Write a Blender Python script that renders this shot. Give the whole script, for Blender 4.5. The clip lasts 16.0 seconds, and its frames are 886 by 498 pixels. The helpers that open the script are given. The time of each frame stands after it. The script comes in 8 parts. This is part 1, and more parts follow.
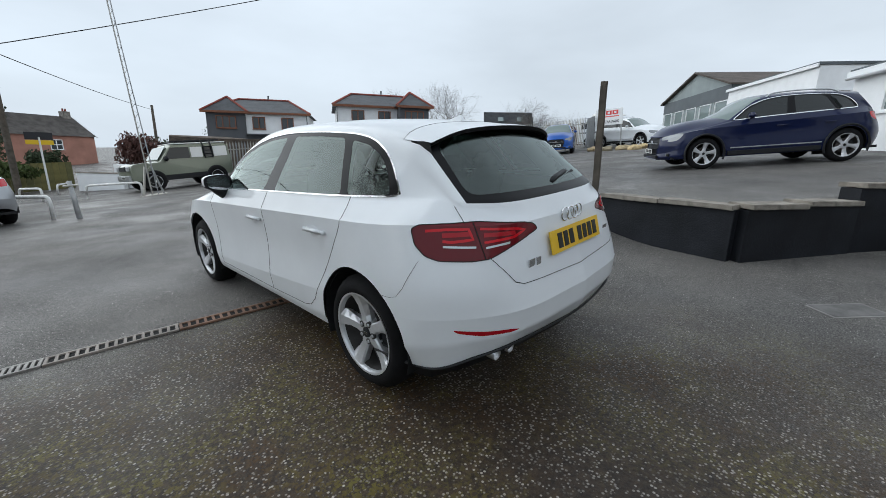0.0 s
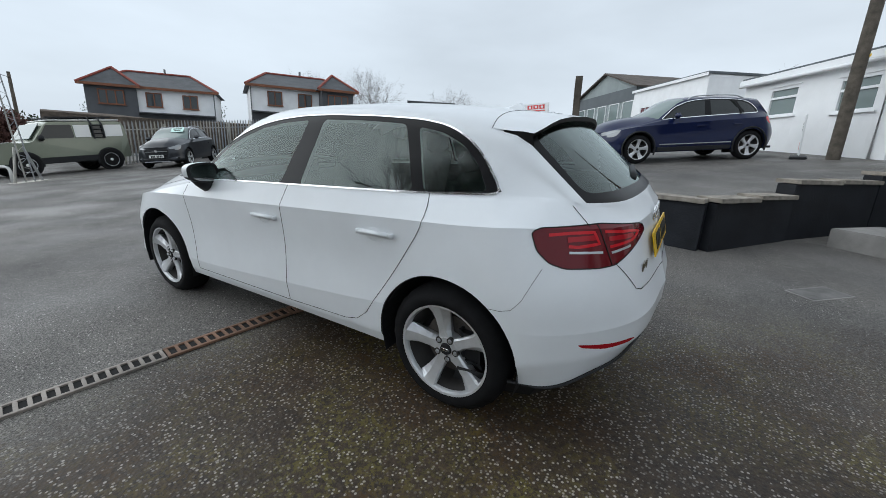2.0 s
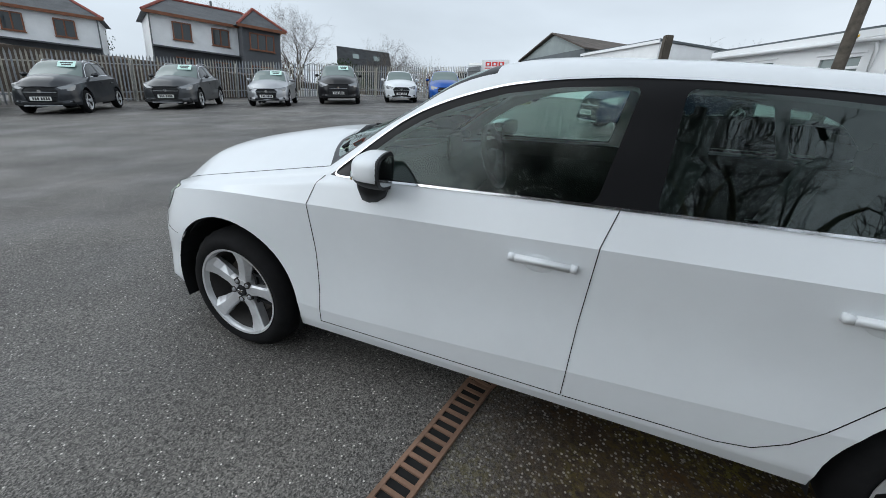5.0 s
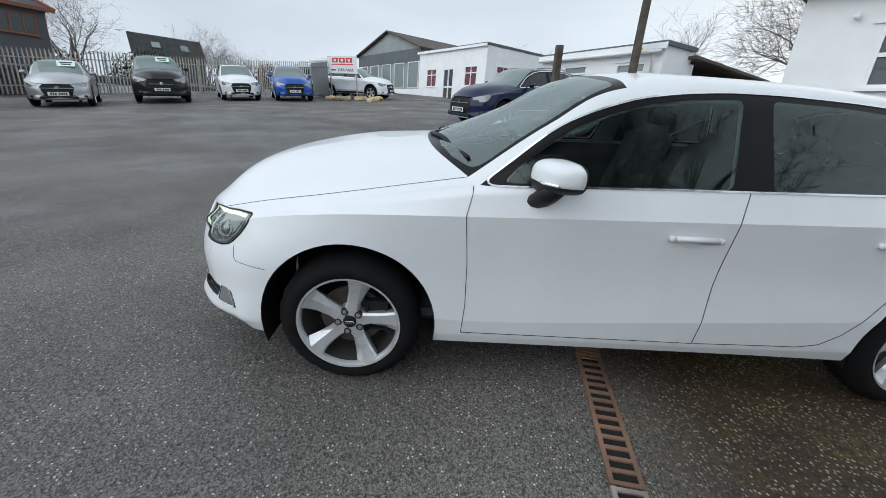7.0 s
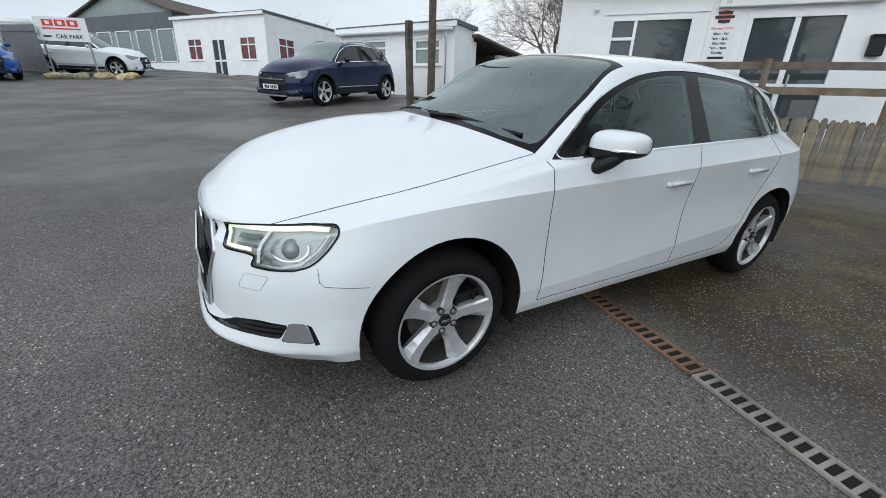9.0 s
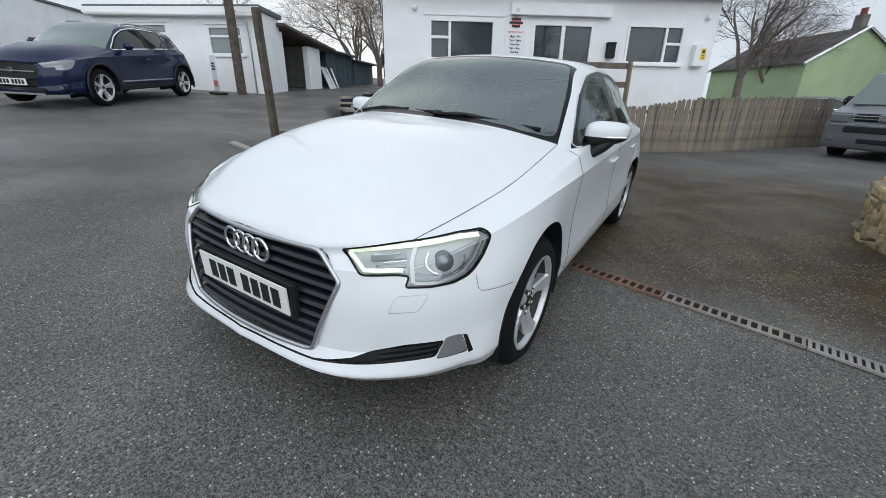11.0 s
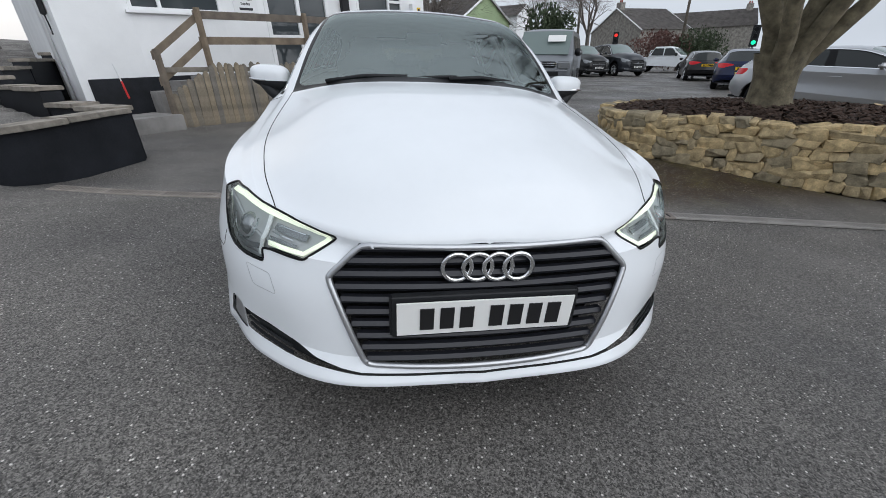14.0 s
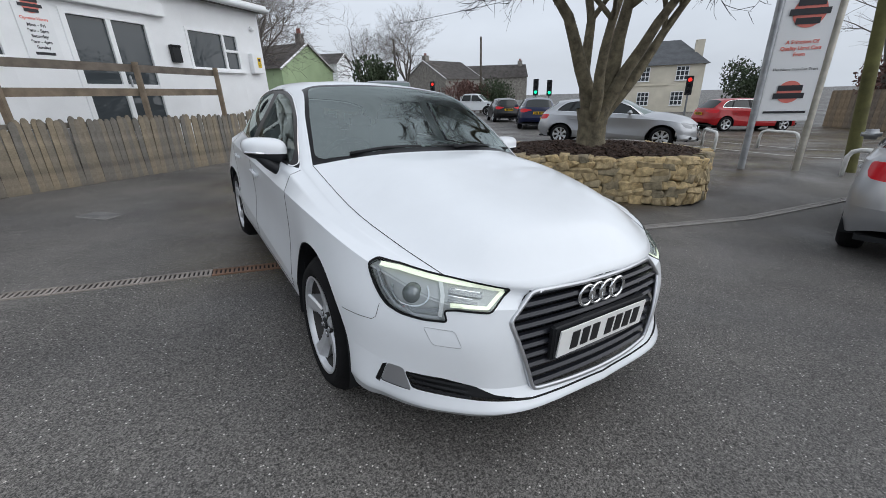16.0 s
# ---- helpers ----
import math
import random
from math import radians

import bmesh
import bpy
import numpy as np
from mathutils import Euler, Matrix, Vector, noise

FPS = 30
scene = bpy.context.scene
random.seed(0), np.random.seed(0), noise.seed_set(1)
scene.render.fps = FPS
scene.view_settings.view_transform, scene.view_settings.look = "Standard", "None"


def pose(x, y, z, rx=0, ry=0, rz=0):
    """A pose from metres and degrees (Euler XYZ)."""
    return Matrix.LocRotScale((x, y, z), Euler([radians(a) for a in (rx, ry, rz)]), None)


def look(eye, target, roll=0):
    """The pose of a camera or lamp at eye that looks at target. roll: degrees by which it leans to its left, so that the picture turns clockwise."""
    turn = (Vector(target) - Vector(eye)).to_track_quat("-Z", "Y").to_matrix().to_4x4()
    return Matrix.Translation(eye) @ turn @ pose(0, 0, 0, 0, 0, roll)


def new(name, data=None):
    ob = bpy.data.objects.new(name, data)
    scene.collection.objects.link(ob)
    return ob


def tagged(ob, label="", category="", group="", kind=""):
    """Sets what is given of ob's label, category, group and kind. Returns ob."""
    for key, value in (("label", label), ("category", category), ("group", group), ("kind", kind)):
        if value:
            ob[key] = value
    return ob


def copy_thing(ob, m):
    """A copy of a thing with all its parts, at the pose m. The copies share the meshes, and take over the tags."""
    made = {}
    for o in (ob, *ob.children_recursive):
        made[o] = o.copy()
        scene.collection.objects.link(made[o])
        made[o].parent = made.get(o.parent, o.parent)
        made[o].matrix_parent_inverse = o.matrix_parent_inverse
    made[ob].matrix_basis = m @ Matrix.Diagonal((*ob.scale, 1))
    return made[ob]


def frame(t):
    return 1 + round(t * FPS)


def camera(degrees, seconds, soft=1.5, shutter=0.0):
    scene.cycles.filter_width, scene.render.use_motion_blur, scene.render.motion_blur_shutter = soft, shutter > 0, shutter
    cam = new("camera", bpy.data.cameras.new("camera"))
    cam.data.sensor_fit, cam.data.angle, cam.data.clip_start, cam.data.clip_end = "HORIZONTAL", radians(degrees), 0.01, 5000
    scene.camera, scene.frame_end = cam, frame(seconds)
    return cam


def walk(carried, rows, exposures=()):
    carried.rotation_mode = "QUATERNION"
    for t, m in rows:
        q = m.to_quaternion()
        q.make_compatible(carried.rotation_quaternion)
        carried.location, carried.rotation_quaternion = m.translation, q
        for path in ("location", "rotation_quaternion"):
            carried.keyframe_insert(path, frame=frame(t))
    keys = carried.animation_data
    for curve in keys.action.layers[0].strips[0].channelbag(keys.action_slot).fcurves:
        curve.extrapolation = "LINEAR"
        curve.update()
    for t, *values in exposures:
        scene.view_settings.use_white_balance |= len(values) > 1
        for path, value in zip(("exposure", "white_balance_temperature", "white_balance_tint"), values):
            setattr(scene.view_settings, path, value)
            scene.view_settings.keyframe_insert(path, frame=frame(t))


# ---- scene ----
cam = camera(96.73, 16.0, soft=0.75)
PATH = [
    (0, (-1.982, -2.940, 1.195), (-0.578, -1.593, 0.732), 1.01),
    (0.5, (-2.212, -2.929, 1.180), (-0.721, -1.679, 0.717), 0.86),
    (1, (-2.377, -2.747, 1.175), (-0.823, -1.580, 0.705), 1.30),
    (1.5, (-2.326, -2.456, 1.179), (-0.723, -1.362, 0.698), 2.04),
    (2, (-2.282, -2.164, 1.181), (-0.641, -1.136, 0.679), 2.62),
    (2.5, (-2.301, -1.808, 1.194), (-0.636, -0.837, 0.659), 2.97),
    (3, (-2.239, -1.533, 1.191), (-0.559, -0.612, 0.616), 3.18),
    (3.5, (-2.144, -1.231, 1.200), (-0.455, -0.351, 0.591), 3.50),
    (4, (-2.144, -0.899, 1.196), (-0.443, -0.061, 0.561), 4.15),
    (4.5, (-2.156, -0.562, 1.189), (-0.431, 0.209, 0.532), 4.87),
    (5, (-2.142, -0.191, 1.180), (-0.379, 0.468, 0.504), 5.54),
    (5.2, (-2.159, -0.072, 1.175), (-0.378, 0.531, 0.494), 5.69),
    (7.3, (-2.442, 1.163, 1.121), (-0.553, 0.977, 0.492), 4.01),
    (7.5, (-2.439, 1.283, 1.111), (-0.560, 1.015, 0.479), 3.64),
    (8, (-2.334, 1.574, 1.087), (-0.505, 1.087, 0.441), 2.83),
    (8.5, (-2.212, 1.825, 1.076), (-0.472, 1.101, 0.407), 2.31),
    (9, (-2.105, 2.087, 1.088), (-0.491, 1.123, 0.407), 2.19),
    (9.2, (-2.062, 2.172, 1.087), (-0.504, 1.120, 0.404), 2.03),
    (11.3, (-1.240, 2.986, 1.099), (-0.346, 1.339, 0.401), 0.18),
    (11.5, (-1.146, 3.003, 1.099), (-0.310, 1.328, 0.394), -0.21),
    (12, (-0.890, 3.049, 1.096), (-0.255, 1.304, 0.353), -1.05),
    (12.5, (-0.617, 3.145, 1.117), (-0.198, 1.352, 0.336), -1.51),
    (13, (-0.345, 3.130, 1.099), (-0.146, 1.315, 0.283), -1.79),
    (13.5, (-0.071, 3.057, 1.108), (-0.092, 1.244, 0.264), -1.97),
    (14, (0.216, 3.096, 1.139), (-0.033, 1.312, 0.270), -1.94),
    (14.5, (0.451, 3.094, 1.174), (-0.030, 1.363, 0.296), -1.67),
    (15, (0.707, 2.968, 1.181), (0.007, 1.303, 0.322), -1.27),
    (15.5, (0.936, 2.924, 1.216), (0.049, 1.325, 0.406), -1.04),
    (16, (1.200, 2.964, 1.326), (0.202, 1.389, 0.604), -1.78),
]
EXPOSURES = [(0, .46, 6080, 6), (5.2, .46, 6080, 6), (9.2, .42, 6080, 6), (11.3, .37, 6120, 8), (16, .36, 6200, 10)]
walk(cam, [(t, look(eye, target, roll)) for t, eye, target, roll in PATH], EXPOSURES)

# ---- overcast daylight ----
world = bpy.data.worlds.new("overcast_sky")
scene.world = world
world.use_nodes = True
wt = world.node_tree
wbg = wt.nodes["Background"]
wsky = wt.nodes.new("ShaderNodeTexSky")
wsky.sky_type = "NISHITA"
wsky.sun_disc = False
wsky.sun_elevation, wsky.sun_rotation = radians(25), radians(144)
wsky.dust_density = 4.0
# a closed layer of cloud over the clear sky: pale grey, brighter overhead, softly mottled
wco = wt.nodes.new("ShaderNodeTexCoord")
wsep = wt.nodes.new("ShaderNodeSeparateXYZ")
wt.links.new(wco.outputs["Generated"], wsep.inputs[0])
wramp = wt.nodes.new("ShaderNodeValToRGB")
wt.links.new(wsep.outputs["Z"], wramp.inputs[0])
wramp.color_ramp.elements[0].position, wramp.color_ramp.elements[0].color = 0.0, (5.3, 5.6, 6.0, 1)
wramp.color_ramp.elements[1].position, wramp.color_ramp.elements[1].color = 1.0, (5.9, 6.2, 6.6, 1)
wmid = wramp.color_ramp.elements.new(0.4)
wmid.color = (5.7, 6.0, 6.4, 1)
wn = wt.nodes.new("ShaderNodeTexNoise")
wn.inputs["Scale"].default_value, wn.inputs["Detail"].default_value = 1.6, 5
wmap = wt.nodes.new("ShaderNodeMapping")
wmap.inputs["Scale"].default_value = (1, 1, 3.2)
wt.links.new(wco.outputs["Generated"], wmap.inputs[0])
wt.links.new(wmap.outputs[0], wn.inputs["Vector"])
wmr = wt.nodes.new("ShaderNodeMapRange")
wmr.inputs[1].default_value, wmr.inputs[2].default_value = 0.3, 0.7
wmr.inputs[3].default_value, wmr.inputs[4].default_value = 0.86, 1.1
wt.links.new(wn.outputs["Fac"], wmr.inputs[0])
wmul = wt.nodes.new("ShaderNodeMix")
wmul.data_type, wmul.blend_type = "RGBA", "MULTIPLY"
wmul.inputs["Factor"].default_value = 1.0
wt.links.new(wramp.outputs[0], wmul.inputs["A"])
wt.links.new(wmr.outputs[0], wmul.inputs["B"])
wmix = wt.nodes.new("ShaderNodeMix")
wmix.data_type = "RGBA"
wmix.inputs["Factor"].default_value = 0.93
wt.links.new(wsky.outputs[0], wmix.inputs["A"])
wt.links.new(wmul.outputs["Result"], wmix.inputs["B"])
wt.links.new(wmix.outputs["Result"], wbg.inputs["Color"])
wbg.inputs["Strength"].default_value = 0.105
sun = new("sun", bpy.data.lights.new("sun", "SUN"))
sun.data.energy, sun.data.angle, sun.data.color = 1.5, radians(100), (1.0, 0.97, 0.93)
sun.matrix_world = look((0, 0, 40), (50, -69, 0))

# ---- materials ----
def nodes_of(name):
    m = bpy.data.materials.new(name)
    m.use_nodes = True
    return m, m.node_tree, m.node_tree.nodes["Principled BSDF"]


def noise_node(nt, scale, detail=4.0, rough=0.55, vec=None):
    n = nt.nodes.new("ShaderNodeTexNoise")
    n.inputs["Scale"].default_value, n.inputs["Detail"].default_value, n.inputs["Roughness"].default_value = scale, detail, rough
    nt.links.new(vec if vec else place_of(nt), n.inputs["Vector"])
    return n.outputs["Fac"]


def place_of(nt, which="Object"):
    for n in nt.nodes:
        if n.type == "TEX_COORD":
            return n.outputs[which]
    return nt.nodes.new("ShaderNodeTexCoord").outputs[which]


def ramp_node(nt, fac, a, b, ca, cb):
    r = nt.nodes.new("ShaderNodeValToRGB")
    r.color_ramp.elements[0].position, r.color_ramp.elements[1].position = a, b
    r.color_ramp.elements[0].color, r.color_ramp.elements[1].color = (*ca, 1), (*cb, 1)
    nt.links.new(fac, r.inputs[0])
    return r.outputs[0]


def mix_node(nt, fac, a, b, kind="MIX"):
    n = nt.nodes.new("ShaderNodeMix")
    n.data_type, n.blend_type = "RGBA", kind
    for key, v in (("Factor", fac), ("A", a), ("B", b)):
        if isinstance(v, (int, float)):
            n.inputs[key].default_value = v
        elif isinstance(v, tuple):
            n.inputs[key].default_value = (*v, 1)
        else:
            nt.links.new(v, n.inputs[key])
    return n.outputs["Result"]


def bump_node(nt, bsdf, height, strength, distance):
    b = nt.nodes.new("ShaderNodeBump")
    b.inputs["Strength"].default_value, b.inputs["Distance"].default_value = strength, distance
    nt.links.new(height, b.inputs["Height"])
    nt.links.new(b.outputs[0], bsdf.inputs["Normal"])


def surface(name, color, rough=0.6, metal=0.0, vary=0.25, scale=3.0, fine=60.0, bump=0.15, coat=0.0, spec=0.5, each=0.0, depth=0.004):
    """A worn surface: the base colour varied at a broad and a fine scale, with fine relief. each: how far the pieces differ one from another."""
    m, nt, b = nodes_of(name)
    dark = tuple(c * (1 - vary) for c in color)
    light = tuple(min(c * (1 + vary * 0.6), 0.95) for c in color)
    broad = ramp_node(nt, noise_node(nt, scale, 5), 0.3, 0.7, dark, light)
    grain = noise_node(nt, fine, 6, 0.7)
    col = mix_node(nt, vary * 0.8, broad, ramp_node(nt, grain, 0.3, 0.7, (0.55, 0.55, 0.55), (1.15, 1.15, 1.15)), "MULTIPLY")
    if each:
        info = nt.nodes.new("ShaderNodeObjectInfo")
        col = mix_node(nt, 1.0, col, ramp_node(nt, info.outputs["Random"], 0.0, 1.0, (0.92 * (1 - each), 0.97 * (1 - each), 1.06 * (1 - each)), (1.08 * (1 + each), 1 + each, 0.84 * (1 + each))), "MULTIPLY")
    nt.links.new(col, b.inputs["Base Color"])
    b.inputs["Roughness"].default_value, b.inputs["Metallic"].default_value = rough, metal
    b.inputs["Specular IOR Level"].default_value, b.inputs["Coat Weight"].default_value = spec, coat
    b.inputs["Coat Roughness"].default_value = 0.04
    if bump:
        bump_node(nt, b, grain, bump, depth)
    return m


def plain(name, color, rough=0.4, metal=0.0, coat=0.0, emit=0.0, trans=0.0, spec=0.5):
    m, nt, b = nodes_of(name)
    b.inputs["Base Color"].default_value = (*color, 1)
    b.inputs["Roughness"].default_value, b.inputs["Metallic"].default_value, b.inputs["Coat Weight"].default_value = rough, metal, coat
    b.inputs["Transmission Weight"].default_value, b.inputs["Specular IOR Level"].default_value = trans, spec
    b.inputs["Coat Roughness"].default_value = 0.03
    if emit:
        b.inputs["Emission Color"].default_value, b.inputs["Emission Strength"].default_value = (*color, 1), emit
    return m


def car_paint(name, color, metal=0.0):
    """Clear-coated paint with a faint film of road dirt."""
    m, nt, b = nodes_of(name)
    film = ramp_node(nt, noise_node(nt, 2.2, 6, 0.65), 0.35, 0.8, color, tuple(c * 0.93 for c in color))
    nt.links.new(film, b.inputs["Base Color"])
    r = nt.nodes.new("ShaderNodeMapRange")
    nt.links.new(noise_node(nt, 5.0, 4), r.inputs[0])
    r.inputs[3].default_value, r.inputs[4].default_value = 0.28, 0.42
    nt.links.new(r.outputs[0], b.inputs["Roughness"])
    b.inputs["Specular IOR Level"].default_value = 0.15
    b.inputs["Metallic"].default_value, b.inputs["Coat Weight"].default_value, b.inputs["Coat Roughness"].default_value = metal, 0.6, 0.03
    return m


def tinted_glass(name, tint, ior=1.5):
    """Car glass: a sharp reflection over a tinted, see-through pane."""
    m, nt, b = nodes_of(name)
    nt.nodes.remove(b)
    out = nt.nodes["Material Output"]
    gl, tr = nt.nodes.new("ShaderNodeBsdfGlossy"), nt.nodes.new("ShaderNodeBsdfTransparent")
    gl.inputs["Roughness"].default_value = 0.0
    gl.inputs["Color"].default_value = (0.90, 1.0, 0.97, 1)
    tr.inputs["Color"].default_value = (*tint, 1)
    fr = nt.nodes.new("ShaderNodeFresnel")
    fr.inputs["IOR"].default_value = ior
    mx = nt.nodes.new("ShaderNodeMixShader")
    nt.links.new(fr.outputs[0], mx.inputs[0])
    nt.links.new(tr.outputs[0], mx.inputs[1])
    nt.links.new(gl.outputs[0], mx.inputs[2])
    nt.links.new(mx.outputs[0], out.inputs["Surface"])
    return m


def asphalt_material():
    """Worn tarmac: pale chippings in dark binder, damp and mossy towards the back of the forecourt."""
    m, nt, b = nodes_of("asphalt")
    pos = place_of(nt)
    # fine aggregate, a few larger pale stones, dark pits between them
    vor = nt.nodes.new("ShaderNodeTexVoronoi")
    vor.inputs["Scale"].default_value = 230
    nt.links.new(pos, vor.inputs["Vector"])
    vs = nt.nodes.new("ShaderNodeSeparateColor")
    nt.links.new(vor.outputs["Color"], vs.inputs[0])
    chip = ramp_node(nt, vs.outputs[0], 0.0, 1.0, (0.044, 0.042, 0.0395), (0.235, 0.224, 0.210))
    pits = ramp_node(nt, noise_node(nt, 85.0, 5, 0.7), 0.36, 0.56, (0.34, 0.34, 0.34), (1.08, 1.08, 1.08))
    chip = mix_node(nt, 1.0, chip, pits, "MULTIPLY")
    spk = nt.nodes.new("ShaderNodeTexVoronoi")
    spk.inputs["Scale"].default_value = 62
    nt.links.new(pos, spk.inputs["Vector"])
    ss = nt.nodes.new("ShaderNodeSeparateColor")
    nt.links.new(spk.outputs["Color"], ss.inputs[0])
    pale = ramp_node(nt, ss.outputs[1], 0.80, 0.86, (0, 0, 0), (1, 1, 1))
    core = ramp_node(nt, spk.outputs["Distance"], 0.16, 0.28, (1, 1, 1), (0, 0, 0))
    pale = mix_node(nt, 1.0, pale, core, "MULTIPLY")
    col = mix_node(nt, pale, chip, (0.60, 0.58, 0.55))
    broad = ramp_node(nt, noise_node(nt, 0.55, 6, 0.6), 0.32, 0.7, (0.68, 0.68, 0.7), (1.25, 1.23, 1.2))
    col = mix_node(nt, 1.0, col, broad, "MULTIPLY")
    # moss and damp behind the drain
    sep = nt.nodes.new("ShaderNodeSeparateXYZ")
    nt.links.new(pos, sep.inputs[0])
    back = nt.nodes.new("ShaderNodeMapRange")
    nt.links.new(sep.outputs["Y"], back.inputs[0])
    back.inputs[1].default_value, back.inputs[2].default_value = 0.25, -0.3
    left = nt.nodes.new("ShaderNodeMapRange")
    nt.links.new(sep.outputs["X"], left.inputs[0])
    left.inputs[1].default_value, left.inputs[2].default_value = 1.7, -0.3
    far = nt.nodes.new("ShaderNodeMapRange")
    nt.links.new(sep.outputs["Y"], far.inputs[0])
    far.inputs[1].default_value, far.inputs[2].default_value = -6.5, -4.2
    patch = ramp_node(nt, noise_node(nt, 0.9, 7, 0.62), 0.36, 0.58, (0, 0, 0), (1, 1, 1))
    zone = mix_node(nt, 1.0, mix_node(nt, 1.0, back.outputs[0], left.outputs[0], "MULTIPLY"), far.outputs[0], "MULTIPLY")
    mossy = mix_node(nt, 1.0, zone, patch, "MULTIPLY")
    fleck = ramp_node(nt, noise_node(nt, 40.0, 6, 0.75), 0.49, 0.55, (0, 0, 0), (1, 1, 1))
    # browned, coarser chippings between the drain and the fence, with clumps of moss
    big = nt.nodes.new("ShaderNodeTexVoronoi")
    big.inputs["Scale"].default_value = 66
    nt.links.new(pos, big.inputs["Vector"])
    bs = nt.nodes.new("ShaderNodeSeparateColor")
    nt.links.new(big.outputs["Color"], bs.inputs[0])
    soil = ramp_node(nt, noise_node(nt, 26.0, 6, 0.75), 0.32, 0.68, (0.009, 0.006, 0.004), (0.072, 0.047, 0.027))
    stone = ramp_node(nt, bs.outputs[2], 0.0, 1.0, (0.07, 0.062, 0.053), (0.52, 0.48, 0.425))
    shown = mix_node(nt, 1.0, ramp_node(nt, bs.outputs[1], 0.42, 0.48, (0, 0, 0), (1, 1, 1)), ramp_node(nt, big.outputs["Distance"], 0.28, 0.44, (1, 1, 1), (0, 0, 0)), "MULTIPLY")
    coarse = mix_node(nt, shown, soil, stone)
    coarse = mix_node(nt, 1.0, coarse, broad, "MULTIPLY")
    col = mix_node(nt, mix_node(nt, 0.10, zone, (0, 0, 0)), col, coarse)
    moss_col = mix_node(nt, ramp_node(nt, noise_node(nt, 2.2, 4), 0.42, 0.60, (0, 0, 0), (1, 1, 1)), (0.070, 0.038, 0.012), (0.130, 0.112, 0.024))
    col = mix_node(nt, mix_node(nt, 1.0, mossy, fleck, "MULTIPLY"), col, moss_col)
    nt.links.new(col, b.inputs["Base Color"])
    rr = nt.nodes.new("ShaderNodeMapRange")
    nt.links.new(noise_node(nt, 0.8, 5), rr.inputs[0])
    rr.inputs[1].default_value, rr.inputs[2].default_value, rr.inputs[3].default_value, rr.inputs[4].default_value = 0.35, 0.65, 0.42, 0.75
    nt.links.new(rr.outputs[0], b.inputs["Roughness"])
    b.inputs["Specular IOR Level"].default_value = 0.25
    bump_node(nt, b, spk.outputs["Distance"], 0.5, 0.004)
    return m


ASPHALT = asphalt_material()
RENDER_WHITE = surface("white_render", (0.84, 0.85, 0.86), 0.85, vary=0.08, scale=1.2, fine=90, bump=0.25)
PLINTH_BLACK = surface("black_masonry_paint", (0.016, 0.018, 0.023), 0.6, spec=0.25, vary=0.5, scale=2.5, fine=40, bump=0.5, depth=0.01)
COPING = surface("weathered_concrete", (0.30, 0.27, 0.23), 0.9, vary=0.45, scale=7, fine=120, bump=0.7, depth=0.008)
CONCRETE = surface("concrete", (0.26, 0.25, 0.24), 0.9, vary=0.3, scale=3, fine=90, bump=0.5)
TIMBER = surface("grey_timber", (0.235, 0.208, 0.172), 0.85, vary=0.5, scale=5, fine=50, bump=0.5, each=0.18)
TIMBER_RAIL = surface("brown_timber", (0.205, 0.168, 0.132), 0.85, vary=0.4, scale=4, fine=45, bump=0.5, each=0.2)
POST_WOOD = surface("old_pole_wood", (0.10, 0.085, 0.068), 0.9, vary=0.5, scale=6, fine=50, bump=0.7)
GALV = surface("galvanised_steel", (0.42, 0.43, 0.44), 0.45, metal=0.6, vary=0.25, scale=6, fine=80, bump=0.1, each=0.1)
UPVC = plain("white_upvc", (0.82, 0.83, 0.84), 0.3)

# ---- ground ----
def smooth_step(a, b, v):
    k = min(max((v - a) / (b - a), 0.0), 1.0)
    return k * k * (3 - 2 * k)


def behind_wall(x, y):
    """How far a point lies on the upper side of the low black wall (0 below it, 1 above it)."""
    if y > -0.7:
        return smooth_step(3.0, 4.2, x) * (1 - smooth_step(-0.2, 0.6, y))
    edge = 3.12 + 0.32 * (y + 2.10) if y > -2.1 else 3.12 + 1.30 * (-2.1 - y) if y > -3.1 else 4.42 + 1.16 * (-3.1 - y) if y > -4.55 else 6.1 + 0.38 * (-4.55 - y)
    return smooth_step(edge + 0.14, edge + 0.6, x)


def upper_plane(x, y):
    """The upper forecourt: one plane that falls towards the road and the row of cars."""
    return 0.19 + (0.0837 if x > 0 else 0.0503) * min(max(x, -40), 45) - 0.048 * min(max(y, -20), 24)


def ground_z(x, y):
    upper = 0.105 * x if x > 0 else max(0.07 * x, -0.35)
    upper += (upper_plane(x, y) - upper) * max(smooth_step(1.5, 6, y), smooth_step(2.2, 4, x))
    lower = -0.02 + 0.045 * min(max(x, 0), 6) - 0.03 * min(max(-x, 0), 4) + 0.012 * min(max(-y - 2.4, 0), 4)
    # towards the road the tarmac is one plane that falls away
    plane = 0.005 + 0.031 * max(x, -40) - 0.012 * min(max(y, -30), 0.6)
    lower += (plane - lower) * smooth_step(-1.2, -3.4, x)
    k = smooth_step(-1.6, 0.6, y)
    base = upper * k + lower * (1 - k)
    # a low rise along the drain
    base += .045 * math.exp(-((y - .25) / .6) ** 2) * smooth_step(.4, -.5, x)
    if x > 3.0 and y < 0.6:
        base = base + (upper_plane(x, y) - base) * behind_wall(x, y)
    return base


def grid_lines():
    fine = [-9 + 0.25 * i for i in range(73)]
    return [-600, -250, -120, -60, -40, -28, -20, -16, -13, -11, *fine, 9.6, 10.5, 12, 14, 17, 21, 27, 35, 50, 80, 140, 300, 600]


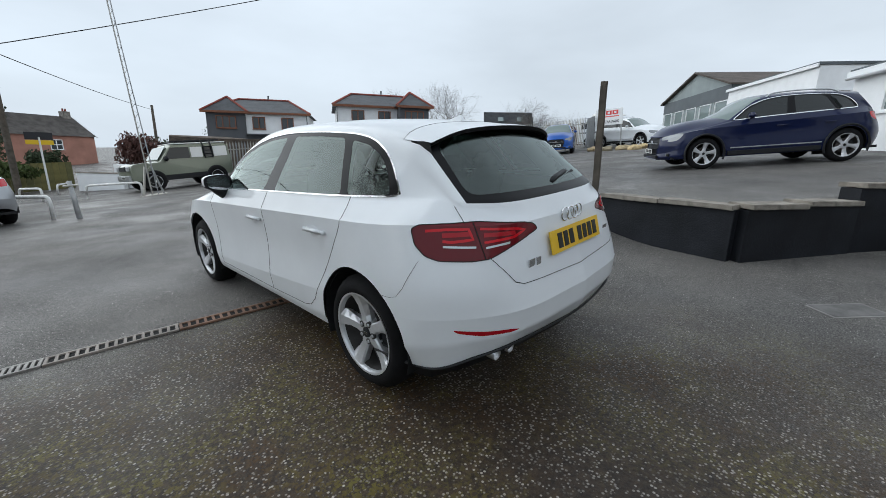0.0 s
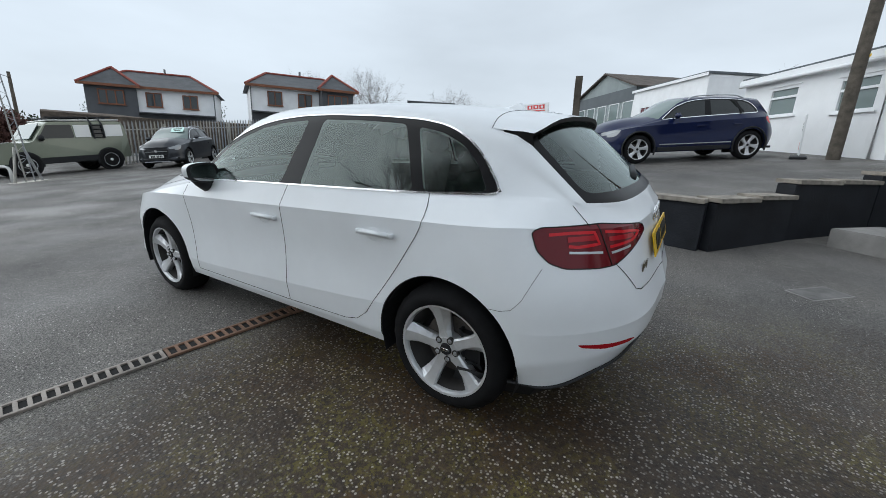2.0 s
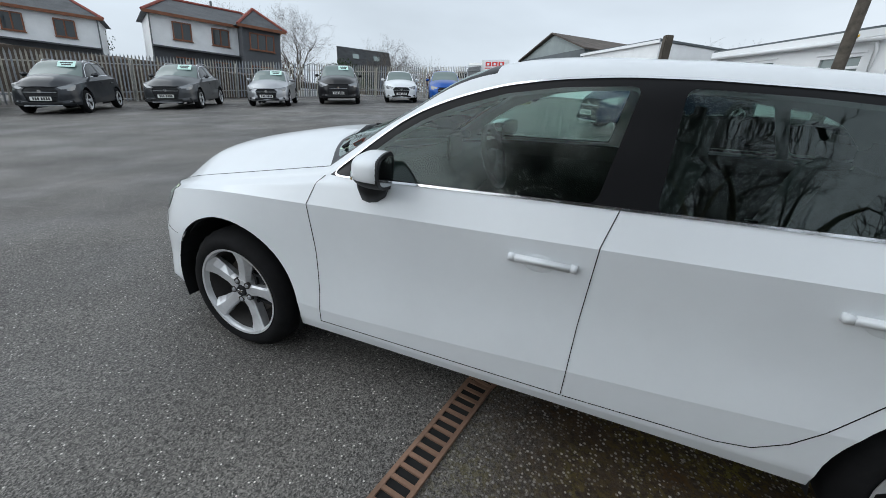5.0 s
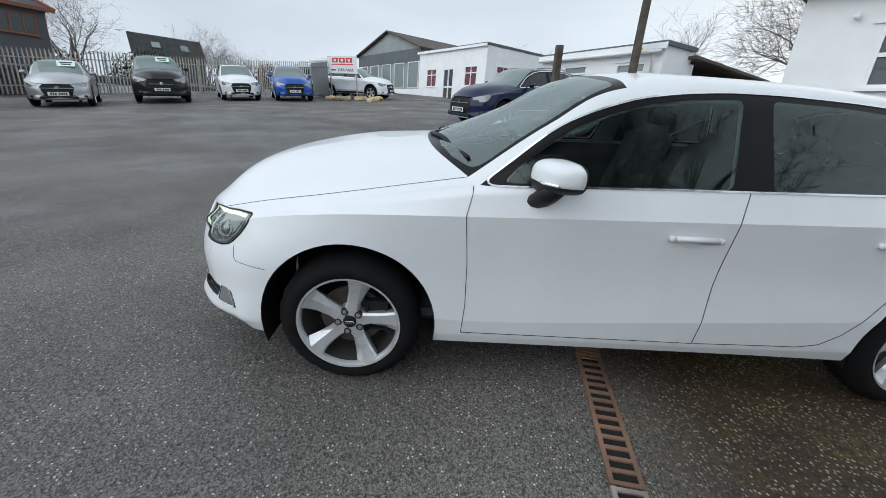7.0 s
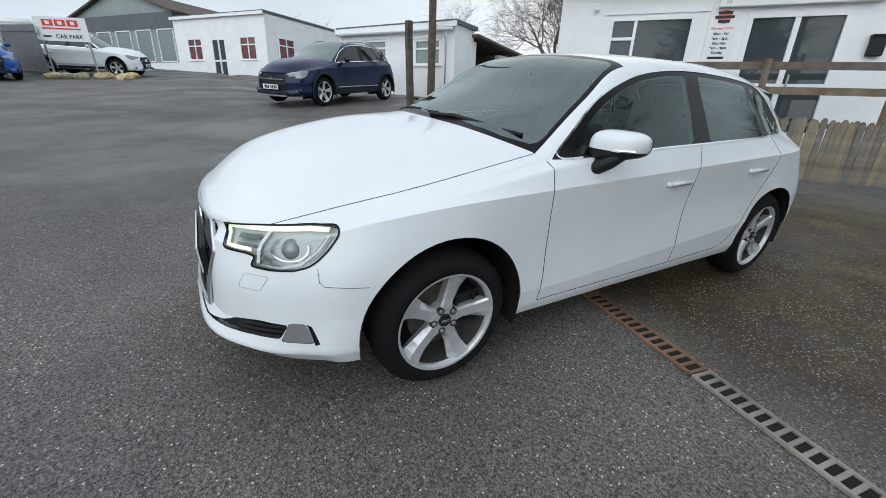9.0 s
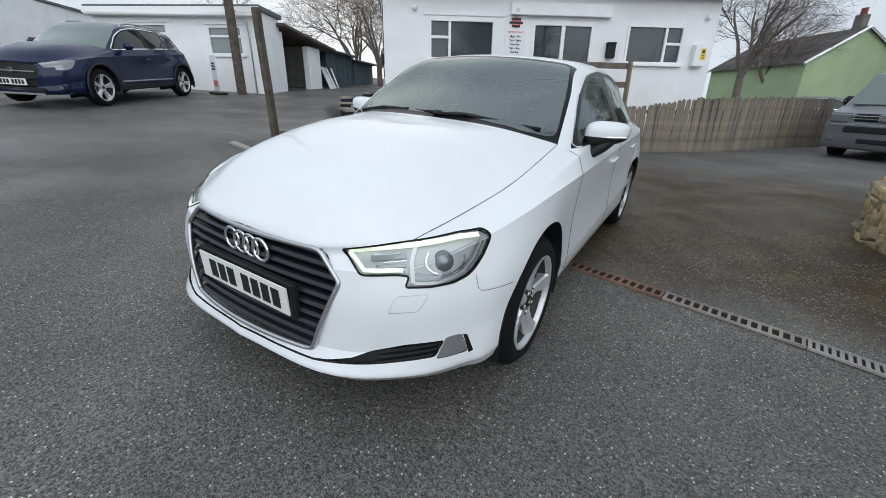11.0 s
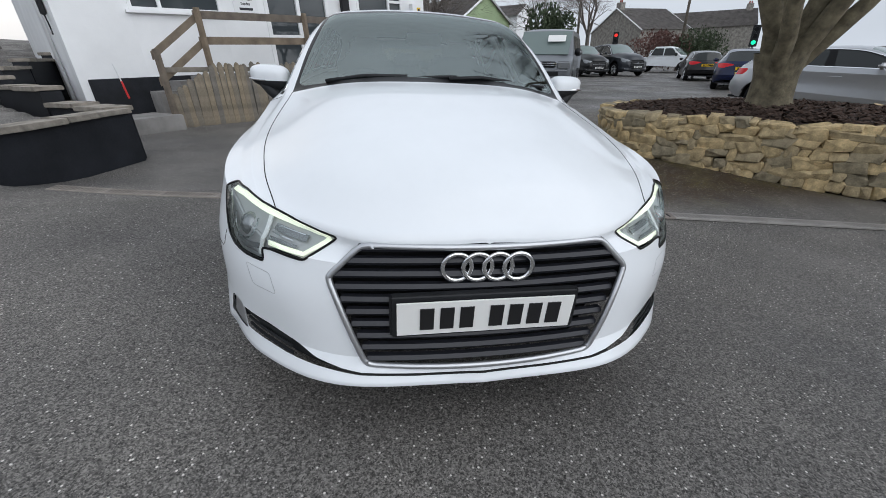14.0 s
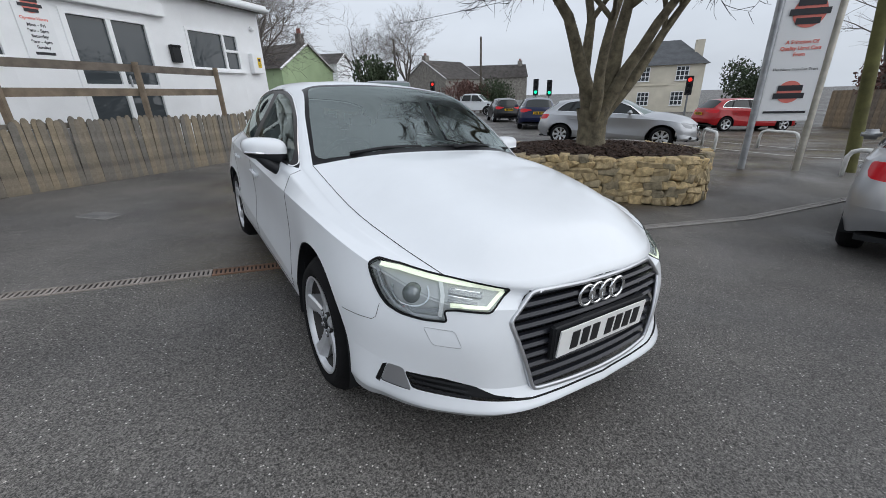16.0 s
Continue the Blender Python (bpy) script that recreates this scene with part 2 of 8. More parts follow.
def build_ground():
    xs = sorted(set(grid_lines() + [3.0 + 0.06 * i for i in range(48)]))
    ys = grid_lines()
    verts = [(x, y, ground_z(x, y)) for y in ys for x in xs]
    n = len(xs)
    faces = [(j * n + i, j * n + i + 1, (j + 1) * n + i + 1, (j + 1) * n + i) for j in range(len(ys) - 1) for i in range(n - 1)]
    me = bpy.data.meshes.new("ground")
    me.from_pydata(verts, [], faces)
    me.polygons.foreach_set("use_smooth", [True] * len(faces))
    me.materials.append(ASPHALT)
    tagged(new("ground", me), "worn dark grey tarmac forecourt with pale chippings and moss", "ground", kind="structure")


build_ground()


def box_bm(bm, size, at=(0, 0, 0), m=None):
    """Adds a box of that size, its middle at that place, to bm."""
    t = (m or Matrix()) @ Matrix.Translation(at) @ Matrix.Diagonal((*size, 1))
    return bmesh.ops.create_cube(bm, size=1.0, matrix=t)["verts"]


def part(name, bm, material, parent=None, label="", smooth=False, bevel=0.0):
    """Links a bmesh as one mesh object under a thing or a part."""
    if bevel:
        bmesh.ops.bevel(bm, geom=[e for e in bm.edges if len(e.link_faces) == 2 and e.calc_face_angle(0) > 0.6], offset=bevel, segments=2, affect="EDGES", clamp_overlap=True)
    bmesh.ops.recalc_face_normals(bm, faces=bm.faces[:])
    me = bpy.data.meshes.new(name)
    bm.to_mesh(me)
    bm.free()
    me.materials.append(material)
    if smooth:
        me.polygons.foreach_set("use_smooth", [True] * len(me.polygons))
    ob = new(name, me)
    if parent:
        ob.parent = parent
    if label:
        ob["label"] = label
    return ob


def thing(name, m, label, category, group="", kind=""):
    ob = new(name)
    ob.matrix_world = m
    return tagged(ob, label, category, group, kind)

from mathutils import bvhtree

# ---- vehicles: one spline cage for a five-door body, cut into panels, panes and lamps ----
WHITE_PAINT = car_paint("white_paint", (0.78, 0.805, 0.83))
GLASS = tinted_glass("tinted_glass", (0.62, 0.80, 0.74), 1.6)
GLASS_SCREEN = tinted_glass("windscreen_glass", (0.72, 0.86, 0.81), 2.65)
GLASS_DARK = tinted_glass("rear_glass", (0.50, 0.66, 0.60), 1.75)
GLASS_CLEAR = tinted_glass("lamp_glass", (0.94, 0.96, 0.96))
BLACK_GLOSS = plain("black_gloss_trim", (0.008, 0.008, 0.009), 0.30, spec=0.16)
BLACK_PLASTIC = surface("black_plastic", (0.015, 0.016, 0.018), 0.55, spec=0.3, vary=0.2, scale=9, fine=300, bump=0.1, depth=0.001)
GRILLE_SLAT = plain("grille_slat", (0.019, 0.020, 0.026), 0.32, spec=0.4)
# near-black puts the shade inside gaps, slots, wheel wells and the drain into colour
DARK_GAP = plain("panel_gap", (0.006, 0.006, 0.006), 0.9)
CHROME = plain("chrome", (0.78, 0.79, 0.80), 0.09, metal=1.0)
SATIN = plain("satin_silver", (0.52, 0.53, 0.55), 0.32, metal=0.85)
ALLOY = surface("silver_alloy", (0.66, 0.67, 0.69), 0.30, metal=0.5, vary=0.12, scale=14, fine=200, bump=0.05, depth=0.0005)
# darker copy of the rim alloy, with the shade inside the wheel painted in
BARREL = surface("shaded_alloy", (0.055, 0.052, 0.050), 0.6, metal=0.3, vary=0.3, scale=12, fine=90)
RUBBER = surface("tyre_rubber", (0.009, 0.009, 0.010), 0.85, spec=0.2, vary=0.35, scale=12, fine=180, bump=0.35, depth=0.002)
RUST = surface("brake_disc", (0.09, 0.078, 0.07), 0.7, metal=0.3, vary=0.4, scale=14, fine=90)
CABIN = surface("cabin_trim", (0.060, 0.060, 0.062), 0.8, vary=0.25, scale=8, fine=200, bump=0.2, depth=0.001)
CLOTH = surface("seat_cloth", (0.085, 0.085, 0.088), 0.9, vary=0.3, scale=20, fine=400, bump=0.3, depth=0.001)
LINING = surface("headlining", (0.50, 0.50, 0.48), 0.95, vary=0.1, scale=8, fine=300)
RED_LENS = plain("red_lens", (0.55, 0.006, 0.014), 0.12, spec=0.35)
MID_RED = plain("mid_red_lens", (0.36, 0.005, 0.012), 0.10, spec=0.35)
DEEP_RED = plain("dark_red_lens", (0.12, 0.003, 0.007), 0.10, spec=0.35)
LAMP_INNER = plain("lamp_reflector", (0.50, 0.51, 0.52), 0.30, metal=0.3)
LAMP_BOWL = plain("lamp_bowl", (0.28, 0.29, 0.30), 0.16, metal=0.6)
LAMP_STRIP = plain("running_light", (0.88, 0.90, 0.74), 0.25, emit=0.30)
PLATE_WHITE = plain("white_plate", (0.80, 0.80, 0.78), 0.35)
PLATE_YELLOW = plain("yellow_plate", (0.80, 0.50, 0.02), 0.35)
PLATE_INK = plain("plate_ink", (0.012, 0.012, 0.013), 0.4)
SCREEN_CARD = plain("price_card", (0.62, 0.86, 0.78), 0.6)

# the top, from the middle line outwards: nose, hood, cowl, screen, roof, back window, tail
TOP_MID = [(0, 2.128, 0.722), (0, 1.90, 0.893), (0, 1.44, 1.010), (0, 1.03, 1.052), (0, 0.66, 1.205), (0, 0.22, 1.412), (0, -0.45, 1.441), (0, -1.05, 1.412), (0, -1.56, 1.350), (0, -1.765, 1.17), (0, -1.965, 1.0)]
TOP_IN = [(0.36, 2.095, 0.712), (0.38, 1.85, 0.882), (0.4, 1.43, 0.992), (0.41, 0.985, 1.036), (0.385, 0.6, 1.20), (0.35, 0.2, 1.40), (0.35, -0.45, 1.429), (0.345, -1.05, 1.40), (0.335, -1.54, 1.336), (0.36, -1.74, 1.165), (0.39, -1.93, 1.0)]
TOP_RAIL = [(0.60, 1.925, 0.742), (0.675, 1.70, 0.806), (0.722, 1.38, 0.872), (0.718, 0.836, 0.972), (0.655, 0.52, 1.195), (0.582, 0.20, 1.355), (0.573, -0.45, 1.388), (0.556, -1.05, 1.358), (0.53, -1.5, 1.278), (0.56, -1.66, 1.145), (0.585, -1.82, 1.01)]
TOP_PANE = [(0.668, 1.855, 0.758), (0.738, 1.64, 0.802), (0.778, 1.36, 0.852), (0.778, 0.81, 0.948), (0.752, 0.49, 1.085), (0.712, 0.15, 1.185), (0.703, -0.45, 1.205), (0.68, -1.05, 1.195), (0.628, -1.46, 1.162), (0.615, -1.61, 1.095), (0.622, -1.75, 1.018)]
TOP_BELT = [(0.728, 1.775, 0.770), (0.780, 1.60, 0.798), (0.818, 1.35, 0.838), (0.832, 0.83, 0.926), (0.832, 0.43, 0.962), (0.83, 0.10, 0.980), (0.824, -0.45, 0.999), (0.792, -1.05, 1.015), (0.728, -1.42, 1.022), (0.685, -1.57, 1.025), (0.655, -1.685, 1.026)]
# the sides, from the lip under the doors up to the shoulder: place along the car, then x, y, z
SIDE_LIP = [(0, 0, 2.160, .226), (2, .42, 2.128, .228), (3, .645, 1.985, .232), (4, .772, 1.825, .238), (5, .848, 1.63, .243), (7, .846, .83, .245), (10, .848, -.45, .25), (12, .857, -1.42, .25), (13, .845, -1.62, .258), (14, .802, -1.79, .270), (15, .69, -1.92, .325), (16, .50, -2.02, .362), (18, 0, -2.075, .365)]
SIDE_LOW = [(0, 0, 2.215, .278), (2, .42, 2.182, .280), (3, .662, 2.040, .286), (4, .797, 1.866, .296), (5, .866, 1.66, .305), (7, .862, .83, .29), (10, .866, -.45, .295), (12, .884, -1.42, .34), (14, .838, -1.79, .40), (16, .53, -2.055, .44), (18, 0, -2.115, .445)]
SIDE_FOLD = [(0, 0, 2.185, .345), (2, .43, 2.135, .355), (3, .640, 2.018, .385), (4, .784, 1.870, .425), (5, .870, 1.65, .45), (6, .892, 1.30, .45), (7, .872, .83, .370), (10, .880, -.45, .440), (11, .890, -1.05, .49), (12, .894, -1.42, .51), (14, .845, -1.785, .53), (16, .540, -2.062, .545), (18, 0, -2.12, .545)]
SIDE_MID = [(0, 0, 2.170, .50), (2, .445, 2.125, .52), (3, .655, 2.010, .54), (4, .784, 1.850, .57), (5, .870, 1.64, .61), (6, .892, 1.30, .63), (7, .862, .83, .61), (10, .860, -.45, .65), (11, .870, -1.05, .66), (12, .892, -1.42, .67), (14, .836, -1.765, .675), (16, .55, -2.022, .675), (18, 0, -2.080, .675)]
SIDE_SHOULDER = [(0, 0, 2.140, .645), (2, .42, 2.105, .648), (3, .640, 1.975, .675), (4, .758, 1.80, .735), (5, .832, 1.60, .790), (6, .864, 1.30, .826), (7, .874, .83, .848), (10, .874, -.45, .892), (11, .868, -1.05, .911), (12, .850, -1.42, .920), (14, .778, -1.70, .932), (16, .49, -1.965, .915), (18, 0, -2.025, .910)]


def spline(points, sub, crease=(), mirror_a=False, mirror_b=False):
    """A smooth curve through points (an array with the points along its first axis): sub steps to each span; at creases the two sides meet in a corner."""
    p = np.asarray(points, float)
    n = len(p)
    flip = np.ones(p.shape[-1])
    flip[0] = -1
    out = []
    for k in range(n - 1):
        a, b = p[k], p[k + 1]
        if k == 0:
            ta = (b - p[1] * flip) / 2 if mirror_a else b - a
        else:
            ta = b - a if k in crease else (b - p[k - 1]) / 2
        if k == n - 2:
            tb = (a * flip - a) / 2 if mirror_b else b - a
        else:
            tb = b - a if k + 1 in crease else (p[k + 2] - a) / 2
        for s in range(sub):
            t = s / sub
            out.append((2 * t**3 - 3 * t**2 + 1) * a + (t**3 - 2 * t**2 + t) * ta + (3 * t**2 - 2 * t**3) * b + (t**3 - t**2) * tb)
    out.append(p[-1])
    return np.array(out)


def half_skin(su, sv):
    """The left half's skin as a bmesh; each face carries what it is: 0 side, 1 hood, 2 screen, 3 roof, 4 back window, 5 pillar zone."""
    top = np.array([TOP_MID, TOP_IN, TOP_RAIL, TOP_PANE, TOP_BELT])
    long = spline(top.transpose(1, 0, 2), su, crease=(3, 8))          # (stations, rows, 3)
    net = spline(long.transpose(1, 0, 2), sv, mirror_a=True)          # (rows, stations, 3)
    bm = bmesh.new()
    what = bm.faces.layers.int.new("what")
    nv, nu = net.shape[:2]
    vt = [[bm.verts.new(net[i, j]) for j in range(nu)] for i in range(nv)]
    for i in range(nv - 1):
        for j in range(nu - 1):
            f = bm.faces.new((vt[i][j], vt[i][j + 1], vt[i + 1][j + 1], vt[i + 1][j]))
            s = j // su
            f[what] = 5 if i >= 2 * sv else 1 if s < 3 else 2 if s < 5 else 3 if s < 8 else 4
    # the edge that the sides hang from: nose, belt, tail
    rim = [vt[i][0] for i in range(nv)] + [vt[nv - 1][j] for j in range(1, nu)] + [vt[i][nu - 1] for i in range(nv - 2, -1, -1)]
    where = np.r_[np.linspace(0, 4, nv), 4 + np.linspace(0, 10, nu)[1:], 14 + np.linspace(0, 4, nv)[1:]]
    rails = []
    for rail in (SIDE_LIP, SIDE_LOW, SIDE_FOLD, SIDE_MID, SIDE_SHOULDER):
        r = np.array(rail)
        fine = spline(r, 12)
        rails.append(np.stack([np.interp(where, fine[:, 0], fine[:, c]) for c in (1, 2, 3)], 1))
    rails.append(np.array([v.co for v in rim]))
    wall = spline(np.array(rails), sv, crease=(1, 2, 4))
    vs = [[bm.verts.new(wall[i, j]) for j in range(len(rim))] for i in range(len(wall) - 1)] + [rim]
    for fold in (4 * sv, 2 * sv):
        vs.insert(fold + 1, [bm.verts.new(wall[fold, j]) for j in range(len(rim))])
    for i in range(len(vs) - 1):
        if i in (2 * sv, 4 * sv + 1):
            continue
        for j in range(len(rim) - 1):
            bm.faces.new((vs[i][j], vs[i][j + 1], vs[i + 1][j + 1], vs[i + 1][j]))[what] = 0
    for v in bm.verts:
        if abs(v.co.x) < 1e-4:
            v.co.x = 0.0
    bmesh.ops.recalc_face_normals(bm, faces=bm.faces[:])
    if sum(f.normal.x for f in bm.faces) < 0:
        bmesh.ops.reverse_faces(bm, faces=bm.faces[:])
    return bm, what


SIDE_VIEW = (Vector((0, 1, 0)), Vector((0, 0, 1)))
FRONT_VIEW = (Vector((1, 0, 0)), Vector((0, 0, 1)))
PLAN_VIEW = (Vector((1, 0, 0)), Vector((0, 1, 0)))
LAMP_VIEW = (Vector((0.766, -0.643, 0)), Vector((0, 0, 1)))
TAIL_VIEW = (Vector((0.766, 0.643, 0)), Vector((0, 0, 1)))


def inside(p, poly):
    hit, n = False, len(poly)
    for k in range(n):
        (x1, y1), (x2, y2) = poly[k], poly[(k + 1) % n]
        if (y1 > p[1]) != (y2 > p[1]) and p[0] < (x2 - x1) * (p[1] - y1) / (y2 - y1) + x1:
            hit = not hit
    return hit


def cut_out(bm, what, poly, view, facing, becomes, only=None):
    """Cuts the outline poly, seen along a view, into the skin, and marks the faces within it. facing: whether a face's middle and normal belong to that side."""
    a, b = view
    lo = [min(p[k] for p in poly) - 0.02 for k in (0, 1)]
    hi = [max(p[k] for p in poly) + 0.02 for k in (0, 1)]

    def near(f):
        c = f.calc_center_median()
        return facing(c, f.normal) and lo[0] - .06 < c.dot(a) < hi[0] + .06 and lo[1] - .06 < c.dot(b) < hi[1] + .06

    pool = {f for f in bm.faces if near(f)}
    for k in range(len(poly)):
        p, q = Vector(poly[k]), Vector(poly[(k + 1) % len(poly)])
        d = q - p
        if d.length < 1e-6:
            continue
        no = (a * -d.y + b * d.x).normalized()
        x0, x1, y0, y1 = min(p.x, q.x) - .003, max(p.x, q.x) + .003, min(p.y, q.y) - .003, max(p.y, q.y) + .003
        some = []
        for f in pool:
            us, ws = [v.co.dot(a) for v in f.verts], [v.co.dot(b) for v in f.verts]
            if max(us) > x0 and min(us) < x1 and max(ws) > y0 and min(ws) < y1:
                some.append(f)
        if not some:
            continue
        geom = list({g for f in some for g in (f, *f.edges, *f.verts)})
        out = bmesh.ops.bisect_plane(bm, geom=geom, dist=1e-6, plane_co=a * p.x + b * p.y, plane_no=no)
        pool.update(g for g in out["geom"] if isinstance(g, bmesh.types.BMFace))
    for f in pool:
        if f.is_valid:
            c = f.calc_center_median()
            if inside((c.dot(a), c.dot(b)), poly) and (only is None or f[what] in only):
                f[what] = becomes


def arc(cx, cz, r, a0, a1, n):
    return [(cx + r * math.cos(radians(a0 + (a1 - a0) * k / n)), cz + r * math.sin(radians(a0 + (a1 - a0) * k / n))) for k in range(n + 1)]


def rounded(poly, r=0.02, n=4):
    """A polygon with its corners rounded off."""
    out = []
    for k in range(len(poly)):
        a, p, c = Vector(poly[k - 1]), Vector(poly[k]), Vector(poly[(k + 1) % len(poly)])
        s = p + (a - p).normalized() * min(r, (a - p).length / 2.2)
        e = p + (c - p).normalized() * min(r, (c - p).length / 2.2)
        out += [tuple(s * (1 - t) ** 2 + p * 2 * t * (1 - t) + e * t * t) for t in [i / n for i in range(n + 1)]]
    return out


WHEEL_Y, WHEEL_R, HUB_Z = 1.3185, 0.317, 0.317
DLO = [(.790, .955), (.40, .978), (.0, .993), (-.45, 1.006), (-1.05, 1.020), (-1.46, 1.030), (-1.50, 1.043), (-1.41, 1.155), (-1.31, 1.245), (-1.19, 1.305), (-1.03, 1.335), (-.75, 1.354), (-.45, 1.364), (-.22, 1.362), (-.02, 1.346), (.16, 1.318), (.32, 1.268), (.43, 1.222), (.54, 1.155), (.66, 1.058)]
PANE_FRONT = [(.70, .974), (.30, .988), (-.208, 1.006), (-.272, 1.338), (-.05, 1.324), (.14, 1.294), (.30, 1.243), (.41, 1.197), (.52, 1.129), (.63, 1.042)]
PANE_REAR = [(-.372, 1.006), (-1.102, 1.028), (-.956, 1.315), (-.70, 1.332), (-.394, 1.340)]
PANE_QUARTER = [(-1.158, 1.028), (-1.445, 1.040), (-1.37, 1.145), (-1.28, 1.225), (-1.17, 1.275), (-1.03, 1.303)]
DOOR_FRONT = [(.823, .306), (.815, .45), (.822, .65), (.842, .848), (.815, .948), (.40, .976), (.0, .991), (-.278, 1.000), (-.246, .89), (-.230, .60), (-.224, .311)]
DOOR_REAR = [(-.230, .311), (-.236, .60), (-.252, .89), (-.284, 1.000), (-.75, 1.013), (-1.19, 1.024), (-1.207, .975), (-1.213, .93), (-1.203, .888), (-1.178, .842), (-1.09, .712), (-.985, .565), (-.865, .402), (-.790, .345), (-.70, .325)]
LAMP_HEAD = [(-1.009, .705), (-.80, .738), (-.62, .766), (-.535, .771), (-.506, .758), (-.512, .735), (-.535, .692), (-.565, .655), (-.592, .634), (-.64, .618), (-.72, .611), (-.804, .611), (-.790, .646), (-.83, .650), (-.944, .643)]
LAMP_TAIL = [(-1.058, .872), (-1.035, .898), (-.985, .912), (-.76, .938), (-.50, .934), (-.468, .918), (-.480, .850), (-.520, .805), (-.575, .785), (-.72, .778), (-.80, .782), (-.90, .818)]
LAMP_TAIL_MID = [(-.748, .938), (-.725, .938), (-.770, .778), (-.794, .780)]
GRILLE = [(0, .708), (.335, .697), (.360, .688), (.440, .612), (.442, .598), (.356, .345), (.338, .332), (0, .324)]
TAILGATE_SEAM = [(-.02, 1.6), (.70, 1.6), (.70, .94), (.665, .915), (.600, .79), (.515, .668), (.47, .652), (-.02, .640)]
FOG = [(.362, .306), (.46, .317), (.60, .331), (.733, .348), (.748, .408), (.65, .398), (.56, .374), (.50, .342), (.43, .324)]
FOG_FIN = [(.750, .418), (.786, .422), (.806, .342), (.735, .338)]
FOG_VENT = [(.788, .420), (.798, .412), (.818, .342), (.808, .334)]
SCREEN_PANE = [(-.05, .262), (.30, .250), (.535, .245), (.556, .262), (.630, .52), (.690, .785), (.672, .828), (.55, .905), (.40, .955), (-.05, .995)]
BACK_PANE = [(-.05, 1.33), (.42, 1.31), (.500, 1.25), (.548, 1.06), (.53, 1.040), (-.05, 1.036)]
REFLECTOR = [(.775, .486), (.66, .470), (.555, .462), (.515, .452), (.56, .446), (.68, .450), (.76, .470)]


def build_skin(su, sv, fine=True):
    bm, what = half_skin(su, sv)
    side = lambda c, n: n.x > 0.2  # noqa: E731
    steps = 40 if fine else 18
    for cy, ra in ((WHEEL_Y, .380), (-WHEEL_Y, .362)):
        cut_out(bm, what, arc(cy, .325, ra, -40, 220, steps) + [(cy - .3, -.1), (cy + .3, -.1)], SIDE_VIEW, side, 99, only=(0,))
    cut_out(bm, what, DLO, SIDE_VIEW, lambda c, n: n.x > 0.2 and c.z > .93, 10, only=(5, 0))
    for poly, k in ((PANE_FRONT, 11), (PANE_REAR, 12), (PANE_QUARTER, 13)):
        cut_out(bm, what, rounded(poly, .03), SIDE_VIEW, lambda c, n: n.x > 0.2 and c.z > .93, k, only=(10,))
    for poly, k in ((DOOR_FRONT, 20), (DOOR_REAR, 21)):
        cut_out(bm, what, rounded(poly, .025), SIDE_VIEW, lambda c, n: n.x > 0.2 and c.z < 1.04, k, only=(0, 5))
    front = lambda c, n: c.y > 1.55 and n.y > 0.02  # noqa: E731
    cut_out(bm, what, rounded(GRILLE, .012, 3), FRONT_VIEW, lambda c, n: c.y > 1.9, 98, only=(0, 1))
    cut_out(bm, what, rounded(LAMP_HEAD, .012, 3), LAMP_VIEW, lambda c, n: c.y > 1.5, 30, only=(0, 1, 5))
    cut_out(bm, what, rounded(LAMP_TAIL, .014, 3), TAIL_VIEW, lambda c, n: c.y < -1.5 and c.z < 1.0, 31, only=(0, 4, 5))
    if fine:
        cut_out(bm, what, LAMP_TAIL_MID, TAIL_VIEW, lambda c, n: c.y < -1.5 and c.z < 1.0, 32, only=(31,))
        cut_out(bm, what, rounded(FOG, .01, 3), FRONT_VIEW, front, 33, only=(0,))
        cut_out(bm, what, rounded(FOG_FIN, .010, 3), FRONT_VIEW, front, 34, only=(0,))
        cut_out(bm, what, FOG_VENT, FRONT_VIEW, front, 36, only=(0,))
        cut_out(bm, what, rounded(SCREEN_PANE, .03, 4), PLAN_VIEW, lambda c, n: n.z > .2 and 0 < c.y < 1.1, 23, only=(2,))
        cut_out(bm, what, rounded(BACK_PANE, .03, 4), FRONT_VIEW, lambda c, n: c.y < -1.4, 24, only=(4,))
        cut_out(bm, what, rounded(REFLECTOR, .008, 2), FRONT_VIEW, lambda c, n: c.y < -1.6, 35, only=(0,))
    # bumpers and tailgate
    cut_out(bm, what, [(2.5, .1), (2.5, .74), (1.812, .74), (1.812, .590), (1.795, .572), (1.45, .560), (1.45, .1)], SIDE_VIEW, lambda c, n: c.y > 1.3, 40, only=(0,))
    cut_out(bm, what, TAILGATE_SEAM, FRONT_VIEW, lambda c, n: c.y < -1.62, 42, only=(0, 5))
    cut_out(bm, what, [(-2.5, .2), (-1.4, .2), (-1.4, .601), (-1.54, .608), (-1.62, .625), (-1.69, .70), (-1.735, .80), (-2.5, .80)], SIDE_VIEW, lambda c, n: c.y < -1.4, 41, only=(0,))
    return bm, what


def take(bm, what, kinds, mirror, inset=0.0):
    """Vertices, faces and normals of the faces of those kinds; mirror: 0 left as built, 1 the other side, 2 both halves joined at the middle."""
    faces = [f for f in bm.faces if f[what] in kinds]
    index, verts, norms = {}, [], []

    def at(v, flip):
        key = (v.index, flip and abs(v.co.x) > 1e-5)
        if key not in index:
            index[key] = len(verts)
            s = Vector((-1 if flip else 1, 1, 1))
            verts.append((v.co - v.normal * inset) * s)
            norms.append(v.normal * s)
        return index[key]

    polys = []
    if mirror != 1:
        polys += [[at(v, True) for v in reversed(f.verts)] for f in faces]
    if mirror != 0:
        polys += [[at(v, False) for v in f.verts] for f in faces]
    return verts, polys, norms


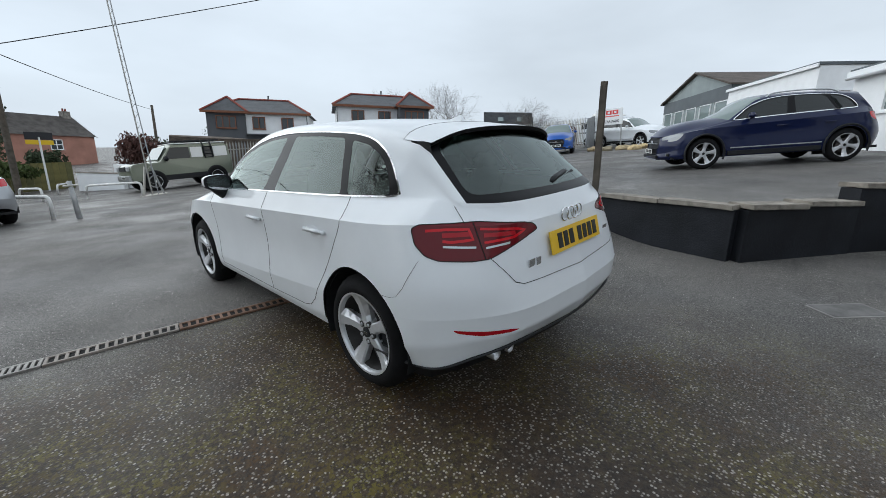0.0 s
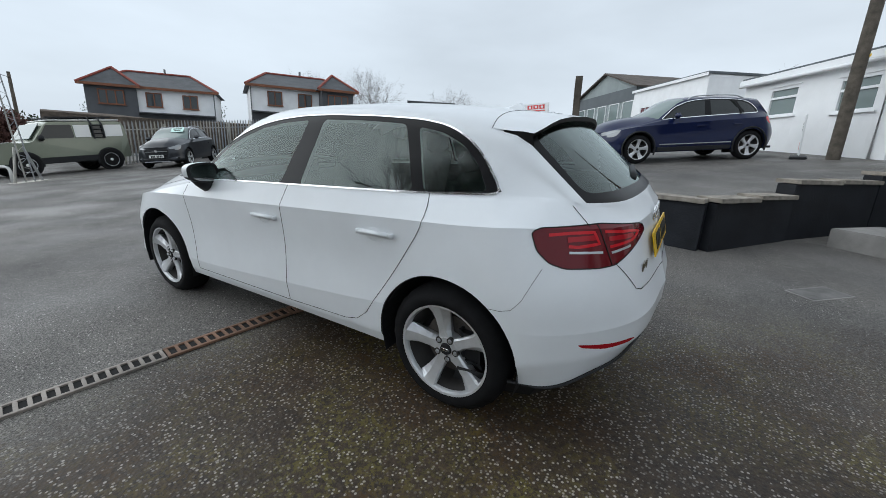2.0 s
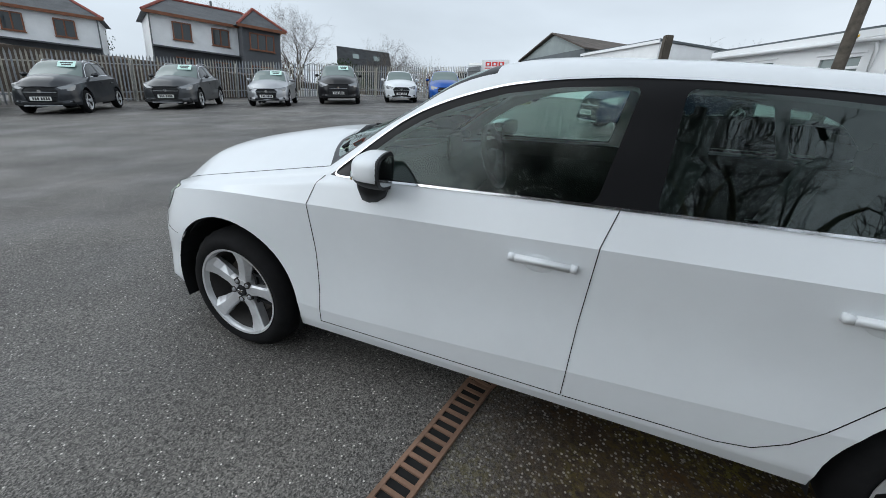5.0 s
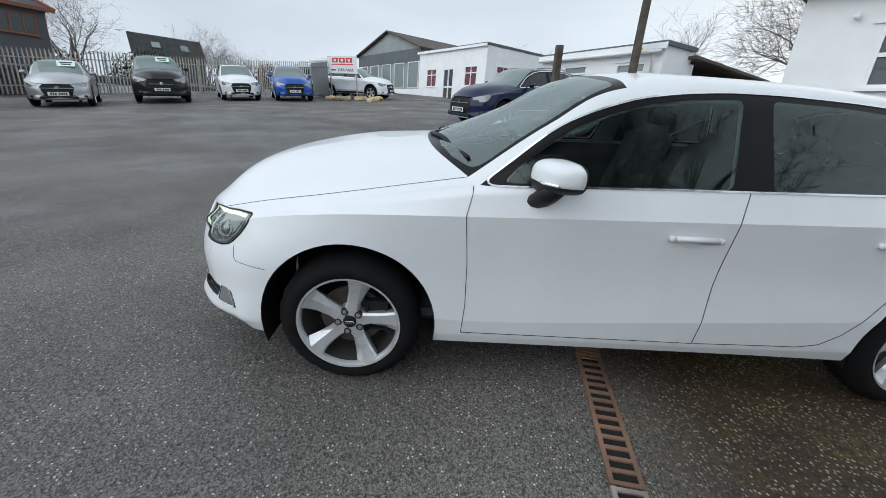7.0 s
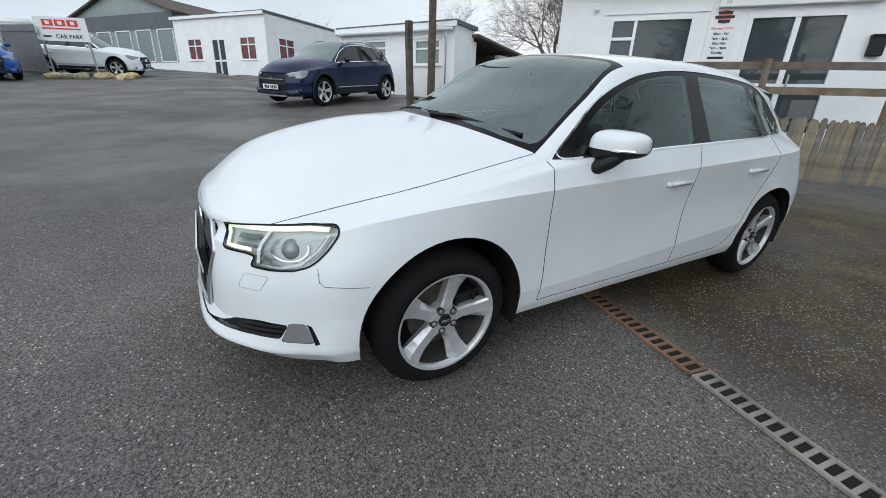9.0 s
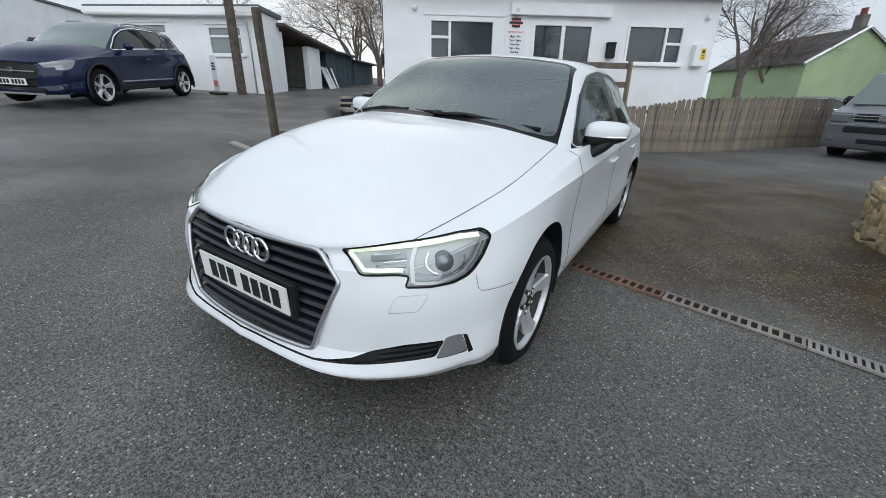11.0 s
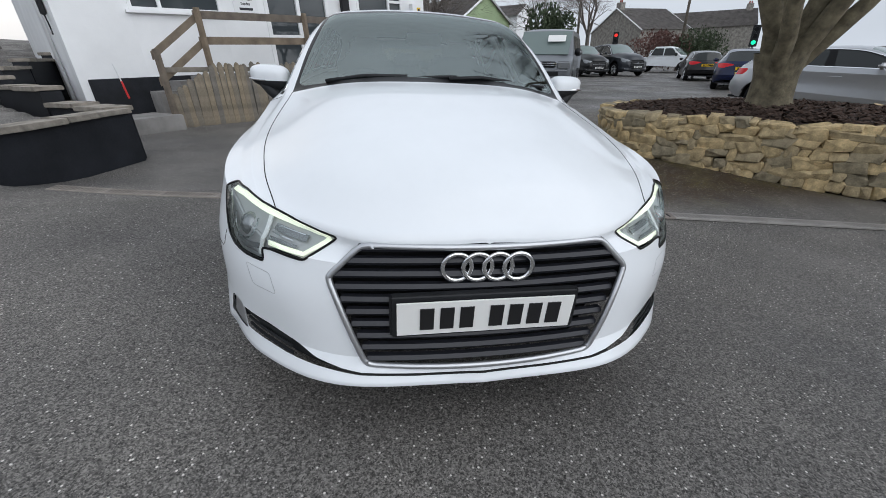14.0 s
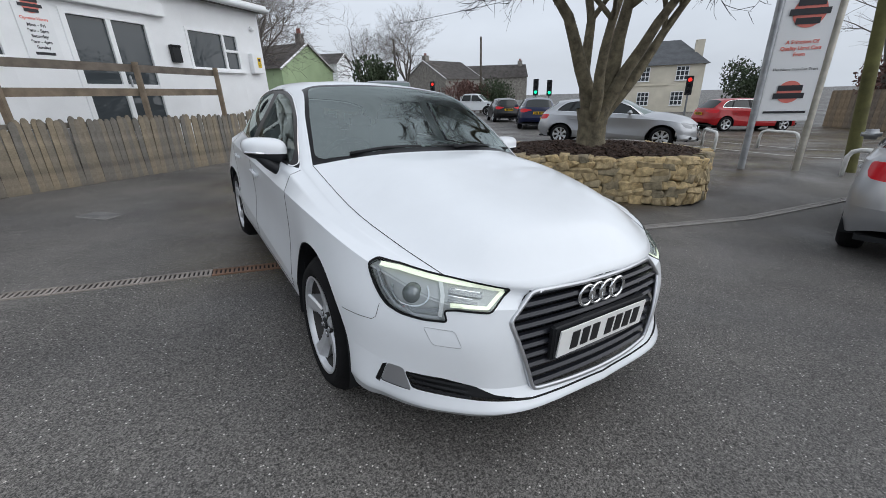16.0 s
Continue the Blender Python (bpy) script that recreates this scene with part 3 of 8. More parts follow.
def skin_part(name, data, material, parent, label="", warp=None):
    verts, polys, norms = data
    if not polys:
        return None
    me = bpy.data.meshes.new(name)
    me.from_pydata([warp(v) for v in verts] if warp else verts, [], polys)
    me.polygons.foreach_set("use_smooth", [True] * len(polys))
    me.materials.append(material)
    if not warp:
        me.normals_split_custom_set_from_vertices([n[:] for n in norms])
    ob = new(name, me)
    ob.parent = parent
    if label:
        ob["label"] = label
    return ob


def tube_along(points, r, closed=False, sides=6, flat=1.0, up=Vector((0, 0, 1))):
    """A bmesh of a bar swept along points; flat squashes it across up."""
    bm = bmesh.new()
    pts = [Vector(p) for p in points]
    rings = []
    n = len(pts)
    for k, p in enumerate(pts):
        d = (pts[(k + 1) % n] - pts[k - 1]) if closed else (pts[min(k + 1, n - 1)] - pts[max(k - 1, 0)])
        d = d.normalized()
        s = d.cross(up)
        s = s.normalized() if s.length > 1e-4 else d.orthogonal().normalized()
        t = s.cross(d)
        rings.append([bm.verts.new(p + (s * math.cos(2 * math.pi * i / sides) * flat + t * math.sin(2 * math.pi * i / sides)) * r) for i in range(sides)])
    for k in range(n if closed else n - 1):
        a, b = rings[k], rings[(k + 1) % n]
        for i in range(sides):
            bm.faces.new((a[i], a[(i + 1) % sides], b[(i + 1) % sides], b[i]))
    if not closed:
        bm.faces.new(rings[0])
        bm.faces.new(rings[-1][::-1])
    return bm


def lathe(profile, steps, axis="X", bm=None):
    """Turns a profile of (along the axis, radius) about an axis."""
    bm = bm or bmesh.new()
    rings = []
    for k in range(steps):
        c, s = math.cos(2 * math.pi * k / steps), math.sin(2 * math.pi * k / steps)
        rings.append([bm.verts.new((a, r * c, r * s) if axis == "X" else (r * c, r * s, a)) for a, r in profile])
    for k in range(steps):
        p, q = rings[k], rings[(k + 1) % steps]
        for i in range(len(profile) - 1):
            bm.faces.new((p[i], p[i + 1], q[i + 1], q[i]))
    return bm


def flip_x(bm, side):
    if side < 0:
        for v in bm.verts:
            v.co.x = -v.co.x


def build_wheel(parent, at, side, r=0.317, rim=0.226, width=0.215, spokes=5, turn=0.0, fine=True, cover=None):
    """A road wheel at a hub; side is +1 or -1 for the way it faces. The rim's face looks outwards along x."""
    steps = 56 if fine else 24
    w = width / 2
    wheel = new("wheel")
    wheel.parent = parent
    wheel.location = at
    s = r - rim
    bm = lathe([(-w + .01, rim - .004), (-w, rim + .3 * s), (-w + .012, r - .03), (-w + .04, r - .004), (0, r), (w - .04, r - .004), (w - .014, r - .03), (w + .002, rim + .45 * s), (w - .004, rim + .12 * s), (w - .012, rim - .004)], steps)
    if fine:
        for k in range(56):
            a = 2 * math.pi * k / 56
            for v in bm.verts[10 * k + 3:10 * k + 7]:
                v.co *= 1 - .016 * (k % 2)
    flip_x(bm, side)
    part("tyre", bm, RUBBER, wheel, smooth=True)
    # barrel behind the spokes, its shade put into the colour
    bm = lathe([(w - .030, rim - .016), (-w + .02, rim - .030), (-w + .02, .05)], steps)
    flip_x(bm, side)
    part("rim_barrel", bm, BARREL, wheel, "shaded inner barrel of the rim", smooth=True)
    bm = lathe([(w - .004, rim + .002), (w - .006, rim - .008), (w - .018, rim - .013), (w - .034, rim - .016)], steps)
    k0 = rim / .226
    for k in range(spokes):
        a = 2 * math.pi * k / spokes + radians(turn)
        c, sn = math.cos(a), math.sin(a)
        # each row: radius, four places across (low edge, two ridges, low edge) and the height of the ridges
        prof = [(.030, -.036, -.028, .026, .036, -.034), (.090, -.031, -.023, .016, .030, -.037), (.150, -.033, -.025, .016, .042, -.030), (.190, -.041, -.032, .018, .055, -.020), (.2145, -.050, -.042, .020, .064, -.010)]
        tops, lows = [], []
        for rr, e0, r0, r1, e1, hgt in prof:
            for arr, cols in ((tops, ((e0, -.009), (r0, 0), (r1, 0), (e1, -.022))), (lows, ((e0 * .8, -.055), (e1 * .7, -.055)))):
                arr.append([bm.verts.new((w + hgt + dx, (rr * c - t * sn) * k0, (rr * sn + t * c) * k0)) for t, dx in cols])
        for i in range(len(prof) - 1):
            for j in range(3):
                bm.faces.new((tops[i][j], tops[i + 1][j], tops[i + 1][j + 1], tops[i][j + 1]))
            bm.faces.new((tops[i][0], lows[i][0], lows[i + 1][0], tops[i + 1][0]))
            bm.faces.new((tops[i][3], tops[i + 1][3], lows[i + 1][1], lows[i][1]))
    lathe([(w - .040, .064 * k0), (w - .034, .058 * k0), (w - .038, .034 * k0), (w - .036, .0)], 30, bm=bm)
    lathe([(w - .040, .064 * k0), (w - .09, .070 * k0)], 30, bm=bm)
    flip_x(bm, side)
    part("rim", bm, ALLOY, wheel)
    bm = lathe([(w - .026, 0), (w - .026, .026), (w - .036, .030)], 20)
    flip_x(bm, side)
    part("centre_cap", bm, BLACK_PLASTIC, wheel, "dark grey centre cap")
    if fine:
        for k in range(5):
            a = 2 * math.pi * (k + .5) / 5 + radians(turn)
            bm = lathe([(w - .027, 0), (w - .027, .008), (w - .032, .0105), (w - .05, .0105)], 10)
            bmesh.ops.translate(bm, verts=bm.verts[:], vec=(0, .052 * math.cos(a), .052 * math.sin(a)))
            flip_x(bm, side)
            part("wheel_bolt", bm, SATIN, wheel)
            # ring round each bolt in the same darkened alloy, for the recess's shade
            bm = lathe([(w - .0325, .0105), (w - .031, .0165), (w - .045, .018)], 14)
            bmesh.ops.translate(bm, verts=bm.verts[:], vec=(0, .052 * math.cos(a), .052 * math.sin(a)))
            flip_x(bm, side)
            part("bolt_recess", bm, BARREL, wheel)
        for k in range(4):
            bm = tube_along([(w - .0245, -.0135 + .009 * k + .006 * math.cos(t), .006 * math.sin(t)) for t in np.linspace(0, 6.283, 13)[:-1]], .0012, True, 5, up=Vector((1, 0, 0)))
            flip_x(bm, side)
            part("emblem_ring", bm, CHROME, wheel)
    bm = lathe([(-.01, .06), (-.01, .145), (.012, .145), (.012, .06)], 32)
    flip_x(bm, side)
    part("brake_disc", bm, RUST, wheel, "rusty brake disc")
    bm = bmesh.new()
    box_bm(bm, (.07, .10, .15), (.0, -.115, .02))
    flip_x(bm, side)
    part("brake_caliper", bm, BLACK_PLASTIC, wheel, bevel=.012)
    return wheel


def number_plate(parent, m, yellow, scale=1.0):
    bm = bmesh.new()
    box_bm(bm, (.52 * scale, .006, .111 * scale))
    p = part("number_plate", bm, PLATE_YELLOW if yellow else PLATE_WHITE, parent, "yellow rear number plate" if yellow else "white front number plate")
    p.matrix_local = m
    for k in range(7):
        x = (-.20 + .0575 * k + (.03 if k > 3 else 0)) * scale
        bm = bmesh.new()
        box_bm(bm, (.040 * scale, .004, .074 * scale), (x, .0042, 0))
        part("plate_bar", bm, PLATE_INK, p)
    return p


def on_skin(tree, poly, view, depth, out=0.0):
    """Lays an outline on the skin: its points, pushed along the view onto the surface, with the normals."""
    a, b = view
    ray = a.cross(b)
    got = []
    for p in poly:
        o = a * p[0] + b * p[1]
        hit = tree.ray_cast(o + depth * 4, -depth)
        if hit[0] is not None:
            got.append((hit[0] + hit[1] * out, hit[1]))
    return got


def ribbon(points, width, thick=0.0015):
    """A flat band that follows points with normals."""
    bm = bmesh.new()
    rows = []
    n = len(points)
    for k in range(n):
        p, no = points[k]
        d = (points[min(k + 1, n - 1)][0] - points[max(k - 1, 0)][0]).normalized()
        s = d.cross(no).normalized() * width / 2
        rows.append([bm.verts.new(p - s - no * .001), bm.verts.new(p - s + no * thick), bm.verts.new(p + s + no * thick), bm.verts.new(p + s - no * .001)])
    for a, b in zip(rows, rows[1:]):
        for i in range(3):
            bm.faces.new((a[i], a[i + 1], b[i + 1], b[i]))
    return bm


def dense(poly, step=0.03, closed=True):
    out = []
    n = len(poly)
    for k in range(n if closed else n - 1):
        a, b = Vector(poly[k]), Vector(poly[(k + 1) % n])
        m = max(1, int((b - a).length / step))
        out += [tuple(a.lerp(b, t / m)) for t in range(m)]
    return out + [poly[0] if closed else poly[-1]]


def shaped_box(size, at, bevel, taper=None, sub=0):
    bm = bmesh.new()
    box_bm(bm, size, at)
    if taper:
        for v in bm.verts:
            v.co = Vector(taper(v.co))
    bmesh.ops.bevel(bm, geom=bm.edges[:], offset=bevel, segments=3, affect="EDGES", clamp_overlap=True)
    return bm


def seat(parent, x, y, back=True, name="front_seat"):
    s = new(name)
    s.parent = parent
    part("seat_cushion", shaped_box((.50, .52, .16), (x, y, .50), .05), CLOTH, s, smooth=True)
    part("backrest", shaped_box((.50, .16, .62), (x, y - .30, .86), .06, lambda c: (c.x * (1 - .12 * (c.z > .9)) + x * .12 * (c.z > .9), c.y - (c.z - .55) * .28, c.z)), CLOTH, s, smooth=True)
    part("headrest", shaped_box((.26, .09, .19), (x, y - .50, 1.19), .04), CLOTH, s, smooth=True)
    bm = tube_along([(x - .07, y - .47, 1.05), (x - .07, y - .49, 1.13)], .006)
    part("headrest_stem", bm, SATIN, s)


def cabin(parent, wheel_right=True):
    """Dashboard, steering wheel, seats and floor, as far as they show through the panes."""
    bm = bmesh.new()
    box_bm(bm, (1.5, 2.9, .04), (0, -.35, .33))
    part("cabin_floor", bm, CABIN, parent)
    part("dashboard", shaped_box((1.36, .42, .30), (0, .72, .80), .06, lambda c: (c.x, c.y, c.z - .03 * (c.y > .8))), CABIN, parent, smooth=True)
    part("dash_screen", shaped_box((.20, .02, .12), (0, .56, 1.0), .008), BLACK_GLOSS, parent)
    for x in (-.37, .37):
        seat(parent, x, .02)
    for x in (-.36, 0, .36):
        part("rear_backrest", shaped_box((.36, .14, .56), (x, -1.02, .80), .05, lambda c: (c.x, c.y - (c.z - .5) * .3, c.z)), CLOTH, parent, smooth=True)
        part("rear_headrest", shaped_box((.24, .08, .13), (x, -1.18, 1.12), .035), CLOTH, parent, smooth=True)
    part("rear_cushion", shaped_box((1.2, .5, .16), (0, -.72, .48), .05), CLOTH, parent, smooth=True)
    x = .37 if wheel_right else -.37
    ring = tube_along([(x + .185 * math.cos(t), .43 + .06 * math.sin(t), .90 + .175 * math.sin(t)) for t in np.linspace(0, 6.283, 33)[:-1]], .017, True, 8, up=Vector((0, 1, 0)))
    box_bm(ring, (.34, .03, .05), (x, .435, .89))
    box_bm(ring, (.12, .05, .12), (x, .445, .88))
    part("steering_wheel", ring, BLACK_PLASTIC, parent, smooth=True)
    part("interior_mirror", shaped_box((.22, .03, .07), (.0, .36, 1.26), .012), BLACK_PLASTIC, parent, smooth=True)


def door_mirror(parent, side, paint):
    m = new("door_mirror")
    m.parent = parent
    m.location = (-side * .055, 0, -.010)
    bm = bmesh.new()
    bmesh.ops.create_uvsphere(bm, u_segments=28, v_segments=18, radius=1)
    for v in bm.verts:
        x, y, z = v.co
        k = lambda q, e: math.copysign(abs(q) ** e, q)  # noqa: E731
        x, y, z = k(x, .62), k(y, .75), k(z, .66)
        y = y if y > 0 else max(y, -.35)
        v.co = (.945 + x * .112, .505 + y * .085 - .03 * x, 1.035 + z * (.064 - .012 * x) + .012 * x)
    upper = bm.copy()
    bmesh.ops.bisect_plane(upper, geom=upper.verts[:] + upper.edges[:] + upper.faces[:], plane_co=(0, 0, 1.018), plane_no=(0, 0, 1), clear_inner=True)
    bmesh.ops.bisect_plane(bm, geom=bm.verts[:] + bm.edges[:] + bm.faces[:], plane_co=(0, 0, 1.018), plane_no=(0, 0, 1), clear_outer=True)
    for b, name, mat in ((upper, "mirror_cap", paint), (bm, "mirror_base", BLACK_PLASTIC)):
        flip_x(b, side)
        part(name, b, mat, m, smooth=True)
    for name, mat, grow_by, back_by, thick in (("mirror_rim", BLACK_PLASTIC, .985, .004, .030), ("mirror_glass", CHROME, .80, .0065, .004)):
        g = bmesh.new()
        ring = []
        for t in np.linspace(0, 2 * math.pi, 33)[:-1]:
            x = math.copysign(abs(math.cos(t)) ** .62, math.cos(t)) * grow_by
            z = math.copysign(abs(math.sin(t)) ** .66, math.sin(t)) * grow_by
            ring.append((.945 + x * .112, .505 - .35 * .085 - .03 * x - back_by, 1.035 + z * (.064 - .012 * x) + .012 * x))
        near = [g.verts.new(p) for p in ring]
        far = [g.verts.new((x, y + thick, z)) for x, y, z in ring]
        g.faces.new(near), g.faces.new(far[::-1])
        for i in range(len(ring)):
            j = (i + 1) % len(ring)
            g.faces.new((near[i], far[i], far[j], near[j]))
        bmesh.ops.recalc_face_normals(g, faces=g.faces[:])
        flip_x(g, side)
        part(name, g, mat, m)
    a = tube_along([(.82, .58, .900), (.88, .56, .925), (.93, .535, .965), (.965, .515, 1.005)], .036, sides=10, flat=1.5)
    flip_x(a, side)
    part("mirror_arm", a, BLACK_PLASTIC, m, smooth=True)
    s = tube_along([(.845, .575, 1.017), (.92, .588, 1.019), (1.0, .575, 1.022), (1.05, .54, 1.025)], .006, sides=6, flat=.6)
    flip_x(s, side)
    part("indicator_strip", s, CHROME, m)


def door_handle(parent, tree, y, side, paint, z=.808):
    """A bowed pull handle over a shallow cup."""
    p = tree.ray_cast(Vector((3, y - .10, z)), Vector((-1, 0, 0)))[0]
    x = p.x
    h = new("door_handle")
    h.parent = parent
    pts = [(x + .018 + .022 * math.sin(math.pi * k / 10), y - .208 * k / 10, z + .004 * math.sin(math.pi * k / 10)) for k in range(11)]
    bm = shaped_box((.017, .190, .027), (x + .030, y - .104, z + .001), .007, lambda c: (c.x - 1.7 * (c.y - y + .104) ** 2, c.y, c.z))
    for k in (0, 10):
        q = Vector(pts[k])
        box_bm(bm, (.030, .022, .022), (q.x - .012, q.y + (.006 if k else -.006), q.z))
    flip_x(bm, side)
    part("grip", bm, paint, h, smooth=True)
    bm = bmesh.new()
    bmesh.ops.create_uvsphere(bm, u_segments=24, v_segments=12, radius=1)
    for v in bm.verts:
        v.co = (x - .0025 + v.co.x * .006, y - .093 + v.co.y * .054, z - .003 + v.co.z * .038)
    flip_x(bm, side)
    part("handle_cup", bm, paint, h, smooth=True)


def wiper(parent, a, b, name="wiper", r=.007):
    w = new(name)
    w.parent = parent
    a, b = Vector(a), Vector(b)
    n = Vector((0, .45, .89))
    part("wiper_arm", tube_along([a, a.lerp(b, .30) + n * .022, a.lerp(b, .62) + n * .012], .010, sides=6, flat=1.5), BLACK_PLASTIC, w, smooth=True)
    part("wiper_blade", tube_along([a.lerp(b, .12) + n * .004, a.lerp(b, .5) + n * .008, b + n * .003], .008, sides=6, flat=1.0), BLACK_PLASTIC, w, smooth=True)


def hatchback():
    car = thing("white_hatchback", CAR_M, "white five-door hatchback with silver alloy wheels parked on the tarmac", "car")
    bm, what = build_skin(9, 7)
    bm.verts.index_update()
    bm.normal_update()
    tree = bvhtree.BVHTree.FromBMesh(bm)
    paint = WHITE_PAINT

    def rear_y(x, z):
        return tree.ray_cast(Vector((abs(x), -4, z)), Vector((0, 1, 0)))[0].y

    skin_part("body_shell", take(bm, what, (0, 5), 2), paint, car)
    hood = skin_part("hood", take(bm, what, (1,), 2), paint, car)
    skin_part("roof", take(bm, what, (3,), 2), paint, car)
    bumper_f = skin_part("front_bumper", take(bm, what, (40,), 2), paint, car)
    bumper_r = skin_part("rear_bumper", take(bm, what, (41,), 2), paint, car)
    tailgate = skin_part("tailgate", take(bm, what, (42,), 2), paint, car)
    screen = skin_part("windscreen", take(bm, what, (23,), 2), GLASS_SCREEN, car, "clear windscreen with a dark edge")
    skin_part("screen_edge", take(bm, what, (2,), 2), BLACK_GLOSS, screen)
    back = skin_part("rear_window", take(bm, what, (24,), 2), GLASS_DARK, car, "green tinted rear window")
    skin_part("screen_edge", take(bm, what, (4,), 2), BLACK_GLOSS, back)
    for side, mir in ((1, 1), (-1, 0)):
        door_f = skin_part("front_door", take(bm, what, (20,), mir), paint, car)
        door_r = skin_part("rear_door", take(bm, what, (21,), mir), paint, car)
        skin_part("window_frame", take(bm, what, (10,), mir), BLACK_GLOSS, car, "gloss black window surround")
        skin_part("side_window", take(bm, what, (11,), mir), GLASS, door_f)
        skin_part("side_window", take(bm, what, (12,), mir), GLASS_DARK, door_r, "green tinted window")
        skin_part("quarter_window", take(bm, what, (13,), mir), GLASS_DARK, car, "green tinted window")
        door_handle(door_f, tree, .017, side, paint)
        door_handle(door_r, tree, -.842, side, paint, .828)
        door_mirror(car, side, paint)
        # head lamp: housing, bright bowls and the running-light bar behind clear glass
        lamp = skin_part("headlamp", take(bm, what, (30,), mir), GLASS_CLEAR, car, "headlamp behind clear glass")
        lamp.visible_shadow = False
        skin_part("lamp_housing", take(bm, what, (30,), mir, .018), LAMP_INNER, lamp)
        lamp_way = Vector((.643, .766, 0))
        edge = on_skin(tree, dense(rounded(LAMP_HEAD, .012, 3), .02), LAMP_VIEW, lamp_way, .0005)
        b = ribbon(edge, .0065, .0015)
        flip_x(b, side)
        part("lamp_seal", b, BLACK_GLOSS, lamp)
        # a pale light guide along the upper edge and back along the foot of the inner chamber; a dark bowl behind a bright arc in the outer one
        for line, wd, inset, mat, nm in (([(-.985, .701), (-.80, .728), (-.62, .755), (-.548, .759)], .019, -.005, LAMP_STRIP, "running_light"), ([(-.985, .697), (-.935, .659), (-.86, .664), (-.81, .664)], .014, -.006, LAMP_STRIP, "running_light"),
                                         ([(-.768, .730), (-.782, .690), (-.778, .624)], .014, -.008, UPVC, "lamp_divider"), ([(-.775, .622), (-.69, .622), (-.62, .640), (-.568, .690), (-.540, .745)], .010, -.008, SATIN, "lamp_blade"), ([(-.775, .646), (-.70, .636), (-.640, .640)], .016, -.010, LAMP_BOWL, "lamp_blade"),
                                         ([(-.915, .690), (-.80, .706)], .022, -.012, LAMP_BOWL, "lamp_blade"), ([(-.905, .696), (-.82, .708)], .003, -.009, CHROME, "lamp_blade"), ([(-.88, .682), (-.80, .692)], .003, -.009, CHROME, "lamp_blade"), ([(-.90, .672), (-.80, .680)], .010, -.012, LAMP_BOWL, "lamp_blade"),
                                         ([(-.548, .735), (-.575, .690), (-.612, .655)], .006, -.007, LAMP_BOWL, "lamp_blade"), ([(-.532, .740), (-.556, .690), (-.592, .650)], .004, -.006, LAMP_BOWL, "lamp_blade"),
                                         ([(-.668 + .068 * math.cos(t), .690 + .044 * math.sin(t)) for t in np.linspace(2.6, 6.6, 15)], .005, -.010, CHROME, "lamp_ring")):
            b = ribbon(on_skin(tree, dense(line, .02, False), LAMP_VIEW, lamp_way, inset), wd, .003)
            flip_x(b, side)
            part(nm, b, mat, lamp, "pale glowing strip" if mat is LAMP_STRIP else "")
        hit = on_skin(tree, [(-.668, .684)], LAMP_VIEW, lamp_way, -.040)[0]
        b = bmesh.new()
        bmesh.ops.create_uvsphere(b, u_segments=24, v_segments=14, radius=.040)
        bmesh.ops.translate(b, verts=b.verts[:], vec=hit[0])
        flip_x(b, side)
        part("projector_lens", b, LAMP_BOWL, lamp, smooth=True)
        # tail lamp
        tail = skin_part("tail_lamp", take(bm, what, (31,), mir), DEEP_RED, car, "dark red tail lamp")
        skin_part("lamp_divider", take(bm, what, (32,), mir), DEEP_RED, tail)
        back_way = Vector((.643, -.766, 0))
        for line, wd, mat, nm in (([(-.53, .908), (-.62, .912), (-.715, .910), (-.732, .866), (-.64, .860), (-.60, .864)], .012, RED_LENS, "light_bar"), ([(-.60, .888), (-.72, .890)], .020, MID_RED, "light_bar"), ([(-.765, .908), (-.93, .892), (-.985, .880), (-.92, .858), (-.780, .850)], .011, RED_LENS, "light_bar"), ([(-.78, .880), (-.93, .876)], .018, MID_RED, "light_bar"), ([(-.737, .938), (-.782, .780)], .004, DARK_GAP, "lamp_seam"), ([(-.60, .842), (-.742, .834)], .009, SATIN, "reversing_light"), ([(-.785, .828), (-.90, .838)], .009, SATIN, "reversing_light")):
            b = ribbon(on_skin(tree, dense(line, .02, False), TAIL_VIEW, back_way, .0008), wd, .0015)
            flip_x(b, side)
            part(nm, b, mat, tail)
        edge = on_skin(tree, dense(rounded(LAMP_TAIL, .014, 3), .02), TAIL_VIEW, back_way, .0004)
        b = ribbon(edge, .0045, .001)
        flip_x(b, side)
        part("lamp_seal", b, DARK_GAP, tail)
        skin_part("fog_intake", take(bm, what, (33,), mir, .035), BLACK_PLASTIC, bumper_f, "black slatted air intake")
        for k in range(3):
            line = on_skin(tree, dense([(.575 + .004 * k, .330 + .019 * k), (.735 + .004 * k, .354 + .019 * k)], .03, False), FRONT_VIEW, Vector((0, 1, 0)), -.012)
            b = ribbon(line, .009, .003)
            flip_x(b, side)
            part("intake_slat", b, BLACK_PLASTIC, bumper_f)
        skin_part("intake_fin", take(bm, what, (34,), mir, .004), SATIN, bumper_f, "satin silver fin")
        skin_part("side_vent", take(bm, what, (36,), mir, .010), DARK_GAP, bumper_f, "black side vent")
        for quad in ([(.618, .582), (.699, .588), (.679, .529), (.602, .524)],):
            b = ribbon(on_skin(tree, dense(rounded(quad, .010, 3), .012), FRONT_VIEW, Vector((0, 1, 0)), .0004), .0016, .0004)
            flip_x(b, side)
            part("flap_seam", b, SATIN, bumper_f)
        slot = on_skin(tree, dense([(0.0, .308), (.20, .307), (.365, .310), (.43, .320)], .02, False), FRONT_VIEW, Vector((0, 1, 0)), .0006)
        if len(slot) > 1:
            b = ribbon(slot, .007, .001)
            flip_x(b, side)
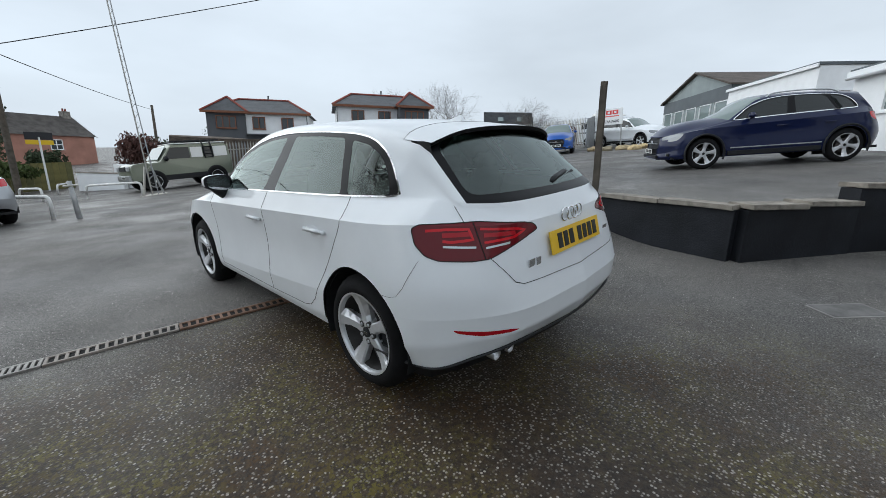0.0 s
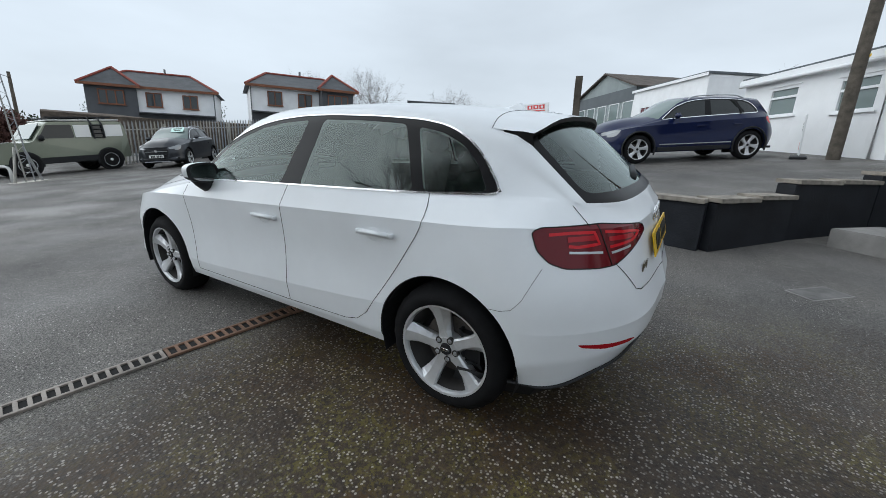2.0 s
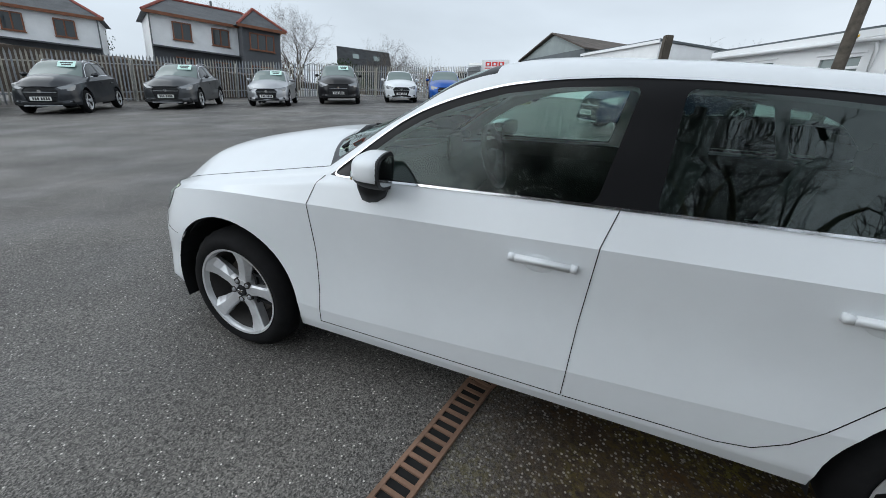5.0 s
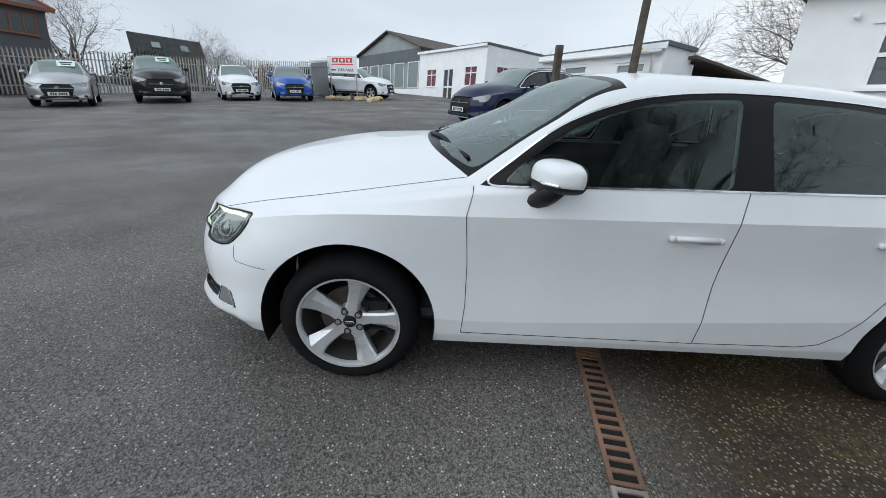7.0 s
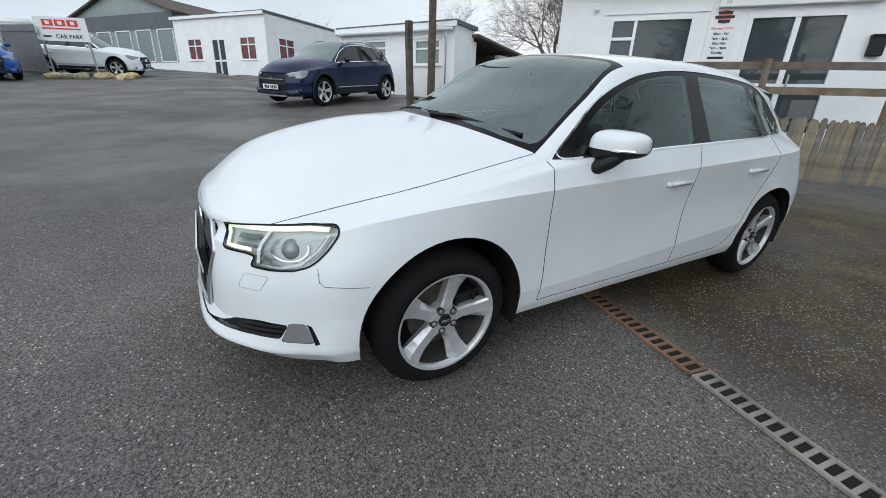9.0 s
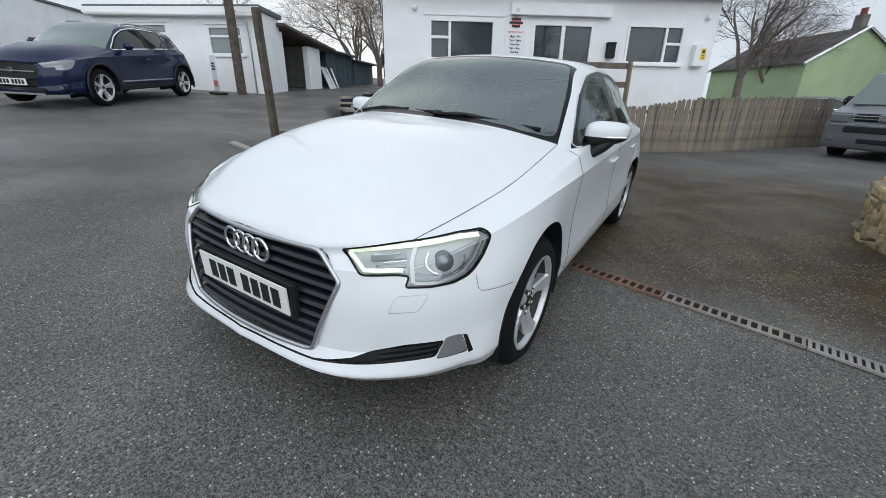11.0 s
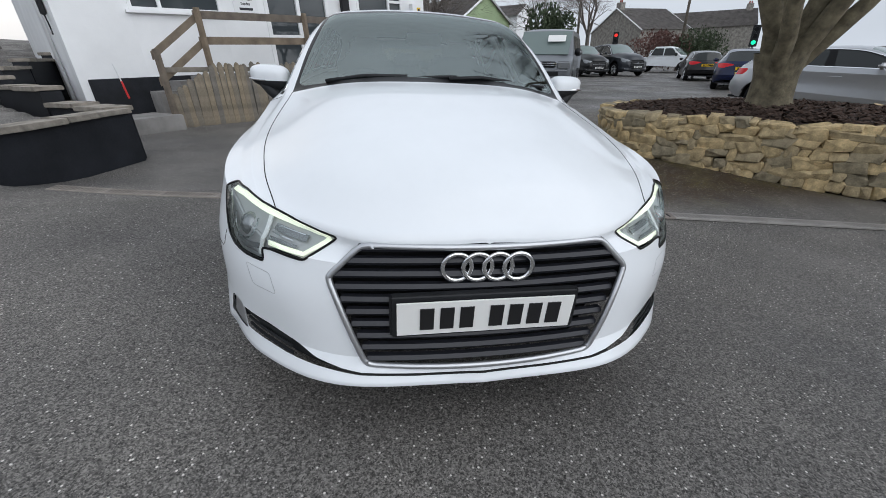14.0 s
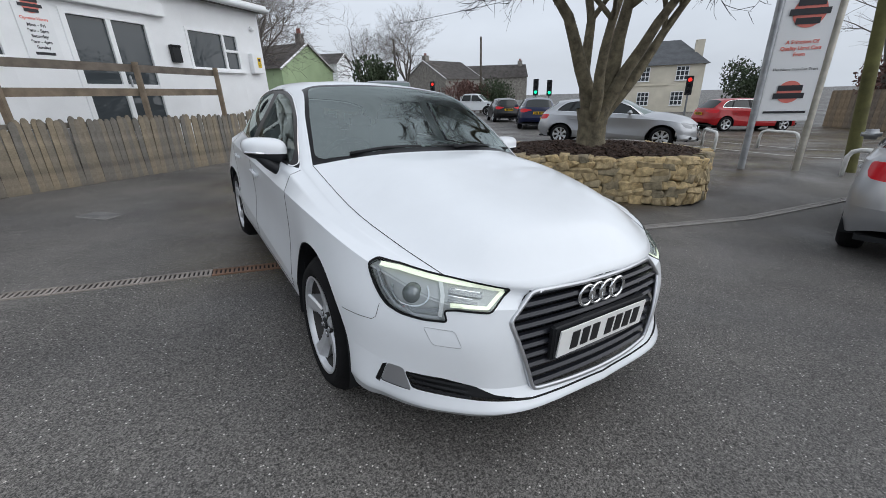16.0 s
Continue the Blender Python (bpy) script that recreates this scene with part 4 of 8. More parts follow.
            part("bumper_slot", b, DARK_GAP, bumper_f)
        skin_part("reflector", take(bm, what, (35,), mir), MID_RED, bumper_r, "red reflector strip")
        # bright strip round the side windows, dark lines of the panel gaps
        out = Vector((1, 0, 0))
        b = ribbon(on_skin(tree, dense(rounded(DLO, .07, 5), .02), SIDE_VIEW, out, .001), .0085, .003)
        flip_x(b, side)
        part("chrome_strip", b, CHROME, car, "bright metal strip round the side windows")
        gaps = [(DOOR_FRONT[:5], SIDE_VIEW, out), (DOOR_FRONT[7:], SIDE_VIEW, out), ([DOOR_FRONT[-1], DOOR_FRONT[0]], SIDE_VIEW, out), (DOOR_REAR[5:], SIDE_VIEW, out), ([DOOR_REAR[-1], DOOR_REAR[0]], SIDE_VIEW, out),
                ([(1.812, .632), (1.812, .585), (1.800, .572), (1.655, .566)], SIDE_VIEW, out), ([(-1.535, .604), (-1.60, .605), (-1.645, .618), (-1.68, .66), (-1.735, .785)], SIDE_VIEW, out),
                ([(.602, .79), (.515, .668), (.47, .652), (0, .640)], FRONT_VIEW, Vector((0, -1, 0))), ([(.622, 1.0), (.640, .93)], FRONT_VIEW, Vector((0, -1, 0)))]
        for line, view, way in gaps:
            pts = on_skin(tree, dense(line, .010, False), view, way, .0007)
            if len(pts) > 1:
                b = ribbon(pts, .0014 if abs(line[0][0]) > 1.5 else .0028, .0006)
                flip_x(b, side)
                part("panel_gap", b, DARK_GAP, car)
        rail = spline(np.array(TOP_RAIL[:4]), 8)
        line = []
        for p in rail:
            hit = tree.ray_cast(Vector((p[0], p[1], 3)), Vector((0, 0, -1)))
            line.append((hit[0] + hit[1] * .0003, hit[1]))
        b = ribbon(line, .0030, .0006)
        flip_x(b, side)
        part("panel_gap", b, DARK_GAP, car)
        for y, nm in ((WHEEL_Y, 1), (-WHEEL_Y, 2)):
            build_wheel(car, (side * .768, y, HUB_Z), side, turn=102 if nm == 1 else 80)
            ra = .379 if nm == 1 else .361
            b = lathe([(.42, ra), (.70, ra), (.868, ra + .0005)], 40)
            b2 = [v for v in b.verts if v.co.z < -.12]
            bmesh.ops.delete(b, geom=b2, context="VERTS")
            box_bm(b, (.02, .72, .60), (.42, 0, .10))
            flip_x(b, side)
            w = part("wheel_housing", b, BLACK_PLASTIC, car)
            w.location = (0, y, .325)
        for x, z in ((.555, .300), (.445, .292)) if side < 0 else ():
            b = lathe([(-.10, .026), (.015, .030), (.016, .027), (-.10, .024)], 24)
            b.transform(pose(x * side, -1.945, z, 0, 0, -90))
            part("exhaust_tip", b, SATIN, bumper_r, "round steel exhaust tip", smooth=True)
    # front: grille behind the cut opening
    g = new("grille")
    g.parent = bumper_f
    verts = [(s * x, 2.085 - .16 * x * x, z) for s in (1, -1) for x, z in (GRILLE if s == 1 else GRILLE[::-1])]
    b = bmesh.new()
    b.faces.new([b.verts.new((x * .99, y - .01, z)) for x, y, z in verts])
    part("grille_mesh", b, DARK_GAP, g)
    for k in range(10):
        z = .342 + .0385 * k
        half = .345 + (z - .335) * .34 if z < .60 else .436 - (z - .605) * .95
        pts = [(x, 2.156 - .125 * (z - .34) - .155 * x * x, z) for x in np.linspace(-half, half, 13)]
        part("grille_slat", tube_along(pts, .0125, sides=6, flat=1.3), GRILLE_SLAT, g)
    b = shaped_box((.56, .03, .14), (0, 2.150, .4955), .008)
    part("plate_holder", b, BLACK_PLASTIC, g)
    frame_line = dense(rounded([(s * x, z) for s in (1, -1) for x, z in (GRILLE[1:-1] if s == 1 else GRILLE[-2:0:-1])], .02, 3), .03)
    hits = [(x, z, tree.ray_cast(Vector((abs(x) * 1.02 + .004, 4, z)), Vector((0, -1, 0)))[0]) for x, z in frame_line]
    hits = [(x, z, p.y) for x, z, p in hits if p]
    fit = np.linalg.lstsq(np.array([(1, x * x, z, z * z) for x, z, y in hits]), np.array([y for x, z, y in hits]), rcond=None)[0]
    ring = [(x, float(fit @ (1, x * x, z, z * z)) + .005, z) for x, z in frame_line]
    part("grille_frame", tube_along(ring, .0095, True, 8, up=Vector((0, 1, 0))), SATIN, g, "satin silver frame round the grille", smooth=True)
    number_plate(car, pose(0, 2.172, .4955, 4, 0, 180) @ pose(0, 0, 0, 0, 0, 180), False)
    for k in range(4):
        x = -.0885 + .059 * k
        ring = [(x + .0415 * math.cos(t), 2.138 - .002 * k % 2, .635 + .0415 * math.sin(t)) for t in np.linspace(0, 6.283, 37)[:-1]]
        part("emblem_ring", tube_along(ring, .0078, True, 8, up=Vector((0, 1, 0))), CHROME, car, smooth=True)
        x = -.072 + .048 * k
        ring = [(x + .033 * math.cos(t), rear_y(x, .900) - .006, .900 + .033 * math.sin(t)) for t in np.linspace(0, 6.283, 29)[:-1]]
        part("emblem_ring", tube_along(ring, .0045, True, 8, up=Vector((0, 1, 0))), CHROME, tailgate, smooth=True)
    number_plate(tailgate, pose(0, rear_y(0, .79) - .006, .790, 13, 0, 180), True)
    b = bmesh.new()
    box_bm(b, (.05, .006, .036), (-.40, rear_y(-.40, .73) - .003, .730))
    box_bm(b, (.035, .006, .036), (-.35, rear_y(-.35, .73) - .003, .730))
    part("model_badge", b, CHROME, tailgate, "chrome badge bars")
    b = bmesh.new()
    box_bm(b, (.055, .006, .018), (.405, rear_y(.405, .752) - .003, .752))
    part("model_badge", b, CHROME, tailgate)
    # roof spoiler over the back window: the roof drawn on past the glass, black beneath
    top_rows, low_rows, line = [], [], []
    for x in np.linspace(-.548, .548, 23):
        k = 1 - (abs(x) / .56) ** 2
        y0 = -1.335 - .045 * (1 - k)
        col = []
        for y in (y0, y0 - .05, y0 - .10):
            hit = tree.ray_cast(Vector((abs(x) * (1 - .03 * (y0 - y) / .1), y, 3)), Vector((0, 0, -1)))
            col.append(Vector((x, y, hit[0].z + .0015)))
            if y == y0:
                line.append((hit[0].copy(), hit[1].copy()))
                line[-1][0].x, line[-1][1].x = x, math.copysign(line[-1][1].x, x)
        fall = (col[2] - col[1]) / .05
        lip = col[2] + fall * (.065 + .125 * k ** .5)
        lip.x *= .985
        lip.z += .004 * k
        top_rows.append(col + [col[2].lerp(lip, .5) + Vector((0, 0, .003)), lip])
        low_rows.append([lip, lip + Vector((0, .006, -.014 - .006 * k)), Vector((x * .97, y0 - .145, col[2].z - .055))])
    for rows, nm, mat in ((top_rows, "roof_spoiler", paint), (low_rows, "spoiler_underside", BLACK_GLOSS)):
        b = bmesh.new()
        vs = [[b.verts.new(p) for p in r] for r in rows]
        for r, q in zip(vs, vs[1:]):
            for i in range(len(r) - 1):
                b.faces.new((r[i], q[i], q[i + 1], r[i + 1]))
        bmesh.ops.recalc_face_normals(b, faces=b.faces[:])
        part(nm, b, mat, tailgate, smooth=mat is paint)
    part("panel_gap", ribbon([(p + n * .002, n) for p, n in line], .0026, .0006), DARK_GAP, car)
    for s in (0, -1):
        u, w = top_rows[s], low_rows[s]
        b = bmesh.new()
        b.faces.new([b.verts.new(p) for p in (u[1], u[2], u[3], u[4], w[1], Vector((u[2].x, -1.60, 1.135)), Vector((u[2].x, -1.565, 1.14)))])
        bmesh.ops.solidify(b, geom=b.faces[:], thickness=.012)
        part("spoiler_fin", b, BLACK_GLOSS, tailgate)
    # black cowl between hood and screen, with the wipers
    b = tube_along([(x, 1.005 - .30 * (x / .70) ** 2, 1.000 - .022 * (x / .7) ** 2) for x in np.linspace(-.68, .68, 17)], .028, sides=8, flat=1.6)
    part("cowl", b, BLACK_PLASTIC, car, smooth=True)
    def on_screen(x, y):
        return (x, y, tree.ray_cast(Vector((abs(x), y, 3)), Vector((0, 0, -1)))[0].z + .008)
    wiper(car, on_screen(.54, .905), on_screen(-.10, .985))
    wiper(car, on_screen(-.06, 1.005), on_screen(-.62, .835))
    w = new("rear_wiper")
    w.parent = tailgate
    part("wiper_arm", tube_along([(0, -1.90, 1.045), (.05, -1.895, 1.065), (.22, -1.86, 1.085)], .013, sides=8, flat=1.3), BLACK_PLASTIC, w, smooth=True)
    part("wiper_blade", tube_along([(.02, -1.905, 1.04), (.34, -1.845, 1.075)], .010, sides=6), BLACK_PLASTIC, w)
    # aerial fin
    b = bmesh.new()
    fin = [(0, -1.16, 1.392), (0, -1.275, 1.424), (0, -1.29, 1.420), (.020, -1.20, 1.388), (.020, -1.31, 1.380), (-.020, -1.31, 1.380), (-.020, -1.20, 1.388)]
    vs = [b.verts.new(p) for p in fin]
    for q in ((0, 3, 1), (3, 4, 2, 1), (4, 5, 2), (5, 6, 1, 2), (6, 0, 1)):
        b.faces.new([vs[i] for i in q])
    part("aerial_fin", b, paint, car)
    # black floor and lower rear trim
    b = bmesh.new()
    box_bm(b, (1.36, 3.45, .03), (0, -.02, .262))
    part("underbody", b, BLACK_PLASTIC, car)
    rail = [p[1:] for p in SIDE_LIP[7:]]
    pts = [(x, y + .03, z - .01) for x, y, z in rail] + [(-x, y + .03, z - .01) for x, y, z in rail[::-1]]
    b = bmesh.new()
    lo = [b.verts.new((x * .93, y + .06, z - .10)) for x, y, z in pts]
    hi = [b.verts.new((x, y, z + .02)) for x, y, z in pts]
    for i in range(len(pts) - 1):
        b.faces.new((lo[i], lo[i + 1], hi[i + 1], hi[i]))
    part("rear_valance", b, BLACK_PLASTIC, bumper_r, "black lower bumper trim")
    pts = spline(np.array([(x, y - .012, z + .006) for x, y, z in rail[1:]] + [(-x, y - .012, z + .006) for x, y, z in rail[1:-1][::-1]]), 6)
    part("bumper_strip", tube_along(pts, .007, sides=6), BLACK_PLASTIC, bumper_r)
    liner = skin_part("headlining", take(bm, what, (3, 5, 10), 2, .022), LINING, car)
    skin_part("inner_trim", take(bm, what, (0, 20, 21, 41, 42), 2, .035), CABIN, car)
    cabin(car)
    return bm, what


CAR_M = Matrix(((0.99753, 0.00045, -0.07025, 0), (0.00045, 0.99992, 0.01267, 0), (0.07025, -0.01267, 0.99745, 0), (0, 0, 0, 1)))
hatchback()


# ---- other vehicles ----
FAR_GLASS = plain("dark_car_glass", (0.014, 0.017, 0.017), 0.03, spec=0.5)
# opaque windscreen: pale reflection and cabin are painted into its base colour
SCREEN_GLASS = plain("painted_reflection_glass", (0.15, 0.19, 0.18), 0.03, spec=0.5)
FAR_LAMP = plain("far_lamp_lens", (0.26, 0.27, 0.28), 0.15, metal=0.5)


def on_ground(x, y, rz, long=1.3, wide=.75):
    """A pose on the ground that leans with it."""
    t = radians(rz)
    ahead, right = Vector((-math.sin(t), math.cos(t), 0)), Vector((math.cos(t), math.sin(t), 0))
    z = lambda p: ground_z(p.x, p.y)  # noqa: E731
    o = Vector((x, y, 0))
    up = [z(o + ahead * long), z(o - ahead * long), z(o + right * wide), z(o - right * wide)]
    ahead.z, right.z = (up[0] - up[1]) / (2 * long), (up[2] - up[3]) / (2 * wide)
    ahead.normalize()
    right = (right - ahead * right.dot(ahead)).normalized()
    m = Matrix((right, ahead, right.cross(ahead))).transposed().to_4x4()
    m.translation = (x, y, sum(up) / 4)
    return m


BASE_BM, BASE_WHAT = build_skin(4, 3, fine=False)
BASE_BM.verts.index_update()
BASE_BM.normal_update()
BASE_TREE = bvhtree.BVHTree.FromBMesh(BASE_BM)


def parked_car(name, label, m, paint, length=4.3, height=1.43, width=1.79, upright=0.0, rails=False, wheel_r=None, card=False, rear_plate=True, group="", clad=False, spokes=5):
    """A parked car of the common cage, warped to its own length, height and width. upright: how far the tail's top leans back out."""
    car = thing(name, m, label, "car", group)
    sx, sy, sz = width / 1.79, length / 4.31, height / 1.428

    def warp(v):
        x, y, z = v
        t = smooth_step(-1.0, -1.6, y) * max(z - .95, 0) * upright
        f = smooth_step(1.2, 1.9, y) * (sz - 1) * .25
        return (x * sx * (1 + .10 * min(upright, 1) * max(z - 1, 0)), y * sy - t, z * sz + f * max(z - .4, 0))

    def skin(nm, kinds, mir, mat, par=None, inset=0.0, lab=""):
        return skin_part(nm, take(BASE_BM, BASE_WHAT, kinds, mir, inset), mat, par or car, lab, warp)

    body = skin("body_shell", (0, 5, 40, 41), 2, paint)
    skin("hood", (1,), 2, paint)
    skin("roof", (3,), 2, paint)
    gate = skin("tailgate", (42,), 2, paint)
    skin("windscreen", (2,), 2, SCREEN_GLASS)
    skin("rear_window", (4,), 2, FAR_GLASS)
    skin("grille", (98,), 2, BLACK_PLASTIC, body, .02, "black grille")
    for side, mir in ((1, 1), (-1, 0)):
        front = skin("front_door", (20,), mir, paint)
        rear = skin("rear_door", (21,), mir, paint)
        skin("window_frame", (10,), mir, BLACK_GLOSS)
        skin("side_window", (11,), mir, FAR_GLASS, front)
        skin("side_window", (12,), mir, FAR_GLASS, rear)
        skin("quarter_window", (13,), mir, FAR_GLASS)
        skin("headlamp", (30,), mir, FAR_LAMP, None, 0, "clear headlamp")
        skin("tail_lamp", (31,), mir, RED_LENS, None, 0, "red tail lamp")
        strip = [(Vector(warp(p)), n) for p, n in on_skin(BASE_TREE, dense(rounded(DLO, .07, 3), .05), SIDE_VIEW, Vector((1, 0, 0)), .003)]
        b = ribbon(strip, .020, .004)
        flip_x(b, side)
        part("window_strip", b, CHROME if rails or not clad else SATIN, car)
        for y, par in ((-.11, front), (-.97, rear)):
            b = shaped_box((.04, .20, .03), (side * (.885) * sx, y * sy, .80 * sz), .01)
            part("door_handle", b, paint, par)
        mir_ob = part("door_mirror", shaped_box((.20, .13, .13), (side * (.955 * sx), .50 * sy, 1.03 * sz), .04), paint, car, smooth=True)
        r = wheel_r or min(.317 * sz, .37)
        for y in (WHEEL_Y, -WHEEL_Y):
            build_wheel(car, (side * .775 * sx, y * sy, r), side, r=r, rim=r * .70, width=.215, fine=False, turn=20 * y, spokes=spokes)
            b = lathe([(.45, .36 * sz), (.88, .375 * sz)], 24)
            bmesh.ops.delete(b, geom=[v for v in b.verts if v.co.z < -.14], context="VERTS")
            box_bm(b, (.02, .70, .55), (.45, 0, .08))
            for v in b.verts:
                v.co.x *= side * sx
            part("wheel_housing", b, BLACK_PLASTIC, car).location = (0, y * sy, .325 * sz)
        if clad:
            for y in (WHEEL_Y, -WHEEL_Y):
                pts = [(side * .893 * sx, (y + .395 * math.cos(a)) * sy, (.325 + .395 * math.sin(a)) * sz) for a in np.linspace(-.35, 3.49, 22)]
                part("arch_trim", tube_along(pts, .022, sides=6, up=Vector((1, 0, 0))), BLACK_PLASTIC, car)
            part("sill_trim", shaped_box((.03, 1.75 * sy, .10), (side * .872 * sx, -.01, .31 * sz), .01), BLACK_PLASTIC, car)
            part("door_strip", shaped_box((.014, 1.7 * sy, .025), (side * .888 * sx, -.03, .415 * sz), .005), SATIN, car)
        if rails:
            pts = [(side * .56 * sx, y * sy, z * sz) for y, z in ((.10, 1.365), (-.02, 1.43), (-.45, 1.45), (-1.0, 1.425), (-1.22, 1.36))]
            part("roof_rail", tube_along(spline(np.array(pts), 4), .016, sides=6), SATIN, car)
    number_plate(car, pose(0, 2.215 * sy, .42 * sz, 0, 0, 0), False)
    number_plate(car, pose(0, -2.10 * sy, .76 * sz, -8, 0, 180), True)
    b = lathe([(0, 0), (0, .052), (-.02, .055)], 20)
    b.transform(pose(0, 2.17 * sy, .60 * sz, 0, 0, 90))
    part("badge_disc", b, CHROME, car)
    for k in range(3):
        z = (.36 + .11 * k) * sz
        b = tube_along([(x, (2.165 - .15 * x * x) * sy, z) for x in np.linspace(-.40, .40, 7)], .012, sides=5)
        part("grille_bar", b, SATIN if k == 2 else BLACK_PLASTIC, body)
    part("lower_intake", shaped_box((1.02 * sx, .05, .085), (0, 2.175 * sy, .300 * sz), .018), BLACK_PLASTIC, body, "black lower air intake")
    for side in (1, -1):
        part("fog_recess", shaped_box((.17 * sx, .06, .075), (side * .66 * sx, 2.00 * sy, .335 * sz), .02), BLACK_PLASTIC, body)
        part("fog_lamp", shaped_box((.07, .02, .045), (side * .66 * sx, 2.028 * sy, .340 * sz), .008), FAR_LAMP, body)
    if clad or rails:
        part("skid_strip", shaped_box((.95 * sx, .03, .035), (0, 2.185 * sy, .238 * sz), .010), SATIN, body)
    b = bmesh.new()
    box_bm(b, (1.5 * sx, 3.9 * sy, .05), (0, 0, .26 * sz))
    part("underbody", b, BLACK_PLASTIC, car)
    if card:
        b = bmesh.new()
        box_bm(b, (.48, .01, .26))
        c = part("price_card", b, SCREEN_CARD, car, "pale green price card behind the screen")
        c.matrix_local = pose(-.26, .47 * sy + .03, 1.30 * sz + .02, 50, 0, 0)
        for k, w in ((0, .34), (1, .26)):
            b = bmesh.new()
            box_bm(b, (w, .006, .05), (0, .008, .05 - .09 * k))
            part("price_bar", b, PLATE_INK, c)
    return car


P_DKGREY = car_paint("dark_grey_paint", (0.026, 0.029, 0.035), 0.2)
P_GREY = car_paint("mid_grey_paint", (0.060, 0.063, 0.068), 0.3)
P_VAN = car_paint("steel_grey_paint", (0.18, 0.19, 0.205), 0.4)
P_SILVER = car_paint("silver_paint", (0.42, 0.43, 0.45), 0.6)
P_BLACK = car_paint("black_paint", (0.006, 0.006, 0.007))
P_BLUE = car_paint("bright_blue_paint", (0.015, 0.085, 0.36), 0.3)
P_NAVY = car_paint("navy_paint", (0.004, 0.009, 0.045), 0.0)
P_RED = car_paint("red_paint", (0.34, 0.012, 0.016))
P_GREEN = car_paint("grey_green_paint", (0.21, 0.23, 0.18), 0.3)
ROW = "cars for sale along the palisade fence"
parked_car("grey_crossover", "dark grey small crossover parked against the palisade fence", on_ground(6.55, 17.1, 132), P_DKGREY, 4.1, 1.58, 1.76, .35, True, card=True, group=ROW)
parked_car("grey_suv", "mid grey compact SUV with a price card in the screen", on_ground(10.05, 16.2, 125.7), P_GREY, 4.39, 1.59, 1.83, .3, True, card=True, group=ROW)
parked_car("silver_hatchback", "silver small hatchback with a price card in the screen", on_ground(13.05, 14.5, 125.3), P_SILVER, 4.0, 1.45, 1.69, card=True, group=ROW)
parked_car("black_suv", "large black SUV with a silver lower grille", on_ground(16.5, 13.35, 124.4), P_BLACK, 4.85, 1.78, 1.98, .5, wheel_r=.39, card=True, group=ROW)
parked_car("white_crossover", "white small crossover with a black grille", on_ground(19.4, 11.4, 121.3), WHITE_PAINT, 4.16, 1.56, 1.74, .35, True, group=ROW)
parked_car("blue_crossover", "bright blue compact crossover by the grey gate", on_ground(20.3, 9.0, 115.2), P_BLUE, 4.44, 1.60, 1.82, .35, group=ROW)
parked_car("white_suv", "white SUV with black arches by the car park sign", on_ground(23.7, 6.1, 160), WHITE_PAINT, 4.55, 1.68, 1.84, .35, True, clad=True)
parked_car("navy_suv", "navy blue SUV with large alloy wheels on the upper forecourt", on_ground(10.45, -1.45, 32.6), P_NAVY, 4.49, 1.56, 1.84, .38, True, clad=True, wheel_r=.355)
parked_car("silver_saloon", "silver coupe with dark alloy wheels behind the planted bed", on_ground(-10.4, -5.1, 27.8), P_SILVER, 4.67, 1.37, 1.85, spokes=7)
parked_car("dark_saloon", "dark blue saloon with its tail to the forecourt", on_ground(-14.4, -12.4, 138), P_NAVY, 4.67, 1.42, 1.85)
parked_car("black_hatchback", "small black hatchback with round red tail lamps", on_ground(-17.0, -17.9, 150), P_BLACK, 3.82, 1.41, 1.73, .3)
parked_car("black_compact_suv", "black SUV with silver grille beside the grey van", on_ground(-12.8, -23.3, 2.2), P_BLACK, 4.5, 1.74, 1.91, .5)
parked_car("dark_grey_suv", "large dark grey SUV near the exit", on_ground(-15.5, -24.0, 3.9), P_DKGREY, 4.97, 1.85, 2.0, .5)
parked_car("red_saloon", "red saloon on the road beyond the forecourt", on_ground(-21.3, -5.8, 59.8), P_RED, 4.5, 1.43, 1.73)
parked_car("silver_estate", "silver car with its red tail lamp at the forecourt's edge", on_ground(-3.60, 10.52, 18.0), P_SILVER, 4.5, 1.45, 1.80)
parked_car("pale_silver_car", "silver car parked with its tail towards the drain", on_ground(-6.06, 2.55, 98.3), P_SILVER, 4.3, 1.46, 1.78)
parked_car("grey_estate", "grey car behind the board fence", on_ground(-.9, -19.0, 40), P_GREY, 4.3, 1.45, 1.80)
parked_car("dark_hatchback", "dark hatchback behind the board fence", on_ground(-5.6, -19.5, 95), P_GREY, 4.2, 1.45, 1.80)


